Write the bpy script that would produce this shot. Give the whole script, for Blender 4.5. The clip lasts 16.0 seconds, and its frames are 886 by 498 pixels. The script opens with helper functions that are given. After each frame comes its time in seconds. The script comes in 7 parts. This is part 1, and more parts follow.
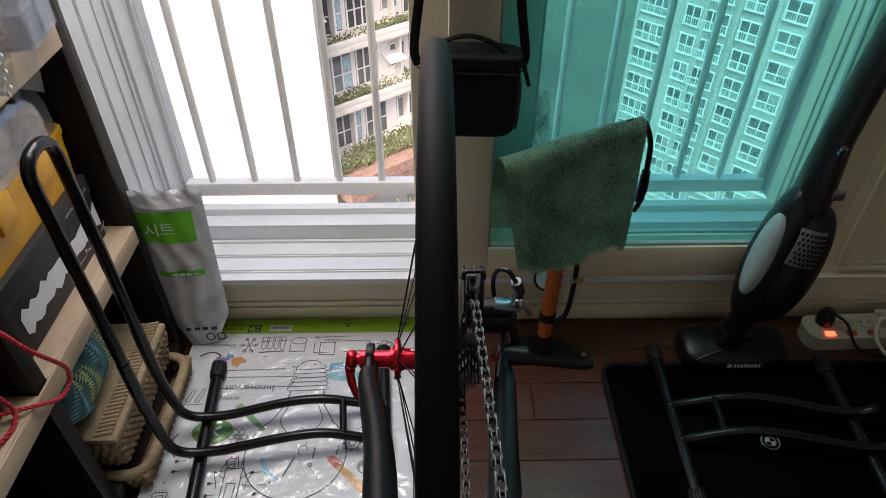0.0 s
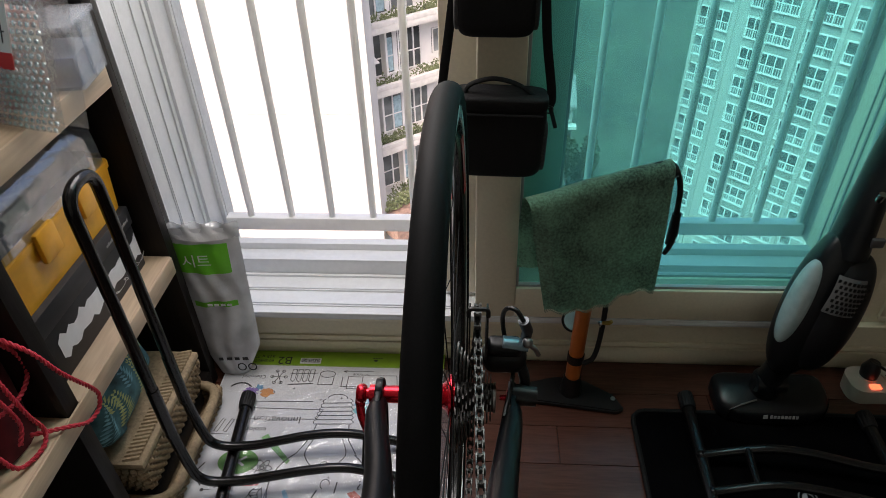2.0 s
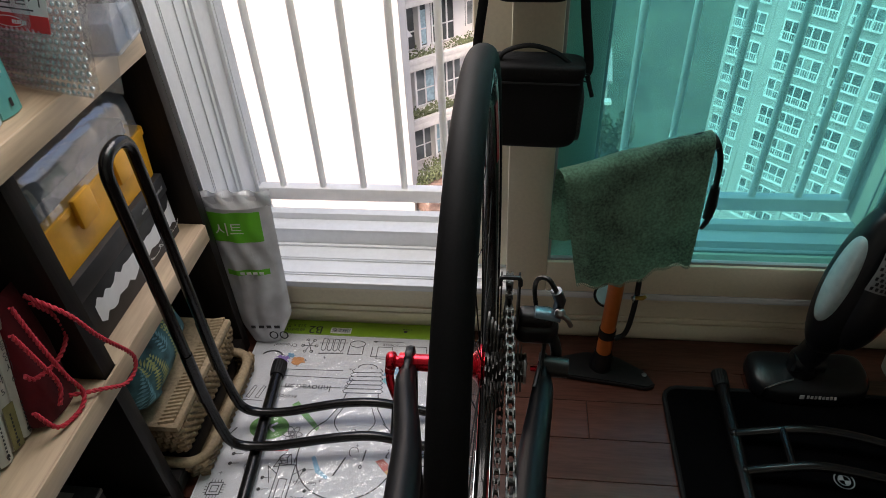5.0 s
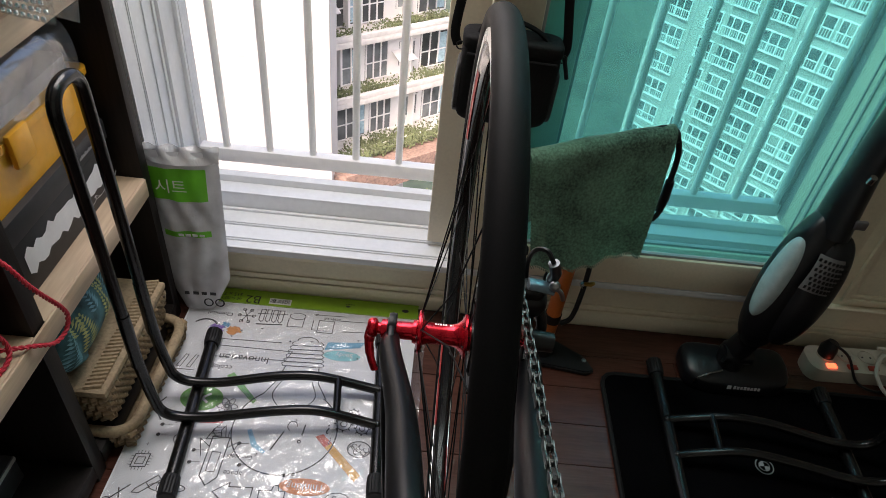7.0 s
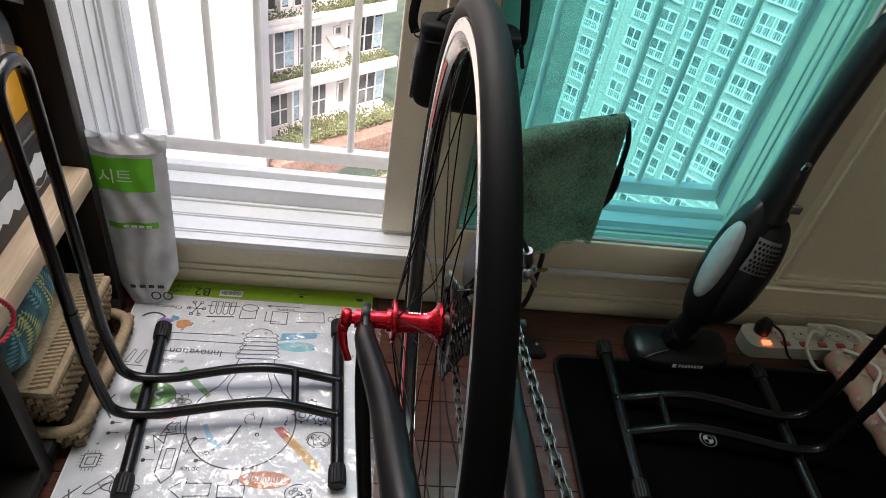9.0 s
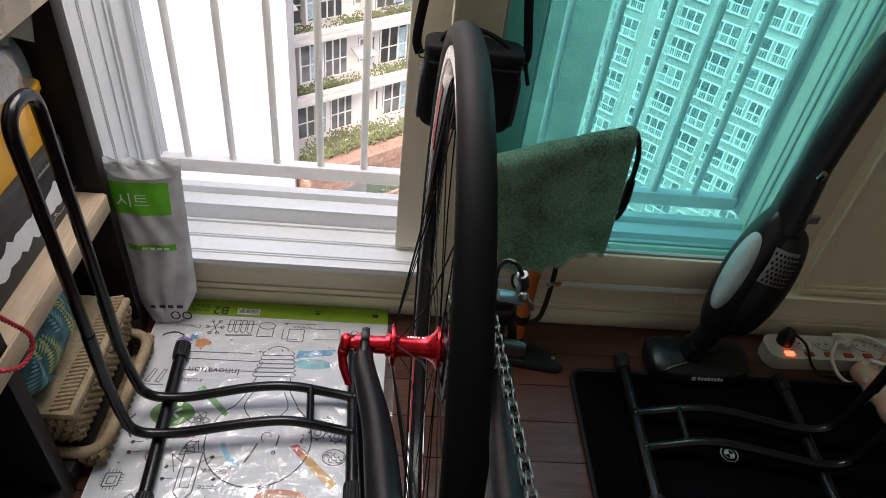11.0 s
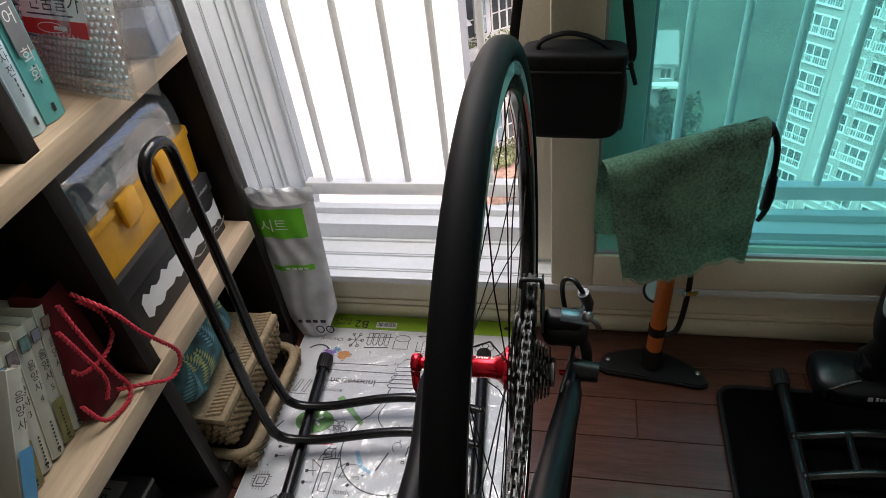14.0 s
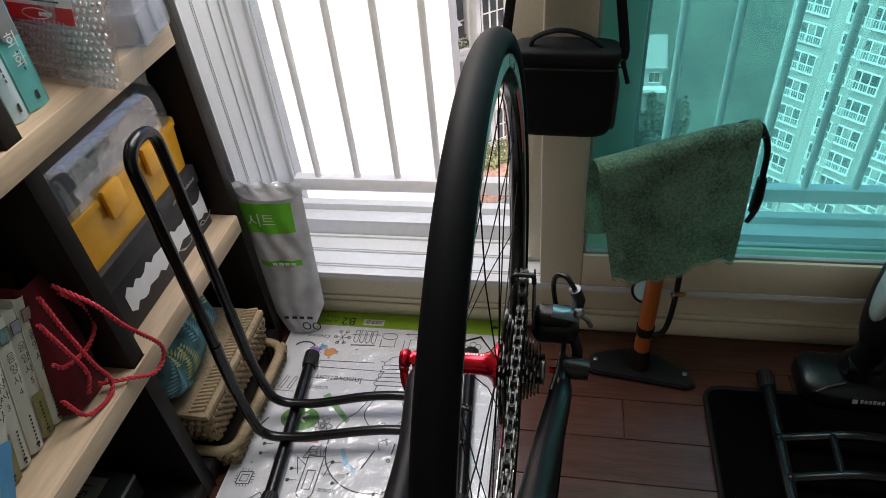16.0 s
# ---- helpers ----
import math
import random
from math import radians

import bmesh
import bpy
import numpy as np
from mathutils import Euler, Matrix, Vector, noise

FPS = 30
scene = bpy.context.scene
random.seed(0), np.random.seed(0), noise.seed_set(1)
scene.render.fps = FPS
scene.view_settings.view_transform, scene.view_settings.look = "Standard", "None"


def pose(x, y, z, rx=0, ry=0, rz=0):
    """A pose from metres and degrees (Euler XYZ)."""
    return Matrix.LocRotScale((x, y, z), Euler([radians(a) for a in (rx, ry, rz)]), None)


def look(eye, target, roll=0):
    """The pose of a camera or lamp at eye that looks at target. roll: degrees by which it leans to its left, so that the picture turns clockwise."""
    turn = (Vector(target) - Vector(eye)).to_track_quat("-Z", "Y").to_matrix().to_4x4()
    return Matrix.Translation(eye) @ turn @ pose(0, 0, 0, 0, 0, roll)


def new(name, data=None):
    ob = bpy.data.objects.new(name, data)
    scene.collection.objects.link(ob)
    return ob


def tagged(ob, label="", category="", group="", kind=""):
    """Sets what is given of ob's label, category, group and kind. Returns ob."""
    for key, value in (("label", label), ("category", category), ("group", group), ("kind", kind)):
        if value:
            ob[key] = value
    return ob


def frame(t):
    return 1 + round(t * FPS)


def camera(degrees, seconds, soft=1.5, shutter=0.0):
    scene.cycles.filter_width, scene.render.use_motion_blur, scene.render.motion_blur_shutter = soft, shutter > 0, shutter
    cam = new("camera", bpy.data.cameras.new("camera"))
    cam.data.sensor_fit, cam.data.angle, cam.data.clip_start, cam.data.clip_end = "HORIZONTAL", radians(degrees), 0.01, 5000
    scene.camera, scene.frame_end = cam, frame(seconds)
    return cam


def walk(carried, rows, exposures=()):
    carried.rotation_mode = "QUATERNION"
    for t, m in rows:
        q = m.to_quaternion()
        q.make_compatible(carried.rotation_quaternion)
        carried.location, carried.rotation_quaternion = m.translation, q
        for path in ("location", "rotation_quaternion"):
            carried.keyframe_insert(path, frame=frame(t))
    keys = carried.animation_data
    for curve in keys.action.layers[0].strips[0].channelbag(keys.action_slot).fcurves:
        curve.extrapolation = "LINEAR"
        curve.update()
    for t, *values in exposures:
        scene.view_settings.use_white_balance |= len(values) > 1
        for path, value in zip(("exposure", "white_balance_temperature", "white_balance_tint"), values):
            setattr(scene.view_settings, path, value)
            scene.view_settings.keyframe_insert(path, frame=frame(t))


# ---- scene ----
cam = camera(67.5, 16.0, soft=0.75)
PATH = [
    (0, (0.008, 0.018, 1.17), (0.026, 1.537, -0.132), -0.1),
    (0.5, (0.005, 0.019, 1.169), (0.02, 1.55, -0.117), 0.0),
    (1, (0.006, 0.012, 1.166), (0.009, 1.553, -0.108), -1.1),
    (1.5, (0.016, 0.008, 1.174), (-0.002, 1.589, -0.05), -0.2),
    (2, (0.045, 0.011, 1.175), (-0.075, 1.598, -0.035), -1.8),
    (2.5, (0.069, 0.015, 1.171), (-0.143, 1.584, -0.052), -3.6),
    (3, (0.075, 0.016, 1.172), (-0.186, 1.572, -0.057), -5.1),
    (3.5, (0.074, 0.019, 1.167), (-0.193, 1.571, -0.066), -5.2),
    (4, (0.073, 0.021, 1.164), (-0.185, 1.566, -0.08), -4.9),
    (6.3, (-0.003, 0.004, 1.154), (-0.092, 1.535, -0.13), 1.7),
    (6.5, (-0.006, 0.014, 1.142), (-0.067, 1.545, -0.144), 2.8),
    (7, (-0.039, 0.012, 1.129), (0.013, 1.539, -0.161), 6.9),
    (7.5, (-0.065, 0.009, 1.121), (0.1, 1.525, -0.173), 10.1),
    (8, (-0.075, 0.003, 1.127), (0.17, 1.505, -0.171), 11.3),
    (8.5, (-0.077, 0.009, 1.128), (0.178, 1.509, -0.17), 11.2),
    (9, (-0.076, 0.009, 1.13), (0.165, 1.511, -0.168), 10.7),
    (11.5, (-0.015, 0.021, 1.152), (0.07, 1.543, -0.143), 5.0),
    (12, (0.022, 0.025, 1.153), (-0.023, 1.539, -0.152), 1.8),
    (12.5, (0.044, 0.027, 1.162), (-0.156, 1.534, -0.137), -2.4),
    (13, (0.07, 0.033, 1.16), (-0.232, 1.539, -0.121), -5.0),
    (13.5, (0.081, 0.044, 1.159), (-0.291, 1.535, -0.121), -7.9),
    (14, (0.079, 0.041, 1.155), (-0.313, 1.53, -0.12), -7.9),
    (14.5, (0.081, 0.042, 1.153), (-0.3, 1.536, -0.12), -7.4),
    (15, (0.079, 0.043, 1.151), (-0.294, 1.537, -0.125), -7.0),
    (15.5, (0.074, 0.042, 1.149), (-0.29, 1.539, -0.126), -6.5),
    (16, (0.074, 0.043, 1.146), (-0.28, 1.539, -0.133), -6.2),
]
STOPS = 1.97
WHITE, TINT = 6850, 17
walk(cam, [(t, look(eye, target, roll)) for t, eye, target, roll in PATH], [(0.0, STOPS - 0.18, WHITE, TINT), (3.5, STOPS - 0.26, WHITE, TINT), (6.5, STOPS - 0.12, WHITE, TINT), (7.0, STOPS - 0.08, WHITE, TINT), (8.0, STOPS + 0.24, WHITE, TINT), (9.0, STOPS + 0.26, WHITE, TINT), (11.5, STOPS + 0.03, WHITE, TINT), (12.5, STOPS + 0.02, WHITE, TINT), (16.0, STOPS, WHITE - 60, TINT)])

# ---- light ----
SUN_ELEV, SUN_AZ = 52.0, 200.0  # the sun stands behind the flat, high, and lights the houses opposite
world = bpy.data.worlds.new("sky")
world.use_nodes = True
scene.world = world
wn = world.node_tree.nodes
sky = wn.new("ShaderNodeTexSky")
sky.sky_type, sky.sun_disc = "NISHITA", False
sky.sun_elevation, sky.sun_rotation = radians(SUN_ELEV), radians(SUN_AZ)
sky.air_density, sky.dust_density, sky.ozone_density = 0.7, 7.0, 0.4
world.node_tree.links.new(sky.outputs[0], wn["Background"].inputs[0])
wn["Background"].inputs[1].default_value = 0.15
sun = new("sun", bpy.data.lights.new("sun", "SUN"))
sun.data.energy, sun.data.angle, sun.data.color = 0.12, radians(12.0), (1.0, 0.95, 0.88)
sun.matrix_world = look((0, 0, 0), (-math.sin(radians(SUN_AZ)) * math.cos(radians(SUN_ELEV)),
                                    -math.cos(radians(SUN_AZ)) * math.cos(radians(SUN_ELEV)), -math.sin(radians(SUN_ELEV))))

# the sky's light through the upper part of the open window
for name, x, w, e, col in (("window_light", -0.31, 0.54, 4.9, (1.0, 0.99, 0.97)), ("window_light", 0.32, 0.52, 1.6, (0.78, 1.0, 0.96))):
    win_light = new(name, bpy.data.lights.new(name, "AREA"))
    win_light.data.shape, win_light.data.size, win_light.data.size_y = "RECTANGLE", w, 0.95
    win_light.data.energy, win_light.data.color = e, col
    win_light.matrix_world = look((x, 1.06, 1.62), (x + 0.15, -0.20, 0.55))


# ---- materials ----
def mat(name, colour, rough=0.5, metal=0.0, vary=0.12, grain=60.0, bump=0.1, stretch=(1, 1, 1), second=None, spread=6.0,
        coat=0.0, spec=0.5, per_piece=0.0, alpha=1.0, sheen=0.0):
    """A surface with variation at two scales, grain relief and uneven gloss."""
    m = bpy.data.materials.new(name)
    m.use_nodes = True
    nt = m.node_tree
    n, l = nt.nodes, nt.links
    bsdf = n["Principled BSDF"]
    co = n.new("ShaderNodeTexCoord")
    mp = n.new("ShaderNodeMapping")
    mp.inputs["Scale"].default_value = stretch
    l.new(co.outputs["Object"], mp.inputs["Vector"])
    fine, broad = n.new("ShaderNodeTexNoise"), n.new("ShaderNodeTexNoise")
    fine.inputs["Scale"].default_value, fine.inputs["Detail"].default_value = grain, 6
    broad.inputs["Scale"].default_value, broad.inputs["Detail"].default_value = spread, 3
    l.new(mp.outputs[0], fine.inputs["Vector"])
    l.new(mp.outputs[0], broad.inputs["Vector"])
    mixn = n.new("ShaderNodeMix")
    mixn.data_type = "FLOAT"
    mixn.inputs[0].default_value = 0.5
    l.new(fine.outputs[0], mixn.inputs[2])
    l.new(broad.outputs[0], mixn.inputs[3])
    ramp = n.new("ShaderNodeValToRGB")
    other = second or tuple(c * (1 - vary * 1.6) for c in colour)
    ramp.color_ramp.elements[0].position, ramp.color_ramp.elements[1].position = 0.36, 0.62
    ramp.color_ramp.elements[0].color = (*other, 1)
    ramp.color_ramp.elements[1].color = (*[min(1, c * (1 + vary * 0.5)) for c in colour], 1)
    l.new(mixn.outputs[0], ramp.inputs[0])
    out = ramp.outputs[0]
    if per_piece:
        info = n.new("ShaderNodeObjectInfo")
        rng = n.new("ShaderNodeMapRange")
        rng.inputs[3].default_value, rng.inputs[4].default_value = 1 - per_piece, 1 + per_piece
        l.new(info.outputs["Random"], rng.inputs[0])
        hsv = n.new("ShaderNodeHueSaturation")
        l.new(rng.outputs[0], hsv.inputs["Value"])
        l.new(out, hsv.inputs["Color"])
        out = hsv.outputs[0]
    l.new(out, bsdf.inputs["Base Color"])
    rr = n.new("ShaderNodeMapRange")
    rr.inputs[3].default_value, rr.inputs[4].default_value = max(0.02, rough * 0.82), min(1, rough * 1.15)
    l.new(broad.outputs[0], rr.inputs[0])
    l.new(rr.outputs[0], bsdf.inputs["Roughness"])
    bsdf.inputs["Metallic"].default_value = metal
    bsdf.inputs["Specular IOR Level"].default_value = spec
    bsdf.inputs["Coat Weight"].default_value = coat
    bsdf.inputs["Alpha"].default_value = alpha
    bsdf.inputs["Sheen Weight"].default_value = sheen
    if bump:
        bp = n.new("ShaderNodeBump")
        bp.inputs["Strength"].default_value, bp.inputs["Distance"].default_value = bump, 0.002
        l.new(fine.outputs[0], bp.inputs["Height"])
        l.new(bp.outputs[0], bsdf.inputs["Normal"])
    return m


def clear(name, colour, gloss=0.08, rough=0.05, wrinkle=0.0, scale=25.0, milky=0.0, haze=0.0):
    """A thin clear sheet: tinted see-through, with a glossy share and, if milky, a white share."""
    m = bpy.data.materials.new(name)
    m.use_nodes = True
    n, l = m.node_tree.nodes, m.node_tree.links
    n.remove(n["Principled BSDF"])
    tr, gl, mx = n.new("ShaderNodeBsdfTransparent"), n.new("ShaderNodeBsdfGlossy"), n.new("ShaderNodeMixShader")
    tr.inputs[0].default_value = (*colour, 1)
    gl.inputs["Roughness"].default_value = rough
    mx.inputs[0].default_value = gloss
    l.new(tr.outputs[0], mx.inputs[1])
    l.new(gl.outputs[0], mx.inputs[2])
    end = mx
    if milky:
        df, m2 = n.new("ShaderNodeBsdfDiffuse"), n.new("ShaderNodeMixShader")
        df.inputs[0].default_value = (0.85, 0.86, 0.88, 1)
        m2.inputs[0].default_value = milky
        l.new(mx.outputs[0], m2.inputs[1])
        l.new(df.outputs[0], m2.inputs[2])
        end = m2
    if haze:
        tl, m3 = n.new("ShaderNodeBsdfTranslucent"), n.new("ShaderNodeMixShader")
        tl.inputs[0].default_value = (*colour, 1)
        m3.inputs[0].default_value = haze
        l.new(end.outputs[0], m3.inputs[1])
        l.new(tl.outputs[0], m3.inputs[2])
        end = m3
    if wrinkle:
        co, no, bp = n.new("ShaderNodeTexCoord"), n.new("ShaderNodeTexNoise"), n.new("ShaderNodeBump")
        no.inputs["Scale"].default_value, no.inputs["Detail"].default_value = scale, 3
        no.inputs["Distortion"].default_value = 1.2
        bp.inputs["Strength"].default_value, bp.inputs["Distance"].default_value = wrinkle, 0.02
        l.new(co.outputs["Object"], no.inputs["Vector"])
        l.new(no.outputs[0], bp.inputs["Height"])
        l.new(bp.outputs[0], gl.inputs["Normal"])
    l.new(end.outputs[0], n["Material Output"].inputs[0])
    return m


def glow(name, colour, strength):
    m = bpy.data.materials.new(name)
    m.use_nodes = True
    b = m.node_tree.nodes["Principled BSDF"]
    b.inputs["Base Color"].default_value = (*colour, 1)
    b.inputs["Emission Color"].default_value = (*colour, 1)
    b.inputs["Emission Strength"].default_value = strength
    return m


CREAM = mat("cream_paint", (0.82, 0.74, 0.58), 0.42, vary=0.05, grain=140, bump=0.05, spread=3)
VINYL = mat("white_vinyl", (0.78, 0.79, 0.80), 0.35, vary=0.04, grain=90, bump=0.03, spread=5)
RAILING = mat("white_railing_paint", (0.88, 0.87, 0.84), 0.4, vary=0.04, bump=0.04)
# grey of the glazing beads; also puts shade into the right jamb's colour
BEADSHADE = mat("grey_bead_and_jamb_shade", (0.40, 0.41, 0.40), 0.45, 0.0, vary=0.08, grain=200, bump=0.05)
PLASTER = mat("room_plaster", (0.82, 0.79, 0.73), 0.8, vary=0.06, grain=120, bump=0.2)
DARKWOOD = mat("dark_brown_laminate", (0.013, 0.010, 0.009), 0.45, spec=0.18, vary=0.3, grain=30, stretch=(6, 6, 0.6), bump=0.12)
BIRCH = mat("light_birch_edge", (0.50, 0.37, 0.25), 0.4, vary=0.12, grain=18, stretch=(8, 0.7, 8), bump=0.08)
FLOORWOOD = mat("dark_red_brown_floor", (0.085, 0.032, 0.022), 0.24, spec=0.5, vary=0.22, grain=26, stretch=(0.8, 9, 4), bump=0.08, per_piece=0.10)
JOINT = mat("floor_joint", (0.035, 0.016, 0.012), 0.7, vary=0.2)
BLACKTUBE = mat("black_painted_steel", (0.006, 0.006, 0.0065), 0.24, vary=0.2, grain=180, bump=0.05, spec=0.4)
RUBBER = mat("black_rubber", (0.010, 0.010, 0.011), 0.55, vary=0.25, grain=220, bump=0.25, spec=0.3)
TYRE = mat("tyre_rubber", (0.006, 0.006, 0.0065), 0.6, vary=0.25, grain=700, bump=0.06, spec=0.07)
FRAMEBLK = mat("matt_black_frame", (0.005, 0.0055, 0.007), 0.38, vary=0.15, grain=300, bump=0.02, spec=0.16)
RIMBLK = mat("gloss_black_rim", (0.012, 0.012, 0.013), 0.18, vary=0.1, bump=0.02)
BRAKETRACK = mat("machined_alloy", (0.62, 0.62, 0.62), 0.28, 0.9, vary=0.08, grain=300, bump=0.08)
REDANO = mat("red_anodised_alloy", (0.62, 0.015, 0.03), 0.24, 0.75, vary=0.1, grain=200, bump=0.03)
STEEL = mat("bright_steel", (0.36, 0.36, 0.37), 0.28, 1.0, vary=0.15, grain=120, bump=0.05)
DARKSTEEL = mat("dark_oily_steel", (0.085, 0.083, 0.08), 0.42, 1.0, vary=0.35, grain=150, bump=0.12)
BLKPLASTIC = mat("black_plastic", (0.008, 0.008, 0.009), 0.4, vary=0.2, grain=150, bump=0.08, spec=0.35)
SPOKEBLK = mat("black_spoke", (0.006, 0.006, 0.006), 0.5, vary=0.1, bump=0.0, spec=0.1)
WHITEPRINT = mat("white_print", (0.75, 0.75, 0.75), 0.5, vary=0.05)
BLACKPRINT = mat("black_print", (0.03, 0.03, 0.035), 0.6, vary=0.1)
REDPRINT = mat("red_print", (0.55, 0.03, 0.03), 0.5, vary=0.1)


# ---- building helpers ----
def thing(name, base, label, category, group="", kind=""):
    e = new(name)
    e.empty_display_size = 0.05
    e.location = base
    bpy.context.view_layer.update()
    return tagged(e, label, category, group, kind)


def part(name, bm, material, parent=None, label="", smooth=True):
    """Links a bmesh, in the place's own metres, as one mesh object under a thing or a part."""
    me = bpy.data.meshes.new(name)
    bmesh.ops.recalc_face_normals(bm, faces=bm.faces)
    for f in bm.faces:
        f.smooth = smooth
    bm.to_mesh(me)
    bm.free()
    if smooth:
        me.set_sharp_from_angle(angle=radians(40))
    me.materials.append(material)
    ob = new(name, me)
    if parent:
        ob.parent = parent
        if parent.type == "EMPTY":
            ob.matrix_parent_inverse = Matrix.Translation(parent.location).inverted()
    return tagged(ob, label)


def setting(name, bm, material, label, category, smooth=False):
    return tagged(part(name, bm, material, None, "", smooth), label, category, kind="structure")


def box(bm, x0, x1, y0, y1, z0, z1, bevel=0.0, m=None, seg=2):
    vs = [bm.verts.new((x, y, z)) for z in (z0, z1) for y in (y0, y1) for x in (x0, x1)]
    fs = [bm.faces.new([vs[i] for i in f]) for f in ((0, 2, 3, 1), (4, 5, 7, 6), (0, 1, 5, 4), (2, 6, 7, 3), (0, 4, 6, 2), (1, 3, 7, 5))]
    if m is not None:
        bmesh.ops.transform(bm, matrix=m, verts=vs)
    if bevel:
        es = list({e for f in fs for e in f.edges})
        bmesh.ops.bevel(bm, geom=es, offset=bevel, segments=seg, affect="EDGES", profile=0.5)
    return bm


def boxes(*rows, bevel=0.0):
    bm = bmesh.new()
    for r in rows:
        box(bm, *r, bevel=bevel)
    return bm


def cage(points):
    """Smooth curve through points (Catmull-Rom), as a dense list."""
    p = [Vector(q) for q in points]
    p = [2 * p[0] - p[1]] + p + [2 * p[-1] - p[-2]]
    out = []
    for i in range(1, len(p) - 2):
        for k in range(6):
            t = k / 6
            out.append(0.5 * ((2 * p[i]) + (p[i + 1] - p[i - 1]) * t + (2 * p[i - 1] - 5 * p[i] + 4 * p[i + 1] - p[i + 2]) * t * t
                              + (-p[i - 1] + 3 * p[i] - 3 * p[i + 1] + p[i + 2]) * t ** 3))
    return out + [p[-2]]


def fillet(points, r, n=6):
    """A polyline with its corners rounded to radius-like distance r."""
    p = [Vector(q) for q in points]
    out = [p[0]]
    for a, b, c in zip(p, p[1:], p[2:]):
        d1, d2 = (a - b), (c - b)
        k = min(r, d1.length * 0.49, d2.length * 0.49)
        s, e = b + d1.normalized() * k, b + d2.normalized() * k
        for i in range(n + 1):
            t = i / n
            out.append((1 - t) ** 2 * s + 2 * t * (1 - t) * b + t * t * e)
    return out + [p[-1]]


def tube(bm, path, r, n=12, flat=1.0, up=(0, 0, 1), closed=False):
    """A tube along a path; r is a number or one per point; flat squeezes it across."""
    p = [Vector(q) for q in path]
    rs = r if isinstance(r, (list, tuple)) else [r] * len(p)
    rings, side = [], None
    for i, q in enumerate(p):
        d = ((p[(i + 1) % len(p)] - p[i - 1]) if closed else (p[min(i + 1, len(p) - 1)] - p[max(i - 1, 0)])).normalized()
        if side is None:
            u = Vector(up)
            side = d.cross(u) if abs(d.dot(u)) < 0.95 else d.cross(Vector((1, 0, 0)))
        side = (side - d * side.dot(d)).normalized()
        w = side.cross(d).normalized()
        rings.append([bm.verts.new(q + side * rs[i] * math.cos(a) + w * rs[i] * flat * math.sin(a)) for a in [2 * math.pi * k / n for k in range(n)]])
    for i in range(len(rings) - (0 if closed else 1)):
        a, b = rings[i], rings[(i + 1) % len(rings)]
        for k in range(n):
            bm.faces.new((a[k], a[(k + 1) % n], b[(k + 1) % n], b[k]))
    if not closed:
        bm.faces.new(rings[0])
        bm.faces.new(rings[-1])
    return bm


def lathe(bm, profile, m, n=32, closed=False):
    """Turns (radius, height) pairs round the local z axis, placed by m."""
    rings = []
    for r, h in profile:
        rings.append([bm.verts.new(m @ Vector((r * math.cos(a), r * math.sin(a), h))) for a in [2 * math.pi * k / n for k in range(n)]])
    last = len(rings) if closed else len(rings) - 1
    for i in range(last):
        a, b = rings[i], rings[(i + 1) % len(rings)]
        for k in range(n):
            bm.faces.new((a[k], a[(k + 1) % n], b[(k + 1) % n], b[k]))
    if not closed:
        for ring in (rings[0], rings[-1]):
            bm.faces.new(ring)
    return bm


def sheet(bm, fn, nu, nv):
    """A surface of nu x nv cells through fn(u, v), u and v from 0 to 1."""
    g = [[bm.verts.new(fn(i / nu, j / nv)) for j in range(nv + 1)] for i in range(nu + 1)]
    for i in range(nu):
        for j in range(nv):
            bm.faces.new((g[i][j], g[i + 1][j], g[i + 1][j + 1], g[i][j + 1]))
    return g


def ribbon(bm, pts, w, m, closed=False, lift=0.0005):
    """A thin flat printed line on the local xy plane of m."""
    p = [Vector((*q, 0)) for q in pts]
    if closed:
        p.append(p[0])
    for a, b in zip(p, p[1:]):
        d = b - a
        if d.length < 1e-6:
            continue
        s = Vector((-d.y, d.x, 0)).normalized() * w / 2
        e = d.normalized() * w * 0.3
        bm.faces.new([bm.verts.new(m @ (q + Vector((0, 0, lift)))) for q in (a - s - e, b - s + e, b + s + e, a + s - e)])
    return bm


def blob(bm, pts, m, lift=0.0004):
    bm.faces.new([bm.verts.new(m @ Vector((x, y, lift))) for x, y in pts])
    return bm


def oval(cx, cy, rx, ry, n=20, a0=0, a1=360):
    return [(cx + rx * math.cos(radians(a0 + (a1 - a0) * k / n)), cy + ry * math.sin(radians(a0 + (a1 - a0) * k / n))) for k in range(n + (a1 - a0 < 360))]


def words(bm, body, size, m, spacing=1.0):
    """Lettering in the built-in font as flat mesh, its left foot at m."""
    cu = bpy.data.curves.new("lettering", "FONT")
    cu.body, cu.size, cu.space_character = body, size, spacing
    cu.resolution_u = 3
    ob = new("lettering", cu)
    bpy.context.view_layer.update()
    me = bpy.data.meshes.new_from_object(ob.evaluated_get(bpy.context.evaluated_depsgraph_get()))
    me.transform(m)
    bm.from_mesh(me)
    bpy.data.objects.remove(ob)
    bpy.data.curves.remove(cu)
    bpy.data.meshes.remove(me)
    return bm


def plane_at(o, right, up):
    """A pose whose local x is right and local y is up."""
    r = Vector(right).normalized()
    u = Vector(up)
    u = (u - r * u.dot(r)).normalized()
    m = Matrix((r, u, r.cross(u))).transposed().to_4x4()
    m.translation = o
    return m


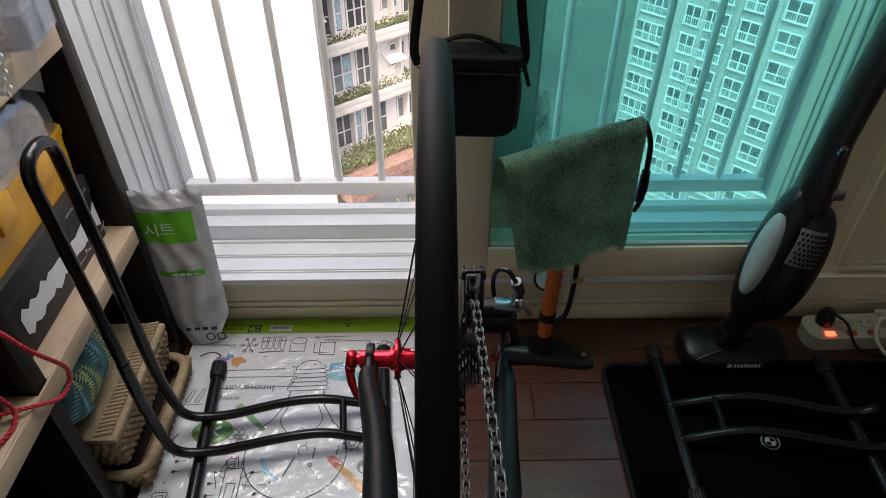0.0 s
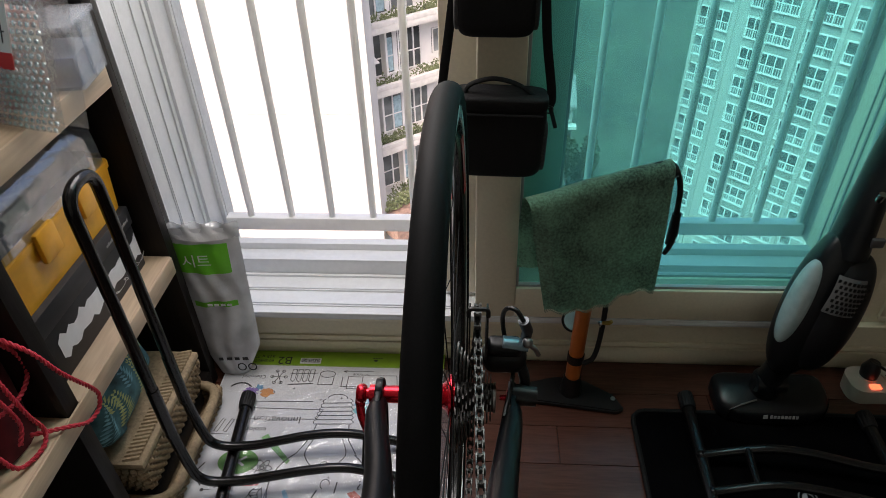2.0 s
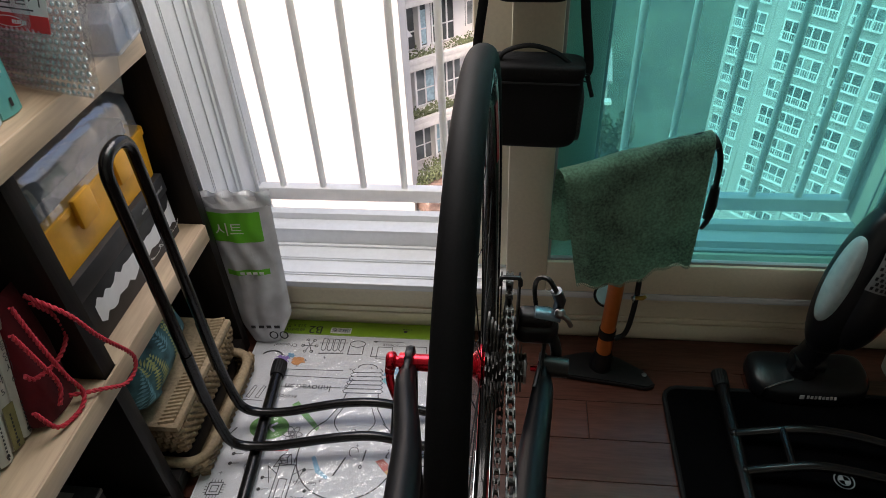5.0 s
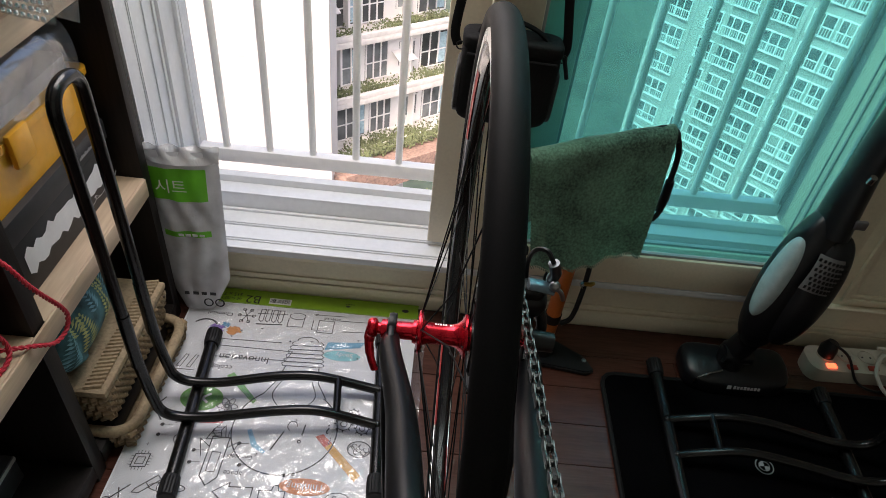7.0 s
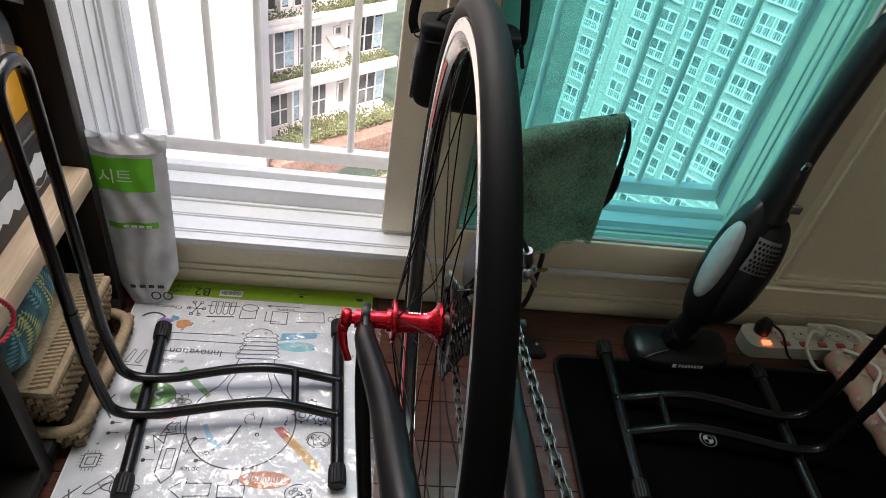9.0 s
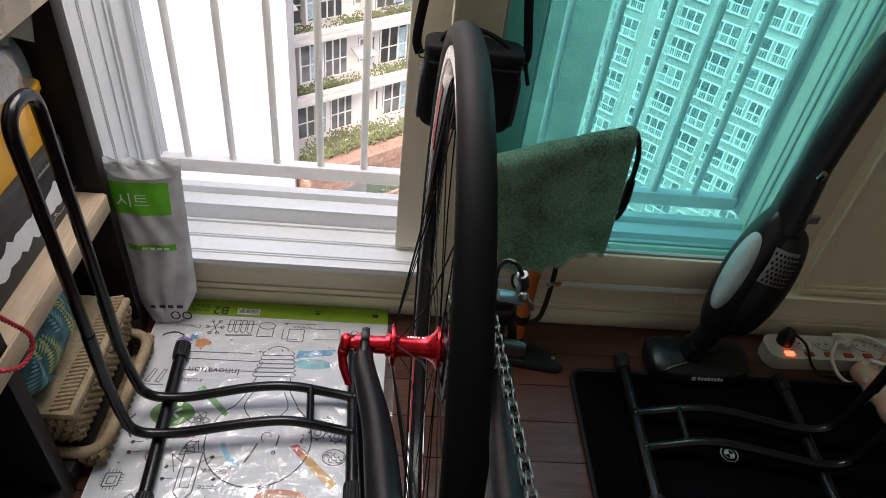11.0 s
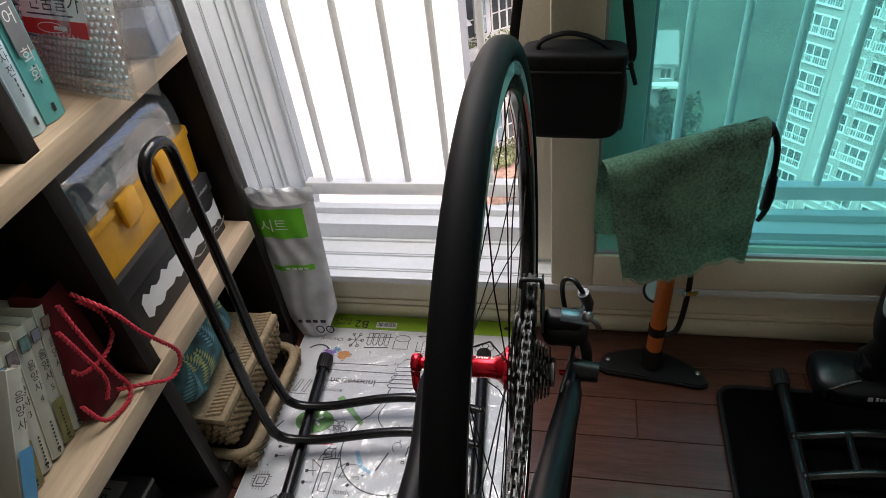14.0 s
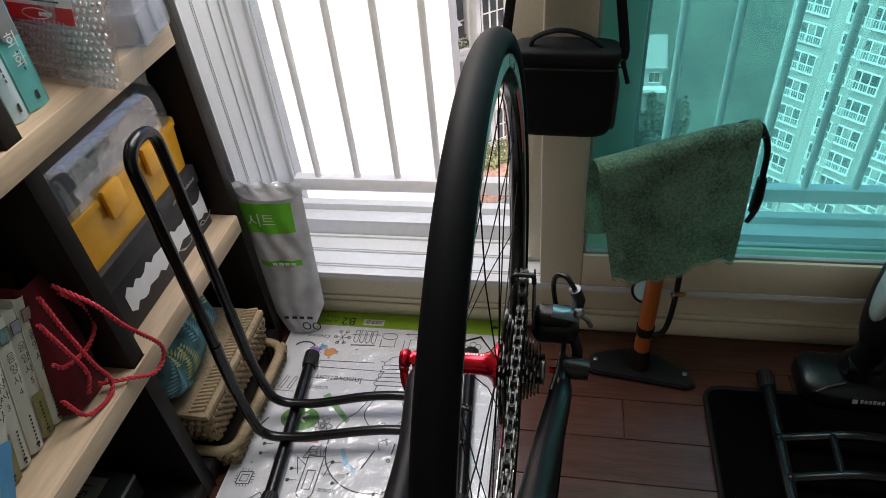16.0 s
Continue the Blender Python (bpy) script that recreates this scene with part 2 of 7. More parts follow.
# ---- the room ----
X0, X1, Y0, YW, H = -0.90, 1.75, -1.9, 1.125, 2.35
WIN_L, WIN_R, SILL, HEAD = -0.595, 0.80, 0.17, 2.2
setting("floor", boxes((X0 - 0.1, X1 + 0.1, Y0 - 0.1, YW + 0.05, -0.12, -0.006)), JOINT, "dark wooden plank floor", "floor")
setting("ceiling", boxes((X0 - 0.1, X1 + 0.1, Y0 - 0.1, 1.45, H, H + 0.12)), PLASTER, "plain pale ceiling", "ceiling")
setting("wall_west", boxes((X0 - 0.1, X0, Y0, YW, -0.006, H)), PLASTER, "plain wall behind the bookcase", "wall")
# unseen wall, its tan chosen to limit bounce onto the window wall
setting("wall_east", boxes((X1, X1 + 0.1, Y0, YW, -0.006, H)), mat("low_bounce_tan", (0.34, 0.30, 0.25), 0.8, vary=0.1), "plain wall", "wall")
setting("wall_south", boxes((X0 - 0.1, X1 + 0.1, Y0 - 0.1, Y0, -0.006, H)), PLASTER, "plain wall", "wall")
wall_n = setting("wall_north", boxes((X0 - 0.1, X1 + 0.1, YW, 1.30, -0.006, SILL - 0.012), (X0 - 0.1, WIN_L - 0.06, YW, 1.30, SILL - 0.012, H),
                            (WIN_R, X1 + 0.1, YW, 1.30, SILL - 0.012, H), (WIN_L - 0.06, WIN_R, YW, 1.30, HEAD, H)),
        CREAM, "cream painted wall with mouldings under the window", "wall")
# exterior skin with a rough white render
ROUGHCAST = mat("white_roughcast", (0.74, 0.74, 0.72), 0.85, vary=0.08, grain=160, bump=0.7)
setting("wall_outside", boxes((WIN_L - 0.4, WIN_L + 0.004, 1.345, 1.385, 0.02, 2.6), (WIN_R + 0.10, WIN_R + 0.4, 1.345, 1.385, 0.02, 2.6),
                              (WIN_L + 0.004, WIN_R + 0.10, 1.345, 1.385, 0.02, 0.135), (WIN_L + 0.004, WIN_R + 0.10, 1.345, 1.385, HEAD, 2.6)),
        ROUGHCAST, "white roughcast outer wall round the window", "wall")
# long mouldings on the cream wall
bm = bmesh.new()
for z0, z1, d in ((0.0, 0.041, 0.004), (0.043, 0.050, 0.008), (0.052, 0.066, 0.005)):
    box(bm, X0, X1, YW - d, YW, z0, z1, bevel=0.0015)
part("baseboard", bm, CREAM, wall_n)
bm = boxes((0.80, X1, YW - 0.012, YW, 0.128, 0.135), (0.80, X1, YW - 0.018, YW, 0.1355, 0.142), (X0, 0.80, YW - 0.020, YW, 0.128, 0.158), bevel=0.002)
part("sill_moulding", bm, CREAM, wall_n)
# raised panel moulding on the wall beside the window
bm = bmesh.new()
for w, d in ((0.0, 0.010), (0.012, 0.006)):
    a, b, z0, z1 = 0.905 + w, 1.60 - w, 0.155 + w, 1.9 - w
    for r in ((a, b, z0, z0 + 0.011), (a, b, z1 - 0.011, z1), (a, a + 0.011, z0 + 0.011, z1 - 0.011), (b - 0.011, b, z0 + 0.011, z1 - 0.011)):
        box(bm, r[0], r[1], YW - d, YW, r[2], r[3], bevel=0.002)
part("panel_moulding", bm, CREAM, wall_n)

# outer sliding window frame: ribbed tracks, jambs and head
window = thing("window_1", (0.1, 1.2, SILL), "white vinyl sliding window frame, one half standing open", "window", kind="structure")
bm = bmesh.new()
box(bm, WIN_L - 0.02, WIN_R, 1.078, 1.217, 0.160, 0.1715, bevel=0.002)
for y0, y1, z1 in ((1.078, 1.084, 0.177), (1.1065, 1.1095, 0.175), (1.113, 1.1155, 0.1755), (1.1585, 1.161, 0.176), (1.166, 1.168, 0.175), (1.209, 1.217, 0.1775)):
    box(bm, WIN_L, WIN_R, y0, y1, 0.170, z1, bevel=0.001)
part("lower_track", bm, VINYL, window)
bm = bmesh.new()
box(bm, WIN_L, WIN_R, 1.2175, 1.264, 0.150, 0.214, bevel=0.003)
box(bm, WIN_L, WIN_R, 1.2175, 1.2225, 0.212, 0.218, bevel=0.001)
part("track_step", bm, VINYL, window)
bm = bmesh.new()
box(bm, WIN_L, WIN_R, 1.2645, 1.288, 0.150, 0.230, bevel=0.003)
box(bm, WIN_L, WIN_R, 1.289, 1.340, 0.100, 0.150, bevel=0.003)
part("outer_track", bm, VINYL, window)
# the right jamb's shade is in its colour: grey instead of white vinyl
for name, xs in (("jamb", (WIN_L - 0.06, WIN_L)), ("jamb", (WIN_R, WIN_R + 0.003))):
    bm = bmesh.new()
    s = 1 if xs[0] < 0 else -1
    face = xs[1] if s > 0 else xs[0]
    if s > 0:
        box(bm, xs[0], xs[1], 1.085, 1.232, SILL - 0.012, HEAD, bevel=0.002)
    for y0, y1, d in ((1.085, 1.090, 0.002), (1.130, 1.133, 0.002), (1.1365, 1.139, 0.002), (1.186, 1.190, 0.003), (1.226, 1.232, 0.004)):
        box(bm, *sorted((face, face + s * d)), y0, y1, SILL, HEAD, bevel=0.001)
    part(name, bm, VINYL if s > 0 else BEADSHADE, window)
    bm = bmesh.new()
    box(bm, *sorted((face - s * 0.03, face - s * 0.004)), 1.234, 1.340, 0.22, HEAD, bevel=0.002)
    for y0, y1, d in ((1.252, 1.256, 0.003), (1.330, 1.340, 0.005)):
        box(bm, *sorted((face - s * 0.006, face + s * d)), y0, y1, 0.23, HEAD, bevel=0.001)
    part("outer_jamb", bm, VINYL if s > 0 else BEADSHADE, window)
part("head_frame", boxes((WIN_L, WIN_R, 1.085, 1.34, HEAD - 0.05, HEAD)), VINYL, window)

# the inner sash that has been slid to one side, with blue-green glass
def sash(name, x0, x1, y0, y1, z0, z1, rail, stile, frame_mat, glass_mat, label, far=None):
    far = far or stile
    s = thing(name, ((x0 + x1) / 2, (y0 + y1) / 2, z0), label, "window sash", kind="structure")
    for r in ((x0, x0 + stile, z0, z1), (x1 - far, x1, z0, z1)):
        bm = boxes((r[0], r[1], y0, y1, r[2], r[3]), bevel=0.004)
        part("stile", bm, frame_mat, s)
    for r in ((z0, z0 + rail), (z1 - rail, z1)):
        bm = boxes((x0 + stile, x1 - far, y0, y1, r[0], r[1]), bevel=0.004)
        part("rail", bm, frame_mat, s)
    bm = bmesh.new()
    g = 0.006
    for a in ((x0 + stile, x0 + stile + g, z0 + rail, z1 - rail), (x1 - far - g, x1 - far, z0 + rail, z1 - rail),
              (x0 + stile + g, x1 - far - g, z0 + rail, z0 + rail + g), (x0 + stile + g, x1 - far - g, z1 - rail - g, z1 - rail)):
        box(bm, a[0], a[1], y0 + 0.006, y0 + 0.016, a[2], a[3], bevel=0.001)
    part("glazing_bead", bm, BEADSHADE, s)
    ym = y0 + 0.018
    pane = part("pane", boxes((x0 + stile, x1 - far, ym, ym + 0.005, z0 + rail, z1 - rail)), glass_mat, s, "blue-green tinted glass")
    return s


TEALGLASS = clear("blue_green_glass", (0.50, 0.92, 0.92), 0.05, 0.03, haze=0.075)
sash("window_2", 0.030, 0.845, 1.078, 1.104, 0.178, 2.14, 0.082, 0.085, CREAM, TEALGLASS, "cream framed sliding sash with blue-green tinted glass")
# edge of the outer sash behind it
OUTGLASS = clear("clear_green_glass", (0.93, 0.97, 0.96), 0.04, 0.02)
sash("window_3", -0.038, 0.79, 1.150, 1.176, 0.184, 2.14, 0.05, 0.234, CREAM, OUTGLASS, "second sliding sash pushed behind the first", 0.012)

# the safety railing outside
rail = thing("window_railing", (0.1, 1.337, 0.22), "white painted steel window guard with upright bars", "railing", kind="structure")
part("bottom_rail", boxes((WIN_L + 0.004, WIN_R, 1.328, 1.356, 0.222, 0.258), bevel=0.003), RAILING, rail)
part("top_rail", boxes((WIN_L + 0.004, WIN_R, 1.328, 1.356, 1.22, 1.256), bevel=0.003), RAILING, rail)
for k in range(14):
    x = -0.529 + 0.1015 * k
    if x < WIN_R:
        bm = bmesh.new()
        tube(bm, [(x, 1.342, 0.256), (x, 1.342, 1.222)], 0.0085, 12)
        part("bar", bm, RAILING, rail)


# ---- outside ----
GROUND = mat("wooded_ground", (0.060, 0.085, 0.060), 0.95, vary=0.55, grain=0.35, bump=0.0, spread=0.05, second=(0.022, 0.040, 0.032))
bm = bmesh.new()
sheet(bm, lambda u, v: (-900 + 1800 * u, 8 + 1500 * v, -60), 8, 8)
setting("ground", bm, GROUND, "distant wooded ground far below the window", "ground")
# a lane and a paved yard between the houses
LANE = mat("pale_lane", (0.20, 0.19, 0.17), 0.9, vary=0.2, grain=0.8, bump=0.0)
bm = bmesh.new()
lane = cage([(4, 52, 0), (10, 62, 0), (13, 72, 0), (19, 86, 0), (34, 104, 0), (60, 120, 0)])
for p0, p1 in zip(lane, lane[1:]):
    side = (p1 - p0).cross(Vector((0, 0, 1))).normalized() * 1.6
    bm.faces.new([bm.verts.new((q.x, q.y, -59.9)) for q in (p0 - side, p1 - side, p1 + side, p0 + side)])
setting("lane", bm, LANE, "narrow pale lane among the trees far below", "road")
RENDERW = mat("white_render", (0.74, 0.73, 0.71), 0.8, vary=0.04, grain=2.0, bump=0.05, spread=0.3)
CONCRETE = mat("pale_concrete", (0.62, 0.61, 0.58), 0.8, vary=0.12, grain=3.0, bump=0.1, spread=0.5)
DARKGLASS = mat("house_glass", (0.15, 0.165, 0.165), 0.15, vary=0.4, grain=0.9, bump=0.0, spread=0.4, per_piece=0.7)
CURTAIN = mat("pale_curtain", (0.35, 0.5, 0.55), 0.8, vary=0.2, grain=4)
# distance haze put into the leaf colours: lighter, less saturated green
LEAF = mat("hazed_planting_green", (0.155, 0.185, 0.085), 0.9, vary=0.5, grain=3.0, spread=0.7, second=(0.085, 0.100, 0.055), bump=0.0)
TERRACE = mat("terrace_brick", (0.30, 0.20, 0.16), 0.85, vary=0.25, grain=3.0, bump=0.0)

# the white gable of the house next door
gable = thing("gable_house", (-25, 29, -60), "large blank white rendered gable of a neighbouring house", "building")
bm = boxes((-45, -5.40, 29.3, 31.2, -60, 14))
GABLEW = mat("gable_render", (0.60, 0.588, 0.56), 0.85, vary=0.07, grain=1.2, bump=0.3, spread=0.12, stretch=(1, 1, 0.25))
part("wall", bm, GABLEW, gable)
for z in range(-58, 14, 9):
    part("string_course", boxes((-45, -5.40, 29.27, 29.3, z, z + 0.05)), GABLEW, gable)

# terraced flats with planted balconies
FA, FB = Vector((-5.4, 31.6, 0)), Vector((9.0, 43.0, 0))
fdir = (FB - FA).normalized()
fout = Vector((fdir.y, -fdir.x, 0))
flats = thing("terraced_flats", (1, 38, -60), "white terraced apartment house with planted balconies", "building")
STOREY = 3.2
FL = 8.9
Z2 = -16.80


def on_flats(s, d, z):
    p = FA + fdir * s + fout * d
    return Vector((p.x, p.y, z))


def fbox(bm, s0, s1, d0, d1, z0, z1, bevel=0.0):
    m = Matrix((fdir, fout, Vector((0, 0, 1)))).transposed().to_4x4()
    m.translation = FA
    return box(bm, s0, s1, d0, d1, z0, z1, bevel, m)


rnd = random.Random(4)
bm = bmesh.new()
fbox(bm, -1, FL, -9, -6.2, -60, -3)
part("wall", bm, RENDERW, flats)
for k in range(-3, 4):
    zf = Z2 + STOREY * k
    if k <= -2:
        continue
    back = -0.55 * (k + 2)
    bm = bmesh.new()
    fbox(bm, -1, FL, back - 2.4, back + 0.35, zf - 0.35, zf, 0.03)
    fbox(bm, -1, FL, back + 0.1, back + 0.35, zf, zf + 0.28, 0.02)
    part("balcony", bm, CONCRETE, flats)
    bm = bmesh.new()
    for q in range(2200):
        s, d = rnd.uniform(-0.8, FL), back - 0.02 - abs(rnd.gauss(0, 0.55))
        if d < back - 1.35 or math.sin(s * 0.9 + k * 2) + rnd.uniform(-0.3, 1.3) < 0.0:
            continue
        c = on_flats(s, d, zf + rnd.uniform(0.02, 0.16 + 0.26 * abs(math.sin(s * 1.7 + k))))
        r = rnd.uniform(0.03, 0.085)
        mm = Matrix.Translation(c) @ Euler([rnd.uniform(0, 6) for _ in range(3)]).to_matrix().to_4x4() @ Matrix.Diagonal((r, r * 0.8, r * 0.6, 1))
        bmesh.ops.create_icosphere(bm, subdivisions=1, radius=1, matrix=mm)
    tagged(part("balcony_planting", bm, LEAF, flats, "green planting", smooth=False), kind="stuff")
    bm = bmesh.new()
    fbox(bm, -1, FL, back - 6, back - 1.5, zf, zf + STOREY - 0.35)
    part("storey_wall", bm, RENDERW, flats)
    s = -0.6
    i = 0
    while s < FL - 1.8:
        w, h0, h1 = ((1.15, 0.55, 2.0), (2.0, 0.05, 2.5), (1.55, 0.05, 2.45))[i % 3]
        win = bmesh.new()
        fbox(win, s, s + w, back - 1.505, back - 1.46, zf + h0, zf + h1)
        wo = part("window", win, DARKGLASS, flats)
        fr = bmesh.new()
        n = 2 if w < 1.5 else 3
        for q in range(n + 1):
            xx = s + (w - 0.08) * q / n
            fbox(fr, xx, xx + 0.08, back - 1.46, back - 1.40, zf + h0, zf + h1)
        fbox(fr, s, s + w, back - 1.46, back - 1.41, zf + h1 - 0.08, zf + h1)
        fbox(fr, s, s + w, back - 1.46, back - 1.41, zf + h0, zf + h0 + 0.07)
        if w > 1.5:
            fbox(fr, s, s + w, back - 1.46, back - 1.41, zf + h0 + 1.0, zf + h0 + 1.06)
        part("window_frame", fr, RENDERW, wo)
        if i % 3 == 1:
            cur = bmesh.new()
            fbox(cur, s + w * 0.7, s + w - 0.1, back - 1.457, back - 1.452, zf + 0.2, zf + 2.1)
            part("curtain", cur, CURTAIN, wo)
        s += w + (0.35, 0.25, 0.75)[i % 3]
        i += 1
    for s in (1.25 + (k % 2) * 0.8, 5.9):
        fb = bmesh.new()
        fbox(fb, s, s + 0.12, back - 2, back - 0.9, zf, zf + STOREY - 0.35)
        part("party_wall", fb, RENDERW, flats)
# awnings and a parasol-like shade on the balconies
for s, k, wd in ((0.1, 1, 1.3), (6.9, 1, 1.6), (4.9, 0, 1.2)):
    zf, back = Z2 + STOREY * k, -0.55 * (k + 2)
    bm = bmesh.new()
    m = Matrix((fdir, fout, Vector((0, 0, 1)))).transposed().to_4x4()
    m.translation = on_flats(s, back - 1.45, zf + 1.55)
    box(bm, 0, wd, 0, 1.0, -0.03, 0.03, 0.01, m @ pose(0, 0, 0, -18))
    part("awning", bm, RENDERW, flats, "white awning")
# low garden wall, walkway and shrubs at the foot
bm = bmesh.new()
fbox(bm, -1, FL + 1, 0.6, 2.6, -20.6, -19.7, 0.03)
fbox(bm, -1, FL + 1, 2.5, 2.7, -19.7, -19.0, 0.02)
fbox(bm, -1, FL + 1, 3.6, 3.8, -60, -21.1, 0.02)
walkway = setting("terrace_walk", bm, TERRACE, "reddish brick terrace walk below the flats", "terrace")
bm = bmesh.new()
for q in range(2200):
    s, d = rnd.uniform(-0.8, FL), rnd.uniform(0.1, 1.0) if q % 3 else rnd.uniform(2.9, 5.5)
    c = on_flats(s, d, -19.6 + rnd.uniform(0, 0.5) if q % 3 else -22 + rnd.uniform(0, 0.9))
    r = rnd.uniform(0.04, 0.12)
    mm = Matrix.Translation(c) @ Euler([rnd.uniform(0, 6) for _ in range(3)]).to_matrix().to_4x4() @ Matrix.Diagonal((r, r * 0.8, r * 0.6, 1))
    bmesh.ops.create_icosphere(bm, subdivisions=1, radius=1, matrix=mm)
tagged(part("garden_shrubs", bm, LEAF, None, "", smooth=False), "green and yellowish garden shrubs on the terrace", "shrubs", kind="stuff")

# the tall block of flats beyond
TA, TB = Vector((20.74, 67.06, 0)), Vector((44.36, 42.60, 0))
tdir = (TB - TA).normalized()
tout = Vector((tdir.y, -tdir.x, 0))
tm = Matrix((tdir, tout, Vector((0, 0, 1)))).transposed().to_4x4()
tm.translation = TA
tower = thing("apartment_tower", (32, 62, -60), "tall white apartment tower with rows of windows", "building")
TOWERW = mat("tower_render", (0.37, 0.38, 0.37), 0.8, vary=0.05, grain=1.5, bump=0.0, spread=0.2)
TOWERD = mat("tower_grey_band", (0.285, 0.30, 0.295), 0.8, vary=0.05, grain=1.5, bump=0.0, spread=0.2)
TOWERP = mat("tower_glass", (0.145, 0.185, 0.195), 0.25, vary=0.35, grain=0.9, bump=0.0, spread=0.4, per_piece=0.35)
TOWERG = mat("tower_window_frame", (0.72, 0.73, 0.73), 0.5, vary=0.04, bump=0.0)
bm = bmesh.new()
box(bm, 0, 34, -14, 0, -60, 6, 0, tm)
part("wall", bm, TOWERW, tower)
# grey render behind two of the window columns
for s0, s1 in ((6.95, 10.3), (10.3, 13.4), (23.6, 27.2)):
    bm = bmesh.new()
    box(bm, s0, s1 - 0.05, 0, 0.03, -60, 6, 0, tm)
    part("grey_band", bm, TOWERD, tower, "greyer render")
# columns: middle, width and number of casements
cols = [(1.85, 3.2, 4), (5.95, 1.6, 2), (8.30, 2.6, 3), (12.0, 2.75, 3), (15.2, 2.15, 2), (17.25, 1.35, 2), (19.0, 1.75, 2), (22.2, 2.4, 3), (25.4, 2.3, 3), (28.6, 1.5, 2), (31.4, 2.6, 4)]
WH = 1.95
kinds = {}
for w, n in {c[1:] for c in cols}:
    b = bmesh.new()
    box(b, -w / 2, w / 2, 0.03, 0.06, -WH / 2, WH / 2)
    me = bpy.data.meshes.new("window")
    b.to_mesh(me)
    b.free()
    me.materials.append(TOWERP)
    b = bmesh.new()
    for q in range(n + 1):
        x = -w / 2 + (w - 0.09) * q / n
        box(b, x, x + 0.09, 0.06, 0.13, -WH / 2, WH / 2)
    for z in (-WH / 2 - 0.05, WH / 2 - 0.10):
        box(b, -w / 2 - 0.06, w / 2 + 0.06, 0.06, 0.14, z, z + 0.15)
    # low guard rail with pickets
    box(b, -w / 2, w / 2, 0.26, 0.34, -0.12, -0.02)
    box(b, -w / 2, w / 2, 0.26, 0.34, -WH / 2, -WH / 2 + 0.08)
    m = int(w / 0.22)
    for q in range(m + 1):
        x = -w / 2 + (w - 0.06) * q / m
        box(b, x, x + 0.035, 0.28, 0.32, -WH / 2, -0.05)
    for x in (-w / 2, w / 2 - 0.06):
        box(b, x, x + 0.06, 0.06, 0.30, -0.10, -0.04)
    fm = bpy.data.meshes.new("window_frame")
    b.to_mesh(fm)
    b.free()
    fm.materials.append(TOWERG)
    # one casement with the blind drawn
    b = bmesh.new()
    x = -w / 2 + w / n * (n // 2)
    box(b, x + 0.10, x + w / n - 0.02, 0.06, 0.09, -0.05, WH / 2 - 0.1)
    bl = bpy.data.meshes.new("blind")
    b.to_mesh(bl)
    b.free()
    bl.materials.append(TOWERD)
    kinds[(w, n)] = (me, fm, bl)
rnd = random.Random(31)
bpy.context.view_layer.update()
for s, w, n in cols:
    for fl in range(-9, 4):
        a = new("window", kinds[(w, n)][0])
        a.parent = tower
        a.matrix_parent_inverse = Matrix.Translation(tower.location).inverted()
        a.matrix_basis = tm @ Matrix.Translation((s, 0, -23.28 + 2.85 * fl))
        f = new("window_frame", kinds[(w, n)][1])
        f.parent = a
        if rnd.random() < 0.3:
            f = new("blind", kinds[(w, n)][2])
            f.parent = a
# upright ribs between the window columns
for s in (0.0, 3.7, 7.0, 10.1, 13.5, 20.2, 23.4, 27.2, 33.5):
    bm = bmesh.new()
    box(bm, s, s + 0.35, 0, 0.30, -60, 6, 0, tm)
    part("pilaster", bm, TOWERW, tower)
part("plinth", boxes((4, 20, 66, 74, -60, -57.5)), CONCRETE, tower)
low = thing("low_house", (8.5, 84, -60), "small distant house with a pitched grey roof among trees", "building")
part("wall", boxes((5.0, 11.5, 80.4, 87, -60, -36.2)), mat("grey_house_wall", (0.30, 0.31, 0.30), 0.85, vary=0.15, grain=2.0, bump=0.0), low)
bm = bmesh.new()
ends = [[bm.verts.new((x, y, z)) for y, z in ((80.0, -36.4), (83.7, -33.6), (87.4, -36.4), (87.4, -36.8), (83.7, -34.0), (80.0, -36.8))] for x in (4.7, 11.9)]
for k in range(6):
    bm.faces.new((ends[0][k], ends[0][(k + 1) % 6], ends[1][(k + 1) % 6], ends[1][k]))
for e in ends:
    bm.faces.new(e)
part("roof", bm, mat("grey_roof", (0.24, 0.25, 0.25), 0.8, vary=0.15, grain=2.0, bump=0.0), low, "grey pitched roof", smooth=False)
for x, z in ((9.9, -38.4), (7.2, -38.4), (9.9, -41.4)):
    w = part("window", boxes((x, x + 1.2, 80.34, 80.40, z, z + 1.3)), DARKGLASS, low, smooth=False)
    part("window_frame", boxes((x - 0.1, x + 1.3, 80.30, 80.34, z - 0.1, z), (x - 0.1, x + 1.3, 80.30, 80.34, z + 1.3, z + 1.4), (x + 0.56, x + 0.64, 80.30, 80.34, z, z + 1.3)), TOWERG, w, smooth=False)
part("balcony", boxes((8.9, 12.0, 79.2, 80.3, -39.3, -38.9)), CONCRETE, low)
# tree tops in front of the small house
rnd = random.Random(71)
verts, faces = [], []
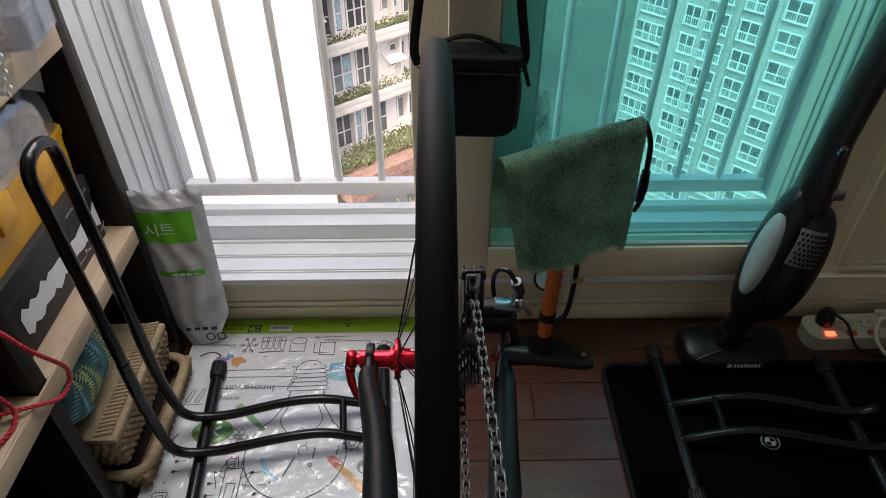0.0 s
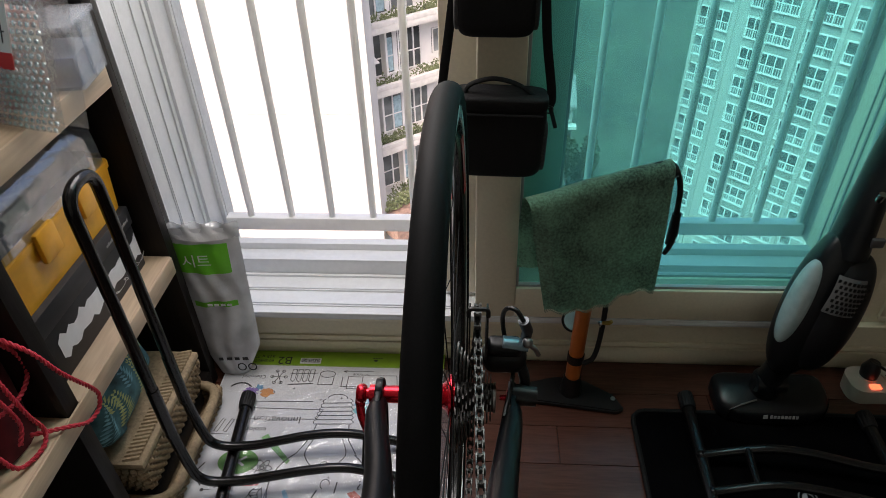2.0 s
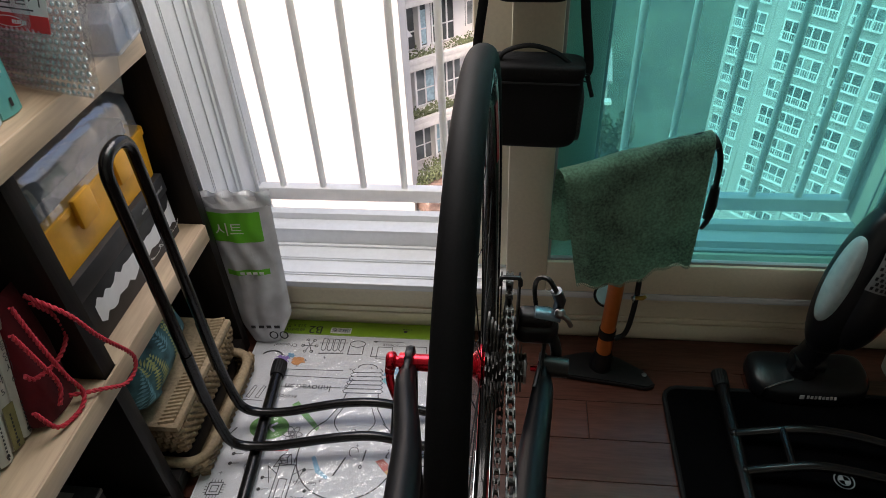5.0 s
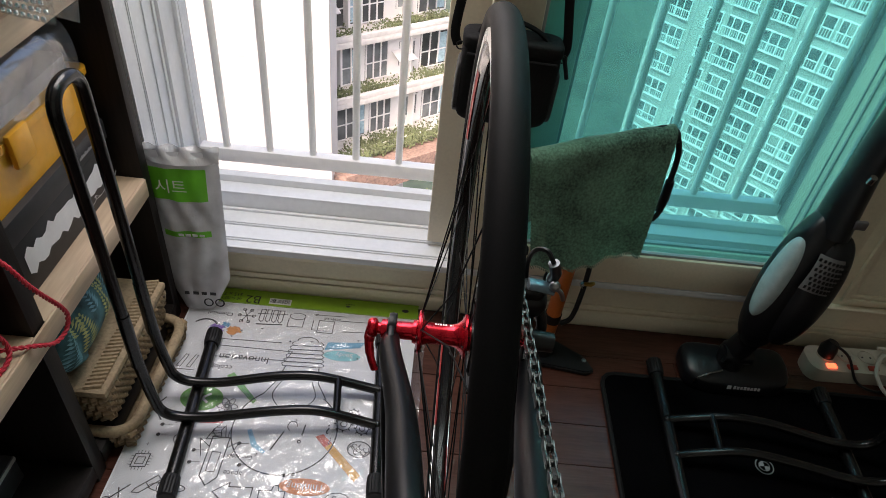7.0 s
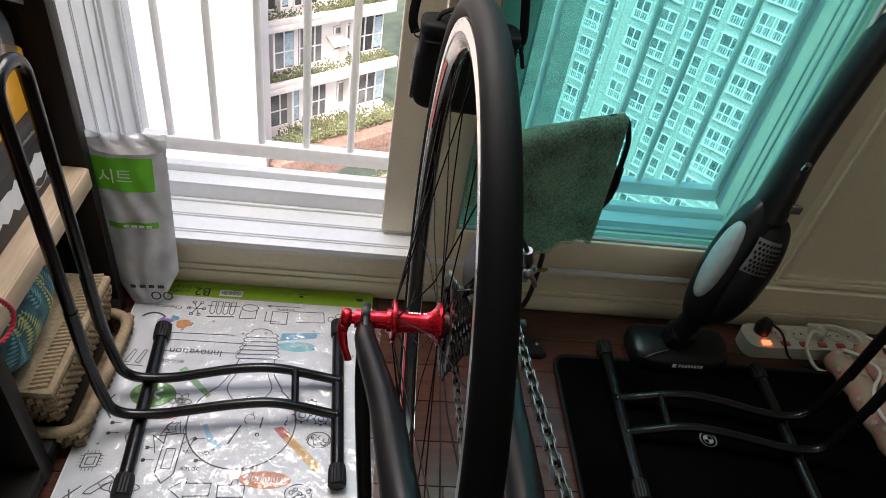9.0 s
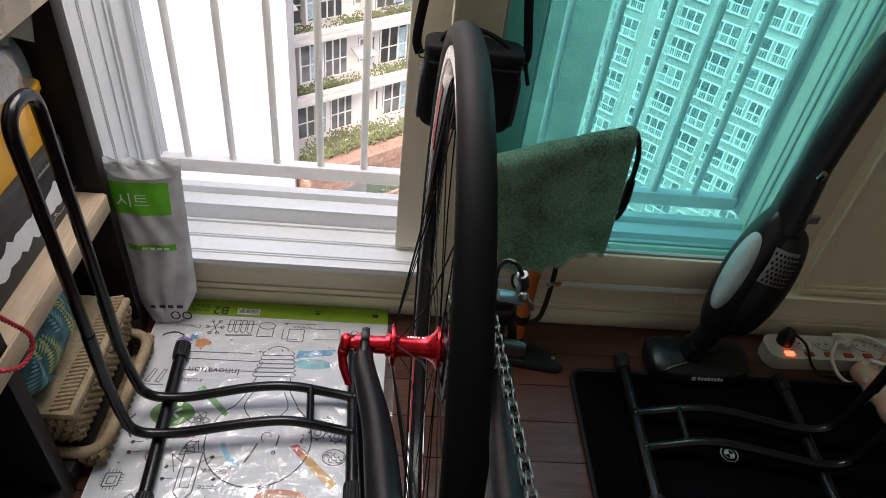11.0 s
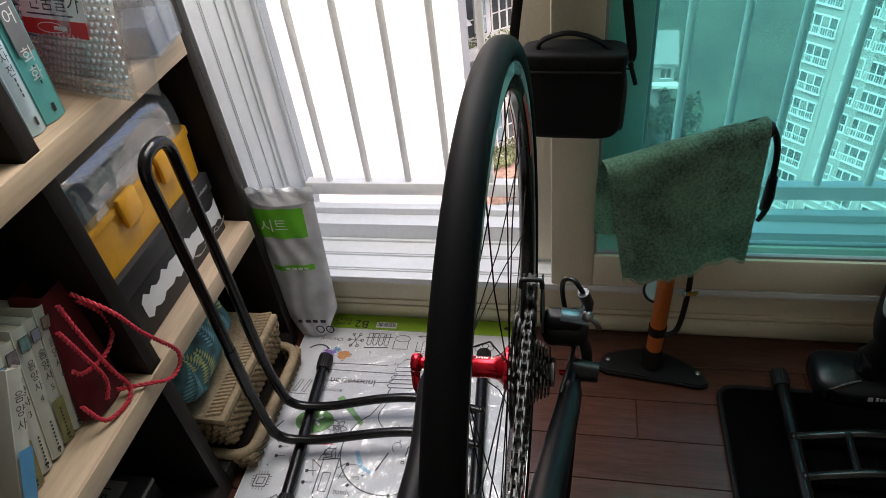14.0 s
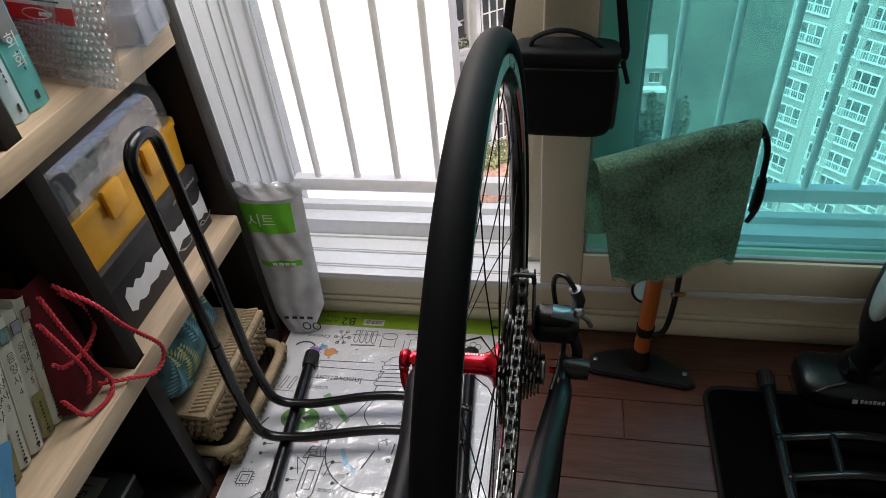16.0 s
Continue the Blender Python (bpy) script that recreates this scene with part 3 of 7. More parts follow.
for q in range(2600):
    x = rnd.uniform(3.0, 14.5)
    top = -40.6 + 1.3 * math.sin(x * 1.9) + 0.8 * math.sin(x * 4.3 + 1)
    c = Vector((x, rnd.uniform(74.5, 79.0), top - abs(rnd.gauss(0, 2.2))))
    m = Euler([rnd.uniform(0, 6) for _ in range(3)]).to_matrix()
    r = rnd.uniform(0.15, 0.42)
    k = len(verts)
    verts += [c + m @ Vector(v) * r for v in ((1, 0, 0), (0, 1, 0), (-1, 0, 0), (0, -1, 0), (0, 0, 0.7))]
    faces += [(k, k + 1, k + 4), (k + 1, k + 2, k + 4), (k + 2, k + 3, k + 4), (k + 3, k, k + 4)]
me = bpy.data.meshes.new("tree_tops")
me.from_pydata(verts, [], faces)
me.materials.append(mat("far_foliage", (0.060, 0.085, 0.055), 0.9, vary=0.5, grain=0.8, spread=0.3, bump=0.0))
tagged(new("tree_tops", me), "dark green tree tops below the small house", "trees", kind="stuff")


# ---- the bicycle, standing upside down ----
bike = thing("bicycle", (0.01, 0.15, 0.0), "matt black road bicycle standing upside down, rear wheel in the air", "bicycle")
HUB = Vector((0.0085, 0.513, 0.594))
wd, wu = Vector((0.006, 1, 0)).normalized(), Vector((0.0, 0, 1))
wa = wd.cross(wu).normalized()
wu = wa.cross(wd)
WM = Matrix((wd, wu, wa)).transposed().to_4x4()
WM.translation = HUB


def wheel_point(r, a, h):
    return WM @ Vector((r * math.cos(a), r * math.sin(a), h))


wheel = part("wheel", lathe(bmesh.new(), [(0.3105 + 0.004, -0.0088), (0.3145, 0.0088), (0.300, 0.0102), (0.291, 0.0080), (0.2862, 0.0035), (0.2862, -0.0035), (0.291, -0.0080), (0.300, -0.0102)], WM, 128, True),
             RIMBLK, bike, "gloss black rim")
prof = [(0.3245 + 0.0125 * math.sin(a) * (1.0 if math.sin(a) > 0 else 0.85), 0.0138 * math.cos(a)) for a in [2 * math.pi * k / 20 for k in range(20)]]
part("tyre", lathe(bmesh.new(), prof, WM, 160, True), TYRE, wheel, "slick black road tyre")
for s in (-1, 1):
    part("brake_track", lathe(bmesh.new(), [(0.3135, s * 0.0098), (0.3135, s * 0.0108), (0.3015, s * 0.0112), (0.3015, s * 0.0098)], WM, 128, True), BRAKETRACK, wheel, "machined silver brake track")
# red and white markings on the rim flank
for s, seg in ((-1, (0.25, 0.75)), (-1, (1.85, 2.35)), (-1, (3.5, 4.0)), (-1, (5.0, 5.5)), (1, (0.3, 0.8)), (1, (2.3, 2.8)), (1, (4.4, 4.9))):
    bm = bmesh.new()
    sheet(bm, lambda u, v: wheel_point(0.2905 + 0.0075 * v, seg[0] + (seg[1] - seg[0]) * u, s * (0.0082 + 0.0021 * v + 0.0004)), 14, 1)
    part("rim_marking", bm, REDPRINT, wheel, "red marking")
for k in range(24):
    a = 2 * math.pi * (k + 0.5) / 24
    side = -1 if k % 2 else 1
    fl = (-0.045, 0.0045)[side > 0]
    b = a + (0.32 if (k // 2) % 2 else -0.32)
    bm = bmesh.new()
    tube(bm, [wheel_point(0.020, b, fl), wheel_point(0.150, a + (b - a) * 0.35, fl * 0.45), wheel_point(0.289, a, side * 0.001)], 0.00075, 6)
    part("spoke", bm, SPOKEBLK, wheel)
hubm = part("hub", lathe(bmesh.new(), [(0.0055, -0.0650), (0.0095, -0.0648), (0.0098, -0.0600), (0.0098, -0.0530), (0.0125, -0.0525), (0.0130, -0.0490), (0.0230, -0.0468), (0.0236, -0.0450), (0.0230, -0.0430),
                                        (0.0135, -0.0410), (0.0118, -0.0370), (0.0112, -0.0200), (0.0115, -0.0120), (0.0128, -0.0060), (0.0170, -0.0010), (0.0238, 0.0020), (0.0240, 0.0050), (0.0150, 0.0070), (0.0150, 0.0100)], WM, 40),
            REDANO, wheel, "red anodised hub")
for k in range(24):
    bm = bmesh.new()
    side = (-0.045, 0.0035)[k % 2]
    a = 2 * math.pi * k / 24
    bmesh.ops.create_icosphere(bm, subdivisions=1, radius=0.0016, matrix=Matrix.Translation(wheel_point(0.0205, a, side + (0.0026 if k % 4 < 2 else -0.0026))))
    part("spoke_head", bm, DARKSTEEL, hubm)
for q, (a0, w) in enumerate(((0.9, 0.012), (0.9, 0.008))):
    bm = bmesh.new()
    h0 = -0.030 + q * 0.016
    for r in range(5):
        sheet(bm, lambda u, v: wheel_point(0.01185, 1.15 + 0.28 * v, h0 + r * 0.0028 + 0.0019 * u), 1, 3)
    part("hub_marking", bm, WHITEPRINT, hubm, "pale worn marking")
# quick release: round nut with lever on one side, cone on the other
bm = lathe(bmesh.new(), [(0.004, -0.1010), (0.0085, -0.1005), (0.0105, -0.0980), (0.0108, -0.0930), (0.0090, -0.0905), (0.0062, -0.0895), (0.0062, -0.0865), (0.0100, -0.0860), (0.0104, -0.0800), (0.0085, -0.0790), (0.0085, -0.0730), (0.0095, -0.0725), (0.0095, -0.0650)], WM, 28)
qr = part("quick_release", bm, REDANO, bike, "red anodised quick release")
bm = bmesh.new()
tube(bm, cage([wheel_point(0.004, -1.3, -0.0965), wheel_point(0.018, -1.75, -0.0985), wheel_point(0.034, -1.95, -0.0955), wheel_point(0.050, -1.95, -0.090)]), [0.0068] * 6 + [0.0058] * 6 + [0.005] * 7, 10, flat=0.55)
part("lever", bm, REDANO, qr)
part("quick_release_nut", lathe(bmesh.new(), [(0.003, 0.0570), (0.0035, 0.0640), (0.0085, 0.0645), (0.0095, 0.0680), (0.0080, 0.0720), (0.0072, 0.0840), (0.0050, 0.0860), (0.001, 0.0862)], WM, 24), REDANO, bike, "red anodised cone nut")
part("collar", lathe(bmesh.new(), [(0.0100, -0.0800), (0.0122, -0.0795), (0.0122, -0.0755), (0.0100, -0.0750)], WM, 24), BLKPLASTIC, qr, "black collar")

# cassette: eleven toothed sprockets
cassette = part("cassette", lathe(bmesh.new(), [(0.0155, 0.0090), (0.0155, 0.0500), (0.0120, 0.0505), (0.0120, 0.0095)], WM, 24), DARKSTEEL, wheel)
teeth = (28, 25, 23, 21, 19, 17, 15, 14, 13, 12, 11)
for i, nt_ in enumerate(teeth):
    h = 0.0110 + 0.0036 * i
    R = 0.0127 * nt_ / (2 * math.pi)
    bm = bmesh.new()
    ring = []
    for k in range(nt_ * 4):
        a = 2 * math.pi * k / (nt_ * 4)
        r = R + (-0.0030, 0.0004, 0.0034, 0.0004)[k % 4]
        ring.append((wheel_point(r, a, h - 0.0008), wheel_point(r, a, h + 0.0008), wheel_point(R * 0.74, a, h - 0.0008), wheel_point(R * 0.74, a, h + 0.0008)))
    vs = [[bm.verts.new(p) for p in q] for q in ring]
    for k in range(len(vs)):
        a, b = vs[k], vs[(k + 1) % len(vs)]
        for f in ((a[0], b[0], b[1], a[1]), (a[1], b[1], b[3], a[3]), (a[3], b[3], b[2], a[2]), (a[2], b[2], b[0], a[0])):
            bm.faces.new(f)
    part("sprocket", bm, DARKSTEEL, cassette, smooth=False)
bm = bmesh.new()
for k in range(6):
    a = 2 * math.pi * k / 6
    tube(bm, [wheel_point(0.014, a, 0.013), wheel_point(0.045, a + 0.25, 0.011)], 0.002, 6)
part("spider", bm, BLKPLASTIC, cassette)
part("lock_ring", lathe(bmesh.new(), [(0.008, 0.0495), (0.0165, 0.0500), (0.0165, 0.0525), (0.010, 0.0532)], WM, 24), STEEL, cassette, "bright lock ring")

# frame: stays, bottom bracket, seat tube and the saddle that it stands on
BB = Vector((0.010, 0.100, 0.705))
for side in (-1, 1):
    drop = HUB + wa * (side * 0.0675)
    drop.x = -0.066 if side < 0 else 0.079
    pts = [drop + Vector((0, -0.012, -0.002)), drop + Vector((0.002 * -side, -0.045, 0.012)), Vector((0.01 + side * 0.0555, 0.37, 0.640)), Vector((0.01 + side * 0.044, 0.255, 0.686)), Vector((0.01 + side * 0.030, 0.165, 0.703)), BB + Vector((side * 0.024, 0.01, 0))]
    path = cage(pts)
    rs = [0.0092 + 0.0052 * min(1, i / 14) for i in range(len(path))]
    stay = part("chainstay", tube(bmesh.new(), path, rs, 18, flat=1.12), FRAMEBLK, bike)
    if side < 0:
        i0 = 19
        for o in (0, 2):
            a = path[i0 + o]
            d = (path[i0 + o + 1] - a).normalized()
            bm = bmesh.new()
            tube(bm, [a - d * 0.003, a + d * 0.003], 0.0155, 18)
            part("cable_tie", bm, BLKPLASTIC, stay, "black cable tie")
        bm = bmesh.new()
        tube(bm, [path[i0] + Vector((-0.016, 0, -0.004)), path[i0 + 4] + Vector((-0.018, 0, -0.004))], 0.0045, 8)
        part("sensor", bm, BLKPLASTIC, stay, "small black sensor")
    pts = [drop + Vector((0, -0.004, -0.012)), drop + Vector((side * -0.004, -0.05, -0.085)), Vector((0.01 + side * 0.050, 0.36, 0.34)), Vector((0.01 + side * 0.022, 0.25, 0.15))]
    part("seatstay", tube(bmesh.new(), cage(pts), 0.0082, 14), FRAMEBLK, bike)
    bm = bmesh.new()
    m = Matrix.Translation(drop) @ pose(0, 0, 0, 0, 90, 0)
    lathe(bm, [(0.006, -0.0045), (0.0175, -0.004), (0.0185, 0), (0.0175, 0.004), (0.006, 0.0045)], m, 20)
    box(bm, drop.x - 0.0035, drop.x + 0.0035, drop.y - 0.028, drop.y - 0.008, drop.z - 0.014, drop.z + 0.016, 0.002)
    part("dropout", bm, FRAMEBLK, bike)
part("bottom_bracket", tube(bmesh.new(), [BB + Vector((-0.042, 0, 0)), BB + Vector((0.042, 0, 0))], 0.023, 24), FRAMEBLK, bike)
part("seat_tube", tube(bmesh.new(), [BB, (0.01, 0.235, 0.19), (0.01, 0.262, 0.075)], [0.0165, 0.0165, 0.0135], 20), FRAMEBLK, bike)
bm = bmesh.new()
sheet(bm, lambda u, v: (0.01 + (0.135 * (1 - u) ** 1.6 + 0.035) * (v - 0.5), 0.36 - 0.27 * u, -0.006 + 0.055 * (1 - math.cos((v - 0.5) * 2.2)) + 0.012 * (1 - u) ** 2), 14, 10)
bmesh.ops.solidify(bm, geom=bm.faces[:], thickness=0.02)
part("saddle", bm, RUBBER, bike, "black saddle")
ring_c = BB + Vector((0.0405, 0, 0))
bm = bmesh.new()
RM = plane_at(ring_c, (0, 1, 0), (0, 0, 1))
lathe(bm, [(0.082, -0.0012), (0.1010, -0.0012), (0.1010, 0.0012), (0.082, 0.0012)], RM, 50, True)
for k in range(50):
    a = 2 * math.pi * k / 50
    p = Vector((0.1025 * math.cos(a), 0.1025 * math.sin(a), 0))
    box(bm, -0.002, 0.002, -0.0022, 0.0022, -0.0012, 0.0012, 0, RM @ Matrix.Translation(p) @ pose(0, 0, 0, 0, 0, math.degrees(a)))
for k in range(5):
    a = 2 * math.pi * k / 5
    tube(bm, [RM @ Vector((0.02 * math.cos(a), 0.02 * math.sin(a), 0)), RM @ Vector((0.085 * math.cos(a), 0.085 * math.sin(a), 0))], 0.006, 8)
part("chainring", bm, DARKSTEEL, bike)

# rear derailleur, standing above the axle
der = part("derailleur", box(bmesh.new(), 0.046, 0.094, 0.522, 0.556, 0.616, 0.650, 0.013, seg=4), BLKPLASTIC, bike, "black and grey rear derailleur")
PUL1, PUL2 = Vector((0.040, 0.528, 0.659)), Vector((0.041, 0.498, 0.715))
pd = (PUL2 - PUL1).normalized()
for c in (PUL1, PUL2):
    pm = plane_at(c, (0, 1, 0), (0, 0, 1))
    bm = lathe(bmesh.new(), [(0.004, -0.003), (0.0175, -0.0022), (0.0175, 0.0022), (0.004, 0.003)], pm, 22)
    for k in range(11):
        a = 2 * math.pi * k / 11
        box(bm, -0.0022, 0.0022, -0.002, 0.002, -0.0012, 0.0012, 0, pm @ Matrix.Translation((0.019 * math.cos(a), 0.019 * math.sin(a), 0)) @ pose(0, 0, 0, 0, 0, math.degrees(a)))
    part("pulley", bm, BLKPLASTIC, der)
for dx in (-0.0085, 0.0085):
    bm = bmesh.new()
    out = []
    for c, s in ((PUL1, 1), (PUL2, -1)):
        for k in range(9):
            a = math.pi * k / 8 * 1.0
            side = Vector((0, pd.z, -pd.y))
            out.append(c + (side * math.cos(a) * s + pd * (-math.sin(a)) * s) * (0.0155 if s > 0 else 0.0225))
    vs = [bm.verts.new(p + Vector((dx, 0, 0))) for p in out]
    f = bm.faces.new(vs)
    g = bmesh.ops.extrude_face_region(bm, geom=[f])
    bmesh.ops.translate(bm, verts=[v for v in g["geom"] if isinstance(v, bmesh.types.BMVert)], vec=(0.0016, 0, 0))
    part("cage_plate", bm, BLKPLASTIC, der, smooth=False)
bm = bmesh.new()
tube(bm, fillet([PUL2 + Vector((-0.0085, -0.010, 0.022)), PUL2 + Vector((-0.0085, -0.008, 0.030)), PUL2 + Vector((0.0100, -0.008, 0.030)), PUL2 + Vector((0.0100, -0.010, 0.022))], 0.004), 0.0022, 8)
part("cage_hoop", bm, BLKPLASTIC, der)
bm = bmesh.new()
box(bm, 0.060, 0.098, 0.522, 0.544, 0.652, 0.670, 0.007, pose(0, 0, 0), seg=4)
tube(bm, cage([(0.0670, 0.5350, 0.6630), (0.0890, 0.5340, 0.6510), (0.1030, 0.5300, 0.6150), (0.0990, 0.5200, 0.5930)]), 0.0075, 14, flat=0.8)
part("knuckle", bm, BLKPLASTIC, der)
part("outer_link", tube(bmesh.new(), [(0.0770, 0.5200, 0.6810), (0.1030, 0.5190, 0.6770)], 0.0085, 14, flat=0.5), mat("grey_alloy", (0.12, 0.17, 0.20), 0.3, 0.7, vary=0.1), der, "grey alloy outer link")
part("pivot_cap", tube(bmesh.new(), [(0.0890, 0.5120, 0.6090), (0.1150, 0.5110, 0.6070)], [0.012, 0.0105], 20), BLKPLASTIC, der)
bm = bmesh.new()
tube(bm, [(0.1010, 0.5280, 0.6810), (0.1020, 0.5240, 0.6940), (0.0970, 0.5220, 0.7090)], 0.0058, 12)
part("barrel_adjuster", bm, mat("dull_alloy", (0.10, 0.11, 0.12), 0.35, 0.8, vary=0.15), der, "grey barrel adjuster")
bm = bmesh.new()
tube(bm, cage([(0.0980, 0.5160, 0.6870), (0.1040, 0.5130, 0.6840), (0.1100, 0.5140, 0.6770), (0.1140, 0.5160, 0.6670)]), 0.0026, 8)
bmesh.ops.create_icosphere(bm, subdivisions=2, radius=0.0058, matrix=Matrix.Translation((0.1020, 0.5150, 0.6850)))
part("cable_clamp", bm, STEEL, der, "bright clamp bolt and cable end")
part("cable", tube(bmesh.new(), cage([(0.0970, 0.5220, 0.7090), (0.0890, 0.5260, 0.7200), (0.0800, 0.5350, 0.7130), (0.0770, 0.5480, 0.6870), (0.0810, 0.5500, 0.6520), (0.0900, 0.5300, 0.6270), (0.079, 0.47, 0.622)]), 0.0025, 8), BLKPLASTIC, der, "black cable")

# chain: links laid along its run, over the cassette and both pulleys
cx = 0.0365
CR = 0.0405
run = []
for k in range(13):
    t = k / 12
    run.append(Vector((cx - 0.004 + 0.002 * t, 0.100 + (HUB.y - 0.03 - 0.100) * t, BB.z - 0.1015 + (HUB.z - 0.036 - (BB.z - 0.1015)) * t)))
for k in range(1, 15):
    a = -math.pi / 2 - 0.35 + k * (math.pi + 0.25) / 14
    run.append(Vector((cx - 0.002, HUB.y + CR * math.cos(a), HUB.z + CR * math.sin(a))))
for k in range(1, 8):
    a = -0.3 - k * 0.35
    run.append(PUL1 + Vector((0, -0.0190 * math.cos(a + 2.2), 0.0190 * math.sin(a + 2.2))) * 1.0)
for k in range(9):
    a = 0.0 + k * math.pi / 8
    run.append(PUL2 + Vector((0, 0.0195 * math.cos(a), 0.0195 * math.sin(a))))
for k in range(1, 13):
    t = k / 12
    p, q = PUL2 + Vector((0, -0.012, 0.0175)), Vector((cx + 0.014, 0.100, BB.z + 0.1015))
    run.append(p.lerp(q, t))
dense, acc = [run[0]], 0.0
PITCH = 0.0127
for a, b in zip(run, run[1:]):
    seg = (b - a).length
    while acc + seg >= PITCH:
        t = (PITCH - acc) / seg
        a = a.lerp(b, t)
        dense.append(a)
        seg = (b - a).length
        acc = 0.0
    acc += seg


def link_mesh(name, half, material):
    bm = bmesh.new()
    for s in (-1, 1):
        out = [(PITCH / 2 + 0.0042 * math.cos(a), 0.0042 * math.sin(a)) for a in [-1.57 + 3.14 * k / 6 for k in range(7)]]
        out += [(0, 0.0030)] + [(-x, -y) for x, y in out] + [(0, -0.0030)]
        vs = [bm.verts.new((x, y, s * half)) for x, y in out]
        f = bm.faces.new(vs)
        g = bmesh.ops.extrude_face_region(bm, geom=[f])
        bmesh.ops.translate(bm, verts=[v for v in g["geom"] if isinstance(v, bmesh.types.BMVert)], vec=(0, 0, s * 0.0009))
    for x in (-PITCH / 2, PITCH / 2):
        tube(bm, [(x, 0, -half - 0.0012), (x, 0, half + 0.0012)], 0.0026, 8)
    bmesh.ops.recalc_face_normals(bm, faces=bm.faces)
    me = bpy.data.meshes.new(name)
    bm.to_mesh(me)
    bm.free()
    me.materials.append(material)
    return me


chain = part("chain", tube(bmesh.new(), run[:2], 0.0008, 4), DARKSTEEL, bike, "oily steel chain")
INNER, OUTER = link_mesh("link", 0.0013, DARKSTEEL), link_mesh("link", 0.0024, mat("worn_steel_link", (0.13, 0.13, 0.13), 0.38, 1.0, vary=0.35, grain=200))
for i, (a, b) in enumerate(zip(dense, dense[1:])):
    d = (b - a).normalized()
    o = new("link", OUTER if i % 2 else INNER)
    o.parent = chain
    xax = Vector((1, 0, 0))
    o.matrix_basis = plane_at((a + b) / 2, d, xax.cross(d))

for o in der.children:
    if o.name.split(".")[0] in ("knuckle", "outer_link", "pivot_cap", "barrel_adjuster", "cable_clamp", "cable"):
        o.data.transform(Matrix.Translation((-0.010, 0, -0.008)))

# the whole machine set a little nearer and up; the saddle's padding takes up the rest
bike.location += Vector((0.0, -0.020, 0.010))

# ---- bicycle parking stands ----
def bicycle_stand(base, label, T):
    """A low rack: two foot bars, two rails and a tall hoop; T places its points."""
    stand = thing("bicycle_stand", base, label, "bicycle stand", "bicycle stands")
    C1, C2 = ((-0.472, 0.962, 0.0285), (-0.441, 0.590, 0.0285)), ((-0.114, 1.002, 0.0285), (-0.086, 0.625, 0.0285))
    for a, b in ((T(C1[0]), T(C1[1])), (T(C2[0]), T(C2[1]))):
        bar = part("foot_bar", tube(bmesh.new(), [a, b], 0.0125, 18), BLACKTUBE, stand)
        for p, q in ((a, b), (b, a)):
            d = (Vector(q) - Vector(p)).normalized()
            m = plane_at(Vector(p) - d * 0.006, Vector((0, 0, 1)).cross(d), (0, 0, 1))
            if m.col[2].to_3d().dot(d) < 0:
                m = m @ pose(0, 0, 0, 180)
            bm = bmesh.new()
            n = 36
            prof = [(0.0125, 0.0), (0.0160, 0.002), (0.0165, 0.006), (0.0165, 0.030), (0.0150, 0.040)]
            rings = []
            for r, h in prof:
                rings.append([bm.verts.new(m @ Vector(((r - (0.0012 if k % 3 == 0 and 0.004 < h < 0.035 else 0)) * math.cos(2 * math.pi * k / n), (r - (0.0012 if k % 3 == 0 and 0.004 < h < 0.035 else 0)) * math.sin(2 * math.pi * k / n), h))) for k in range(n)])
            for x, y in zip(rings, rings[1:]):
                for k in range(n):
                    bm.faces.new((x[k], x[(k + 1) % n], y[(k + 1) % n], y[k]))
            bm.faces.new(rings[0])
            bm.faces.new(rings[-1])
            part("end_cap", bm, RUBBER, bar, "ribbed rubber end cap", smooth=False)
    pts = [(-0.100, 0.846, 0.034), (-0.135, 0.850, 0.038), (-0.225, 0.847, 0.064), (-0.300, 0.840, 0.062), (-0.425, 0.816, 0.048), (-0.498, 0.808, 0.058), (-0.512, 0.806, 0.175), (-0.515, 0.803, 0.708), (-0.515, 0.730, 0.708),
           (-0.508, 0.728, 0.175), (-0.494, 0.727, 0.058), (-0.425, 0.735, 0.048), (-0.290, 0.757, 0.062), (-0.215, 0.767, 0.064), (-0.130, 0.768, 0.038), (-0.098, 0.764, 0.034)]
    part("hoop", tube(bmesh.new(), fillet([T(p) for p in pts], 0.055, 8), 0.0095, 16), BLACKTUBE, stand)
    part("cross_strut", tube(bmesh.new(), [T((-0.187, 0.847, 0.056)), T((-0.178, 0.768, 0.056))], 0.0075, 14), BLACKTUBE, stand)
    for p in ((-0.100, 0.846, 0.034), (-0.098, 0.764, 0.034)):
        bm = bmesh.new()
        bmesh.ops.create_icosphere(bm, subdivisions=2, radius=0.0115, matrix=Matrix.Translation(T(p)) @ Matrix.Diagonal((0.7, 1, 1, 1)))
        part("weld", bm, BLACKTUBE, stand)
    for p in ((-0.5135, 0.8055, 0.20), (-0.5095, 0.728, 0.20)):
        part("sleeve", tube(bmesh.new(), [T(p), T((p[0], p[1], p[2] + 0.12))], 0.0105, 16), BLACKTUBE, stand)
    return stand


bicycle_stand((-0.28, 0.79, 0.012), "black steel bicycle parking stand with tall hoop on a sketch pad", lambda p: Vector(p))
bicycle_stand((0.67, 0.80, 0.010), "black steel bicycle parking stand standing on a black mat", lambda p: Vector((0.3875 - p[0] - 0.05 * (p[1] - 0.81), p[1] - 0.004, p[2] - 0.0025)))


# ---- sketch pad on the floor ----
PX0, PX1, PY0, PY1, PZ = -0.556, -0.042, 0.390, 1.118, 0.0115
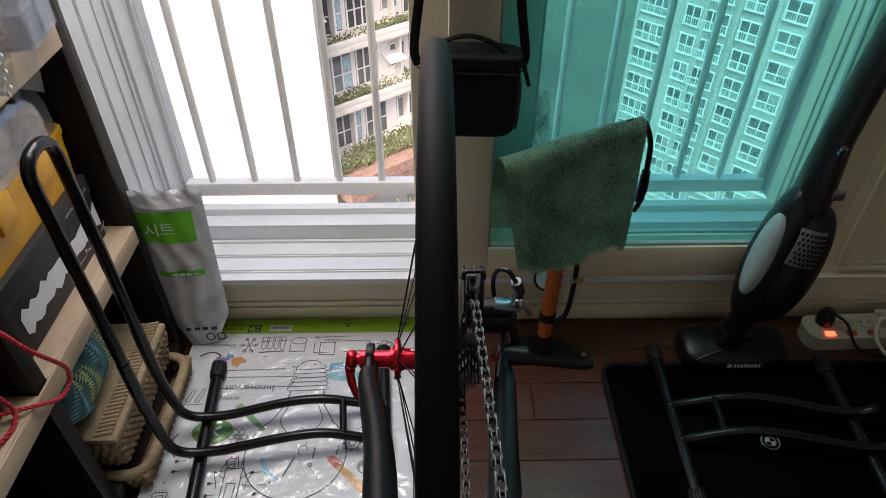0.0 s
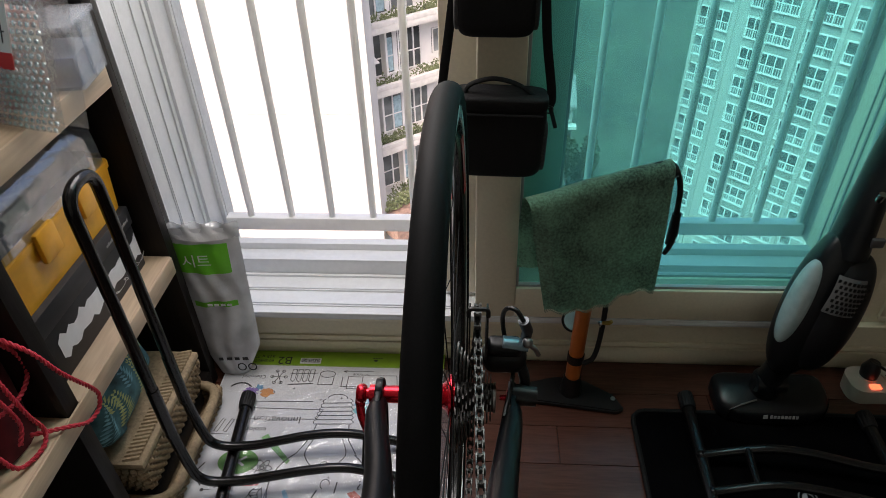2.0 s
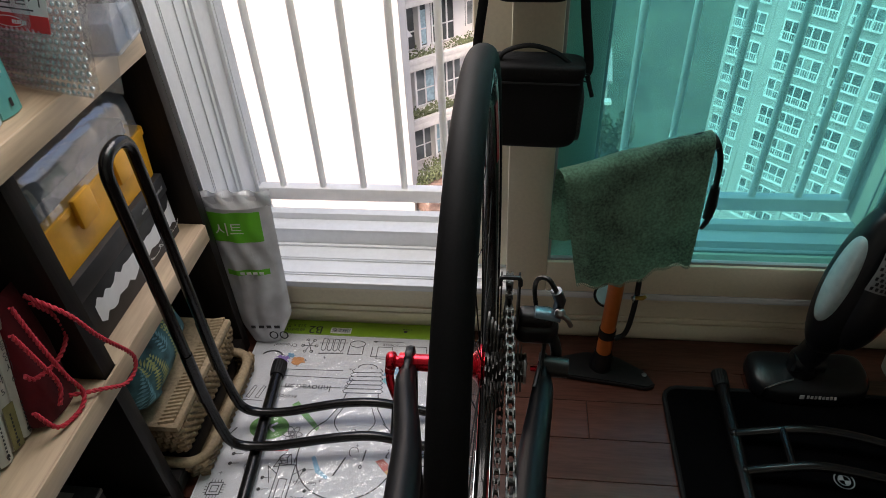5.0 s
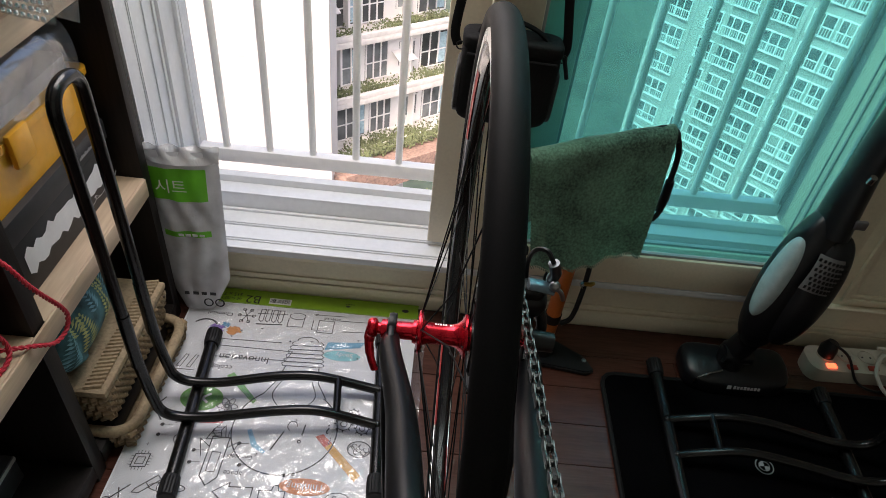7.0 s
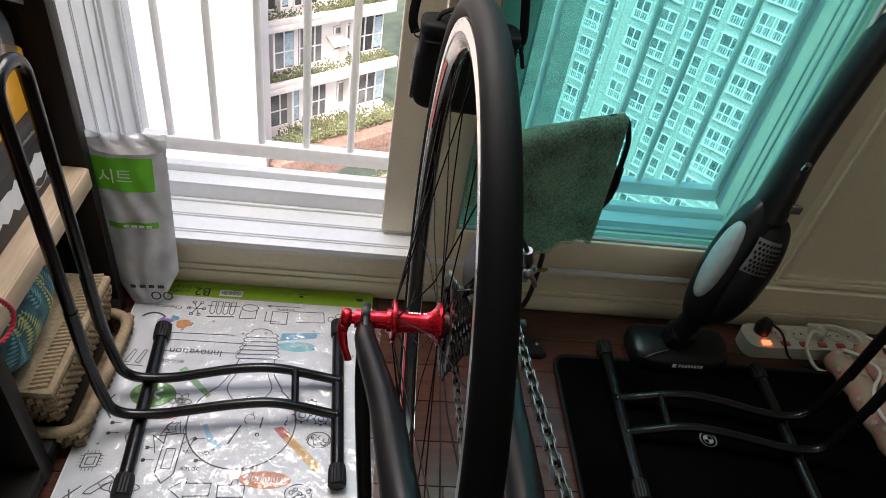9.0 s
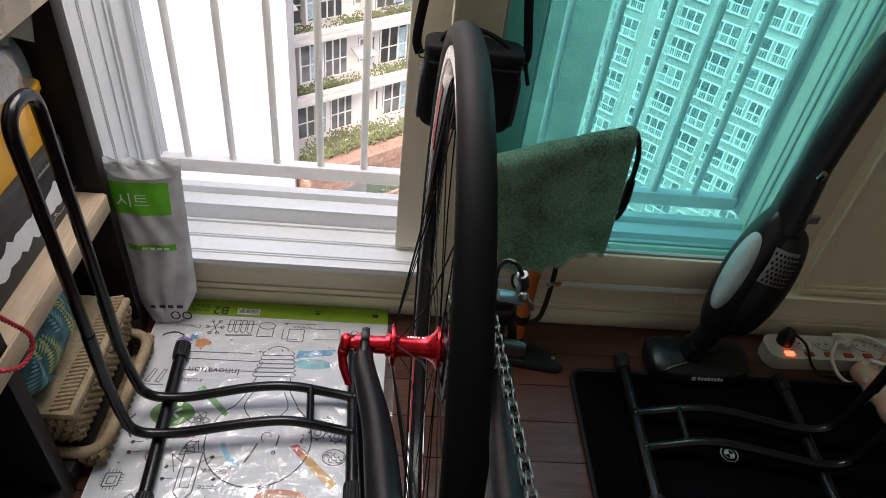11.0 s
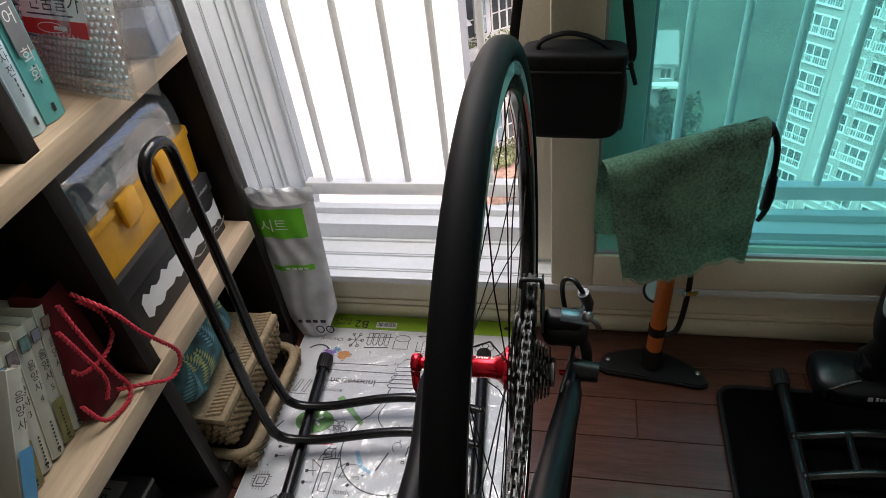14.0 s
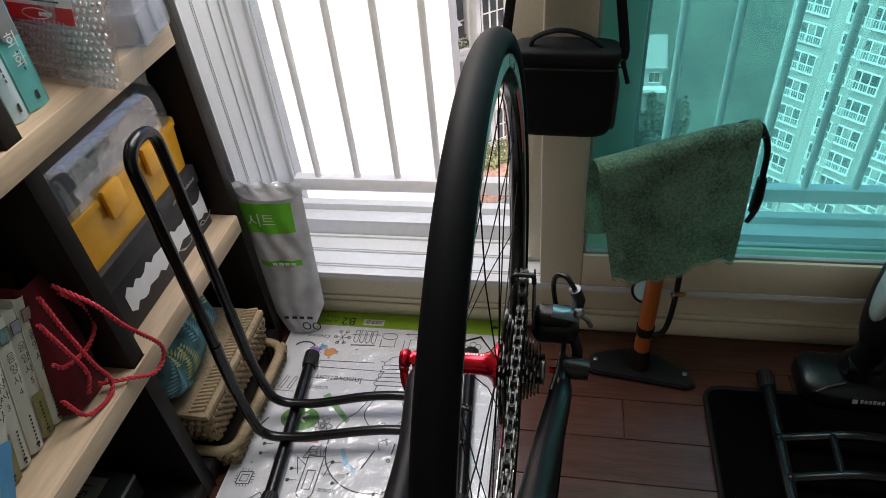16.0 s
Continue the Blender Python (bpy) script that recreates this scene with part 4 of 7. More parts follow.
PAPER = mat("pad_cover_white", (0.74, 0.75, 0.77), 0.45, vary=0.05, grain=40, bump=0.05)
GREENP = mat("pad_green", (0.24, 0.42, 0.02), 0.4, vary=0.06)
pad = thing("sketch_pad", ((PX0 + PX1) / 2, (PY0 + PY1) / 2, 0), "large white sketch pad with doodle cover, green edge, in clear plastic", "sketch pad")
part("pages", boxes((PX0 + 0.001, PX1 - 0.001, PY0 + 0.001, PY1 - 0.001, 0.0, 0.0095)), WHITEPRINT, pad, smooth=False)
part("cover", boxes((PX0, PX1, PY0, PY1 - 0.046, 0.0096, PZ)), PAPER, pad, "white cover with black doodles", smooth=False)
part("binding_edge", boxes((PX0, PX1, PY1 - 0.046, PY1, 0.0096, PZ + 0.0008)), GREENP, pad, "bright green binding edge", smooth=False)
PM = plane_at((0, 0, PZ), (-1, 0, 0), (0, -1, 0))
PG = plane_at((0, 0, PZ + 0.0008), (-1, 0, 0), (0, -1, 0))
INK = mat("doodle_ink", (0.05, 0.05, 0.06), 0.6, vary=0.1)


def at(x, y):
    return PM @ Matrix.Translation((-x, -y, 0.0006))


bm = bmesh.new()
words(bm, "B2", 0.034, PG @ Matrix.Translation((0.405, -1.0985, 0.0006)))
part("edge_lettering", bm, BLACKPRINT, pad, "black lettering", smooth=False)
bm = bmesh.new()
words(bm, "515 x 728", 0.014, PG @ Matrix.Translation((0.450, -1.103, 0.0006)))
words(bm, "60 SHEETS", 0.0115, PG @ Matrix.Translation((0.450, -1.089, 0.0006)))
part("edge_lettering", bm, BLACKPRINT, pad, "black lettering", smooth=False)
bm = bmesh.new()
for k in range(4):
    box(bm, 0.19 + 0.006 * k, 0.194 + 0.006 * k, -1.101, -1.099, 0.0004, 0.0007, 0, PG)
for q in (oval(0.072, -1.096, 0.008, 0.005), oval(0.205, -1.093, 0.005, 0.003)):
    blob(bm, q, PG)
part("edge_lettering", bm, BLACKPRINT, pad, "black lettering", smooth=False)
bm = bmesh.new()
box(bm, 0.336, 0.386, -1.0965, -1.0785, 0.0002, 0.0006, 0, PG)
part("price_field", bm, WHITEPRINT, pad, "white bar code field", smooth=False)
bm = bmesh.new()
rnd = random.Random(9)
for k in range(26):
    x = 0.339 + 0.00175 * k
    box(bm, x, x + rnd.uniform(0.0005, 0.0013), -1.0945, -1.0825, 0.0006, 0.0008, 0, PG)
part("code_bars", bm, BLACKPRINT, pad, smooth=False)

ink = bmesh.new()
W = 0.0017


def pen(pts, closed=False, w=W):
    ribbon(ink, [(-x, -y) for x, y in pts], w, PM, closed, 0.0007)


def arc(cx, cy, rx, ry=None, a0=0, a1=360, w=W, n=18):
    pen(oval(cx, cy, rx, ry or rx, n, a0, a1), a1 - a0 >= 360, w)


# the big light bulb
arc(-0.275, 0.752, 0.100, 0.098, 128, 412, 0.0026, 40)
pen([(-0.336, 0.829), (-0.316, 0.868), (-0.308, 0.905)], w=0.0024)
pen([(-0.210, 0.829), (-0.232, 0.866), (-0.238, 0.905)], w=0.0024)
for k in range(6):
    y = 0.905 + 0.0115 * k
    pen([(-0.314 + 0.002 * k, y), (-0.234 - 0.002 * k, y + 0.003)], w=0.0022)
    pen([(-0.314 + 0.002 * k, y), (-0.318 + 0.002 * k, y + 0.006), (-0.312 + 0.002 * k, y + 0.0115)])
    pen([(-0.234 - 0.002 * k, y + 0.003), (-0.229 - 0.002 * k, y + 0.008), (-0.236 - 0.002 * k, y + 0.0145)])
arc(-0.275, 0.977, 0.022, 0.012, 0, 180)
pen(cage([(-0.305, 0.870), (-0.318, 0.830), (-0.296, 0.800), (-0.270, 0.812), (-0.262, 0.786)]), w=0.0022)
pen(cage([(-0.245, 0.868), (-0.232, 0.832), (-0.246, 0.806)]), w=0.002)
pen([(-0.276, 0.745), (-0.292, 0.705)], w=0.003)
arc(-0.243, 0.727, 0.003)
pen([(-0.238, 0.765), (-0.240, 0.742)], w=0.003)
arc(-0.262, 0.760, 0.009, 0.011, 0, 250)
# tubes, frames and lines of a chemistry sketch
for k in range(4):
    pen([(-0.396 + 0.014 * k, 1.060), (-0.396 + 0.014 * k, 1.028), (-0.390 + 0.014 * k, 1.022), (-0.386 + 0.014 * k, 1.028), (-0.386 + 0.014 * k, 1.060)], True)
pen([(-0.402, 1.046), (-0.336, 1.050)])
pen([(-0.398, 1.014), (-0.342, 1.018)], w=0.003)
arc(-0.312, 1.048, 0.018, 0.010)
pen([(-0.330, 1.040), (-0.330, 1.015), (-0.296, 1.017), (-0.296, 1.042)])
for a in range(0, 360, 60):
    x, y = -0.425 + 0.016 * math.cos(radians(a)), 1.036 + 0.020 * math.sin(radians(a))
    pen([(-0.425, 1.036), (x, y)])
    arc(x, y, 0.0035)
pen([(-0.276, 1.058), (-0.205, 1.060)])
pen([(-0.268, 1.060), (-0.276, 1.058), (-0.268, 1.055)])
pen([(-0.275, 1.040), (-0.275, 1.012), (-0.240, 1.012)])
pen([(-0.262, 1.042), (-0.262, 1.006), (-0.228, 1.006), (-0.228, 1.042)], True)
pen([(-0.214, 1.046), (-0.214, 1.046), (-0.150, 1.048), (-0.146, 1.018), (-0.206, 1.014)])
for x, y in ((-0.132, 1.030), (-0.116, 1.040), (-0.104, 1.034), (-0.120, 1.020)):
    arc(x, y, 0.007)
# a frame with an arrow round the first heading
pen([(-0.484, 0.944), (-0.302, 0.944), (-0.312, 0.918), (-0.474, 0.913)])
pen([(-0.484, 0.962), (-0.330, 0.966)])
arc(-0.505, 0.985, 0.030, 0.030, 40, 140, 0.004)
for dx in (0, 0.020):
    pen([(-0.528 + dx, 0.880), (-0.518 + dx, 0.912), (-0.512 + dx, 0.910), (-0.520 + dx, 0.878)], True)
    pen([(-0.532 + dx, 0.872), (-0.510 + dx, 0.872)])
# atom
for a in (0, 60, 120):
    pts = []
    for k in range(20):
        t = 2 * math.pi * k / 20
        x, y = 0.021 * math.cos(t), 0.007 * math.sin(t)
        ca, sa = math.cos(radians(a)), math.sin(radians(a))
        pts.append((-0.398 + x * ca - y * sa, 0.792 + x * sa + y * ca))
    pen(pts, True)
arc(-0.398, 0.792, 0.004, w=0.003)
# sheet of notes, gears, brain, palette
pen([(-0.415, 0.715), (-0.380, 0.722), (-0.386, 0.745), (-0.404, 0.742)], True)
for k in range(3):
    pen([(-0.408, 0.722 + 0.006 * k), (-0.390, 0.726 + 0.006 * k)], w=0.0012)
for x, y, r in ((-0.165, 0.775, 0.014), (-0.150, 0.800, 0.010), (-0.128, 0.768, 0.012)):
    arc(x, y, r)
    arc(x, y, r * 0.45)
    for a in range(0, 360, 45):
        pen([(x + r * math.cos(radians(a)), y + r * math.sin(radians(a))), (x + r * 1.3 * math.cos(radians(a)), y + r * 1.3 * math.sin(radians(a)))], w=0.003)
arc(-0.128, 0.722, 0.022, 0.017, w=0.002)
for k in range(7):
    arc(-0.142 + 0.0047 * k, 0.722 + 0.006 * math.sin(k * 2.1), 0.005, 0.006, 30 * k, 30 * k + 220)
arc(-0.152, 0.612, 0.024, 0.018)
for k in range(5):
    arc(-0.165 + 0.0075 * k, 0.614 + 0.006 * math.sin(k * 1.7), 0.0035)
pen([(-0.180, 0.588), (-0.150, 0.612)], w=0.003)
# rocket
pen([(-0.372, 0.722), (-0.372, 0.640), (-0.388, 0.622), (-0.404, 0.640), (-0.404, 0.722)], True, 0.0022)
pen([(-0.372, 0.700), (-0.352, 0.716), (-0.362, 0.680)])
pen([(-0.404, 0.700), (-0.426, 0.716), (-0.414, 0.680)])
pen([(-0.396, 0.650), (-0.396, 0.690), (-0.380, 0.690), (-0.380, 0.650)], True)
for k in range(3):
    pen(cage([(-0.400 + 0.012 * k, 0.724), (-0.408 + 0.016 * k, 0.736), (-0.398 + 0.012 * k, 0.748)]))
# chip, pencil, scissors, planet, arrow, puzzle piece, spectacles, robot arm
pen([(-0.530, 0.646), (-0.504, 0.648), (-0.503, 0.674), (-0.529, 0.672)], True, 0.002)
pen([(-0.524, 0.652), (-0.510, 0.653), (-0.509, 0.667), (-0.523, 0.666)], True)
for k in range(4):
    d = 0.006 * k
    for s in ((-0.536, 0.650 + d, -0.530, 0.650 + d), (-0.503, 0.652 + d, -0.497, 0.652 + d), (-0.526 + d, 0.640, -0.526 + d, 0.646), (-0.526 + d, 0.674, -0.526 + d, 0.680)):
        pen([(s[0], s[1]), (s[2], s[3])], w=0.0012)
pen([(-0.504, 0.606), (-0.474, 0.634), (-0.466, 0.626), (-0.496, 0.598), (-0.508, 0.598)], True, 0.002)
pen([(-0.490, 0.618), (-0.482, 0.610)])
arc(-0.545, 0.572, 0.010, 0.014, w=0.0026)
arc(-0.505, 0.560, 0.014, 0.009, w=0.0026)
pen([(-0.540, 0.585), (-0.515, 0.612)], w=0.0026)
pen([(-0.519, 0.566), (-0.532, 0.604)], w=0.0026)
arc(-0.452, 0.612, 0.017)
arc(-0.452, 0.612, 0.032, 0.009)
pen([(-0.372, 0.612), (-0.346, 0.632), (-0.346, 0.624), (-0.304, 0.626), (-0.304, 0.602), (-0.346, 0.600), (-0.346, 0.592)], True, 0.002)
pen([(-0.292, 0.622), (-0.270, 0.624), (-0.268, 0.634), (-0.260, 0.634), (-0.258, 0.624), (-0.246, 0.624), (-0.246, 0.602), (-0.290, 0.600)], True, 0.002)
arc(-0.404, 0.572, 0.016)
arc(-0.366, 0.574, 0.016)
pen([(-0.388, 0.574), (-0.382, 0.576)])
pen([(-0.420, 0.572), (-0.432, 0.556), (-0.440, 0.562)])
pen(cage([(-0.452, 0.690), (-0.462, 0.712), (-0.448, 0.724), (-0.456, 0.744), (-0.470, 0.752)]), w=0.003)
pen(cage([(-0.462, 0.690), (-0.474, 0.712), (-0.462, 0.728), (-0.468, 0.738)]))
pen([(-0.470, 0.752), (-0.482, 0.744)])
pen([(-0.470, 0.752), (-0.476, 0.766)])
pen(cage([(-0.520, 0.800), (-0.530, 0.776), (-0.512, 0.748)]), w=0.003)
for x, y in ((-0.505, 0.738), (-0.505, 0.716), (-0.430, 0.690), (-0.430, 0.665), (-0.340, 0.668), (-0.255, 0.655), (-0.310, 0.560), (-0.480, 0.580), (-0.352, 0.712)):
    arc(x, y, 0.0022, w=0.003)
    pen([(x, y), (x + 0.018, y + 0.002)], w=0.0012)
rnd = random.Random(21)
for k in range(26):
    x, y = rnd.uniform(-0.545, -0.06), rnd.uniform(0.40, 0.56)
    r = rnd.uniform(0.008, 0.022)
    if k % 3:
        arc(x, y, r, r * rnd.uniform(0.5, 1))
    else:
        pen([(x, y), (x + r, y + r), (x + 2 * r, y), (x + r, y - r)], True)
for k in range(16):
    x, y = rnd.uniform(-0.54, -0.07), rnd.uniform(0.57, 1.05)
    pen([(x - 0.003, y), (x + 0.003, y)], w=0.001)
    pen([(x, y - 0.003), (x, y + 0.003)], w=0.001)
words(ink, "Innovation", 0.025, at(-0.345, 0.922))
words(ink, "ecology", 0.017, at(-0.415, 0.892))
words(ink, "Chemical", 0.015, at(-0.455, 1.040))
words(ink, "science", 0.013, at(-0.215, 1.052))
words(ink, "Space", 0.015, at(-0.330, 0.655))
words(ink, "Good Idea", 0.011, at(-0.320, 0.688))
words(ink, "?", 0.030, at(-0.188, 0.770))
words(ink, "?", 0.022, at(-0.182, 0.742))
part("doodles", ink, INK, pad, "black line doodles and headings", smooth=False)


def patch(name, colour, pts, label, z=0.0003):
    bm = bmesh.new()
    blob(bm, [(-x, -y) for x, y in pts], PM, z)
    return part(name, bm, mat(name + "_colour", colour, 0.45, vary=0.15), pad, label, smooth=False)


def splat(cx, cy, r, seed, n=22):
    q = random.Random(seed)
    return [(cx + r * q.uniform(0.55, 1.25) * math.cos(2 * math.pi * k / n), cy + 0.75 * r * q.uniform(0.55, 1.25) * math.sin(2 * math.pi * k / n)) for k in range(n)]


patch("violet_splash", (0.22, 0.12, 0.45), splat(-0.478, 0.992, 0.018, 1), "violet paint splash")
patch("blue_splash", (0.12, 0.35, 0.55), splat(-0.462, 1.004, 0.010, 2), "blue paint splash", 0.00045)
patch("orange_splash", (0.72, 0.30, 0.08), splat(-0.440, 0.990, 0.017, 3), "orange paint splash")
patch("green_badge", (0.10, 0.33, 0.05), oval(-0.452, 0.806, 0.042, 0.030, 28), "round green badge")
patch("green_pencil", (0.16, 0.42, 0.12), [(-0.420, 0.866), (-0.408, 0.876), (-0.345, 0.812), (-0.350, 0.803)], "green pencil")
patch("red_banner", (0.60, 0.10, 0.12), [(-0.452, 0.772), (-0.390, 0.776), (-0.396, 0.752), (-0.452, 0.748)], "red banner")
patch("blue_brush", (0.14, 0.42, 0.62), [(-0.236, 0.958), (-0.160, 0.972), (-0.152, 0.988), (-0.232, 0.980)], "blue brush stroke")
patch("teal_cloud", (0.20, 0.55, 0.60), oval(-0.196, 0.945, 0.040, 0.014), "teal cloud")
patch("orange_bubble", (0.68, 0.22, 0.06), oval(-0.214, 0.636, 0.046, 0.017, 20) , "orange speech bubble")
patch("crayon", (0.78, 0.40, 0.06), [(-0.215, 0.742), (-0.200, 0.748), (-0.118, 0.668), (-0.128, 0.654)], "orange crayon")
patch("crayon_tip", (0.62, 0.08, 0.05), [(-0.215, 0.742), (-0.200, 0.748), (-0.180, 0.730), (-0.194, 0.720)], "red crayon end", 0.00045)
patch("light_blue_swirl", (0.30, 0.60, 0.80), [(-0.345, 0.742), (-0.338, 0.746), (-0.320, 0.715), (-0.300, 0.700), (-0.304, 0.695), (-0.328, 0.708)], "pale blue stroke")
bm = bmesh.new()
words(bm, "Thinking", 0.020, at(-0.178, 0.642) @ Matrix.Translation((0, 0, 0.0006)))
words(bm, "Study", 0.017, at(-0.172, 0.952) @ Matrix.Translation((0, 0, 0.0006)))
for a, r in ((0, 0.016), (72, 0.02), (144, 0.016), (216, 0.018), (288, 0.017)):
    ribbon(bm, [(0.452, -0.806), (0.452 + r * math.cos(radians(a)), -0.806 + r * math.sin(radians(a)))], 0.005, PM, lift=0.0009)
part("white_lettering", bm, WHITEPRINT, pad, "white lettering on coloured patches", smooth=False)
# wrinkled plastic sleeve
SLEEVE = clear("plastic_sleeve", (0.97, 0.97, 0.98), 0.09, 0.13, 0.6, 20.0, milky=0.06)
bm = bmesh.new()
rnd = random.Random(5)
folds = [(rnd.uniform(-0.6, 0.0), rnd.uniform(0.35, 1.15), rnd.uniform(0, 3.1), rnd.uniform(0.004, 0.012), rnd.uniform(0.001, 0.0035)) for _ in range(60)]


def sleeve(u, v):
    x, y = PX0 + 0.004 + (PX1 + 0.018 - PX0) * u, PY0 + 0.005 + (PY1 - 0.05 - PY0) * v
    z = PZ + 0.0022
    for fx, fy, fa, fw, fh in folds:
        dx, dy = x - fx, y - fy
        across, along = dx * math.cos(fa) + dy * math.sin(fa), -dx * math.sin(fa) + dy * math.cos(fa)
        z += fh * math.exp(-(across / fw) ** 2 - (along / 0.09) ** 2)
    if x > PX1 - 0.004:
        z -= 0.011 * min(1, (x - PX1 + 0.004) / 0.018)
    return (x, y, z)


sheet(bm, sleeve, 90, 110)
part("plastic_sleeve", bm, SLEEVE, pad, "crinkled clear plastic sleeve")


# ---- bookcase ----
SH1, SH2, SHT = 0.778, 0.383, 0.036
BF, BBK = -0.572, -0.86
case = thing("bookcase", (-0.71, 0.57, 0.0), "dark brown bookcase with pale birch shelf edges, half full", "bookcase")
for y0, y1 in ((1.014, 1.040), (0.618, 0.648), (0.085, 0.111)):
    part("side_panel", boxes((BBK, BF - 0.002, y0, y1, 0.0, 1.9), bevel=0.0015), DARKWOOD, case)
part("back_panel", boxes((BBK - 0.012, BBK - 0.001, 0.085, 1.040, 0.0, 1.9)), DARKWOOD, case)
for z in (0.05, SH2, SH1, 1.24, 1.88):
    for y0, y1 in ((0.1115, 0.6175), (0.6485, 1.0135)):
        sh = part("shelf", boxes((BBK, BF - 0.001, y0, y1, z - SHT, z), bevel=0.0015), BIRCH if z in (SH1, SH2) else DARKWOOD, case, "pale birch shelf" if z in (SH1, SH2) else "")
for z in (SH1, SH2):
    part("shelf_front", boxes((BF - 0.0005, BF + 0.004, 0.110, 1.010, z - SHT - 0.001, z + 0.001), bevel=0.0015), BIRCH, case, "pale birch edge board")

# ---- things in the bookcase ----
def book(name, y0, t, x_front, z0, h, d, lean, cover, label, group="books in the bookcase", spine_print=None, yaw=0):
    """A standing book, spine towards the room; y0 is the foot of its far edge, lean in degrees towards the window."""
    b = thing(name, (x_front - d / 2, y0 - t / 2, z0), label, "book", group)
    m = Matrix.Translation((x_front, y0, z0)) @ pose(0, 0, 0, -lean, 0, yaw)
    part("page_block", box(bmesh.new(), -d + 0.003, -0.004, -t + 0.003, -0.003, 0.003, h - 0.003, 0, m), PAGES, b, "cream page block", smooth=False)
    bm = bmesh.new()
    box(bm, -d, 0, -t, -t + 0.0022, 0, h, 0.0006, m)
    box(bm, -d, 0, -0.0022, 0, 0, h, 0.0006, m)
    sheet(bm, lambda u, v: m @ Vector((-0.001 + 0.004 * math.sin(math.pi * u), -t + t * u, h * v)), 8, 2)
    part("cover", bm, cover, b)
    if spine_print:
        spine_print(b, m @ plane_at((0.0042, -t / 2, 0), (0, 1, 0), (0, 0, 1)), t, h)
    return b


PAGES = mat("page_edges", (0.62, 0.56, 0.45), 0.8, vary=0.2, grain=200, stretch=(1, 1, 8), bump=0.2)
IVORY = mat("ivory_book_cover", (0.50, 0.49, 0.43), 0.45, vary=0.08)
PICTS = [mat("spine_picture", c, 0.5, vary=0.6, grain=180, second=d) for c, d in (((0.25, 0.40, 0.55), (0.08, 0.1, 0.2)), ((0.16, 0.12, 0.13), (0.05, 0.04, 0.05)), ((0.10, 0.18, 0.17), (0.02, 0.04, 0.05)), ((0.20, 0.20, 0.24), (0.05, 0.05, 0.07)), ((0.2, 0.15, 0.12), (0.04, 0.03, 0.03)))]


def novel_spine(num, i, oldband):
    def draw(b, m, t, h):
        s = t * 0.36
        bm = bmesh.new()
        box(bm, -s, s, h * 0.83, h * 0.83 + 2.4 * s, 0.0002, 0.0006, 0, m)
        part("picture_frame", bm, BLACKPRINT, b, smooth=False)
        bm = bmesh.new()
        box(bm, -s * 0.88, s * 0.88, h * 0.83 + 0.12 * s, h * 0.83 + 2.28 * s, 0.0006, 0.0009, 0, m)
        part("picture", bm, PICTS[i], b, "small dark picture", smooth=False)
        bm = bmesh.new()
        for k, ch in enumerate("\uc74c\uc591\uc0ac" + num):
            words(bm, ch, 0.0155 if k < 3 else 0.013, m @ Matrix.Translation((-0.0078 if k < 3 else -0.004, h * 0.70 - 0.0172 * k, 0.0006)))
        part("title", bm, BLACKPRINT, b, "black brush-like title", smooth=False)
        bm = bmesh.new()
        for k in range(9):
            box(bm, -0.0012, 0.0014, h * 0.27 - 0.0062 * k, h * 0.27 + 0.0035 - 0.0062 * k, 0.0003, 0.0006, 0, m)
        box(bm, -0.003, 0.003, h * 0.05, h * 0.07, 0.0003, 0.0006, 0, m)
        part("small_print", bm, BLACKPRINT, b, smooth=False)
        if oldband:
            bm = bmesh.new()
            box(bm, -t * 0.46, t * 0.46, 0.002, h * 0.36, 0.00005, 0.0003, 0, m)
            part("paper_band", bm, mat("olive_band", (0.22, 0.20, 0.08), 0.6, vary=0.2), b, "olive paper band", smooth=False)
    return draw


for i, (y, num, band) in enumerate(((0.423, "2", True), (0.4495, "3", False), (0.4750, "4", False), (0.4990, "5", True), (0.5215, "6", False))):
    book("book", y, 0.0245 if i < 3 else 0.0215, -0.634 - 0.002 * (i % 2), SH2 + 0.0005, 0.200 + 0.003 * (i % 3), 0.135, 19 - i * 0.6, IVORY,
         "ivory hardback novel leaning on the shelf", "ivory novels on the shelf", novel_spine(num, i, band))


def fallen_spine(b, m, t, h):
    bm = bmesh.new()
    for k, ch in enumerate("\uc74c\uc591\uc0ac"):
        words(bm, ch, 0.017, m @ Matrix.Translation((-0.0085, h * 0.78 - 0.019 * k, 0.0006)))
    part("title", bm, BLACKPRINT, b, smooth=False)
    bm = bmesh.new()
    box(bm, -t * 0.46, t * 0.46, 0.002, h * 0.45, 0.0001, 0.0004, 0, m)
    part("paper_band", bm, mat("blue_band", (0.06, 0.28, 0.52), 0.5, vary=0.1), b, "blue paper band", smooth=False)


book("book", 0.388, 0.024, -0.618, SH2 + 0.0005, 0.198, 0.135, 31, IVORY, "ivory hardback novel with blue band, leaning far over", "ivory novels on the shelf", fallen_spine)


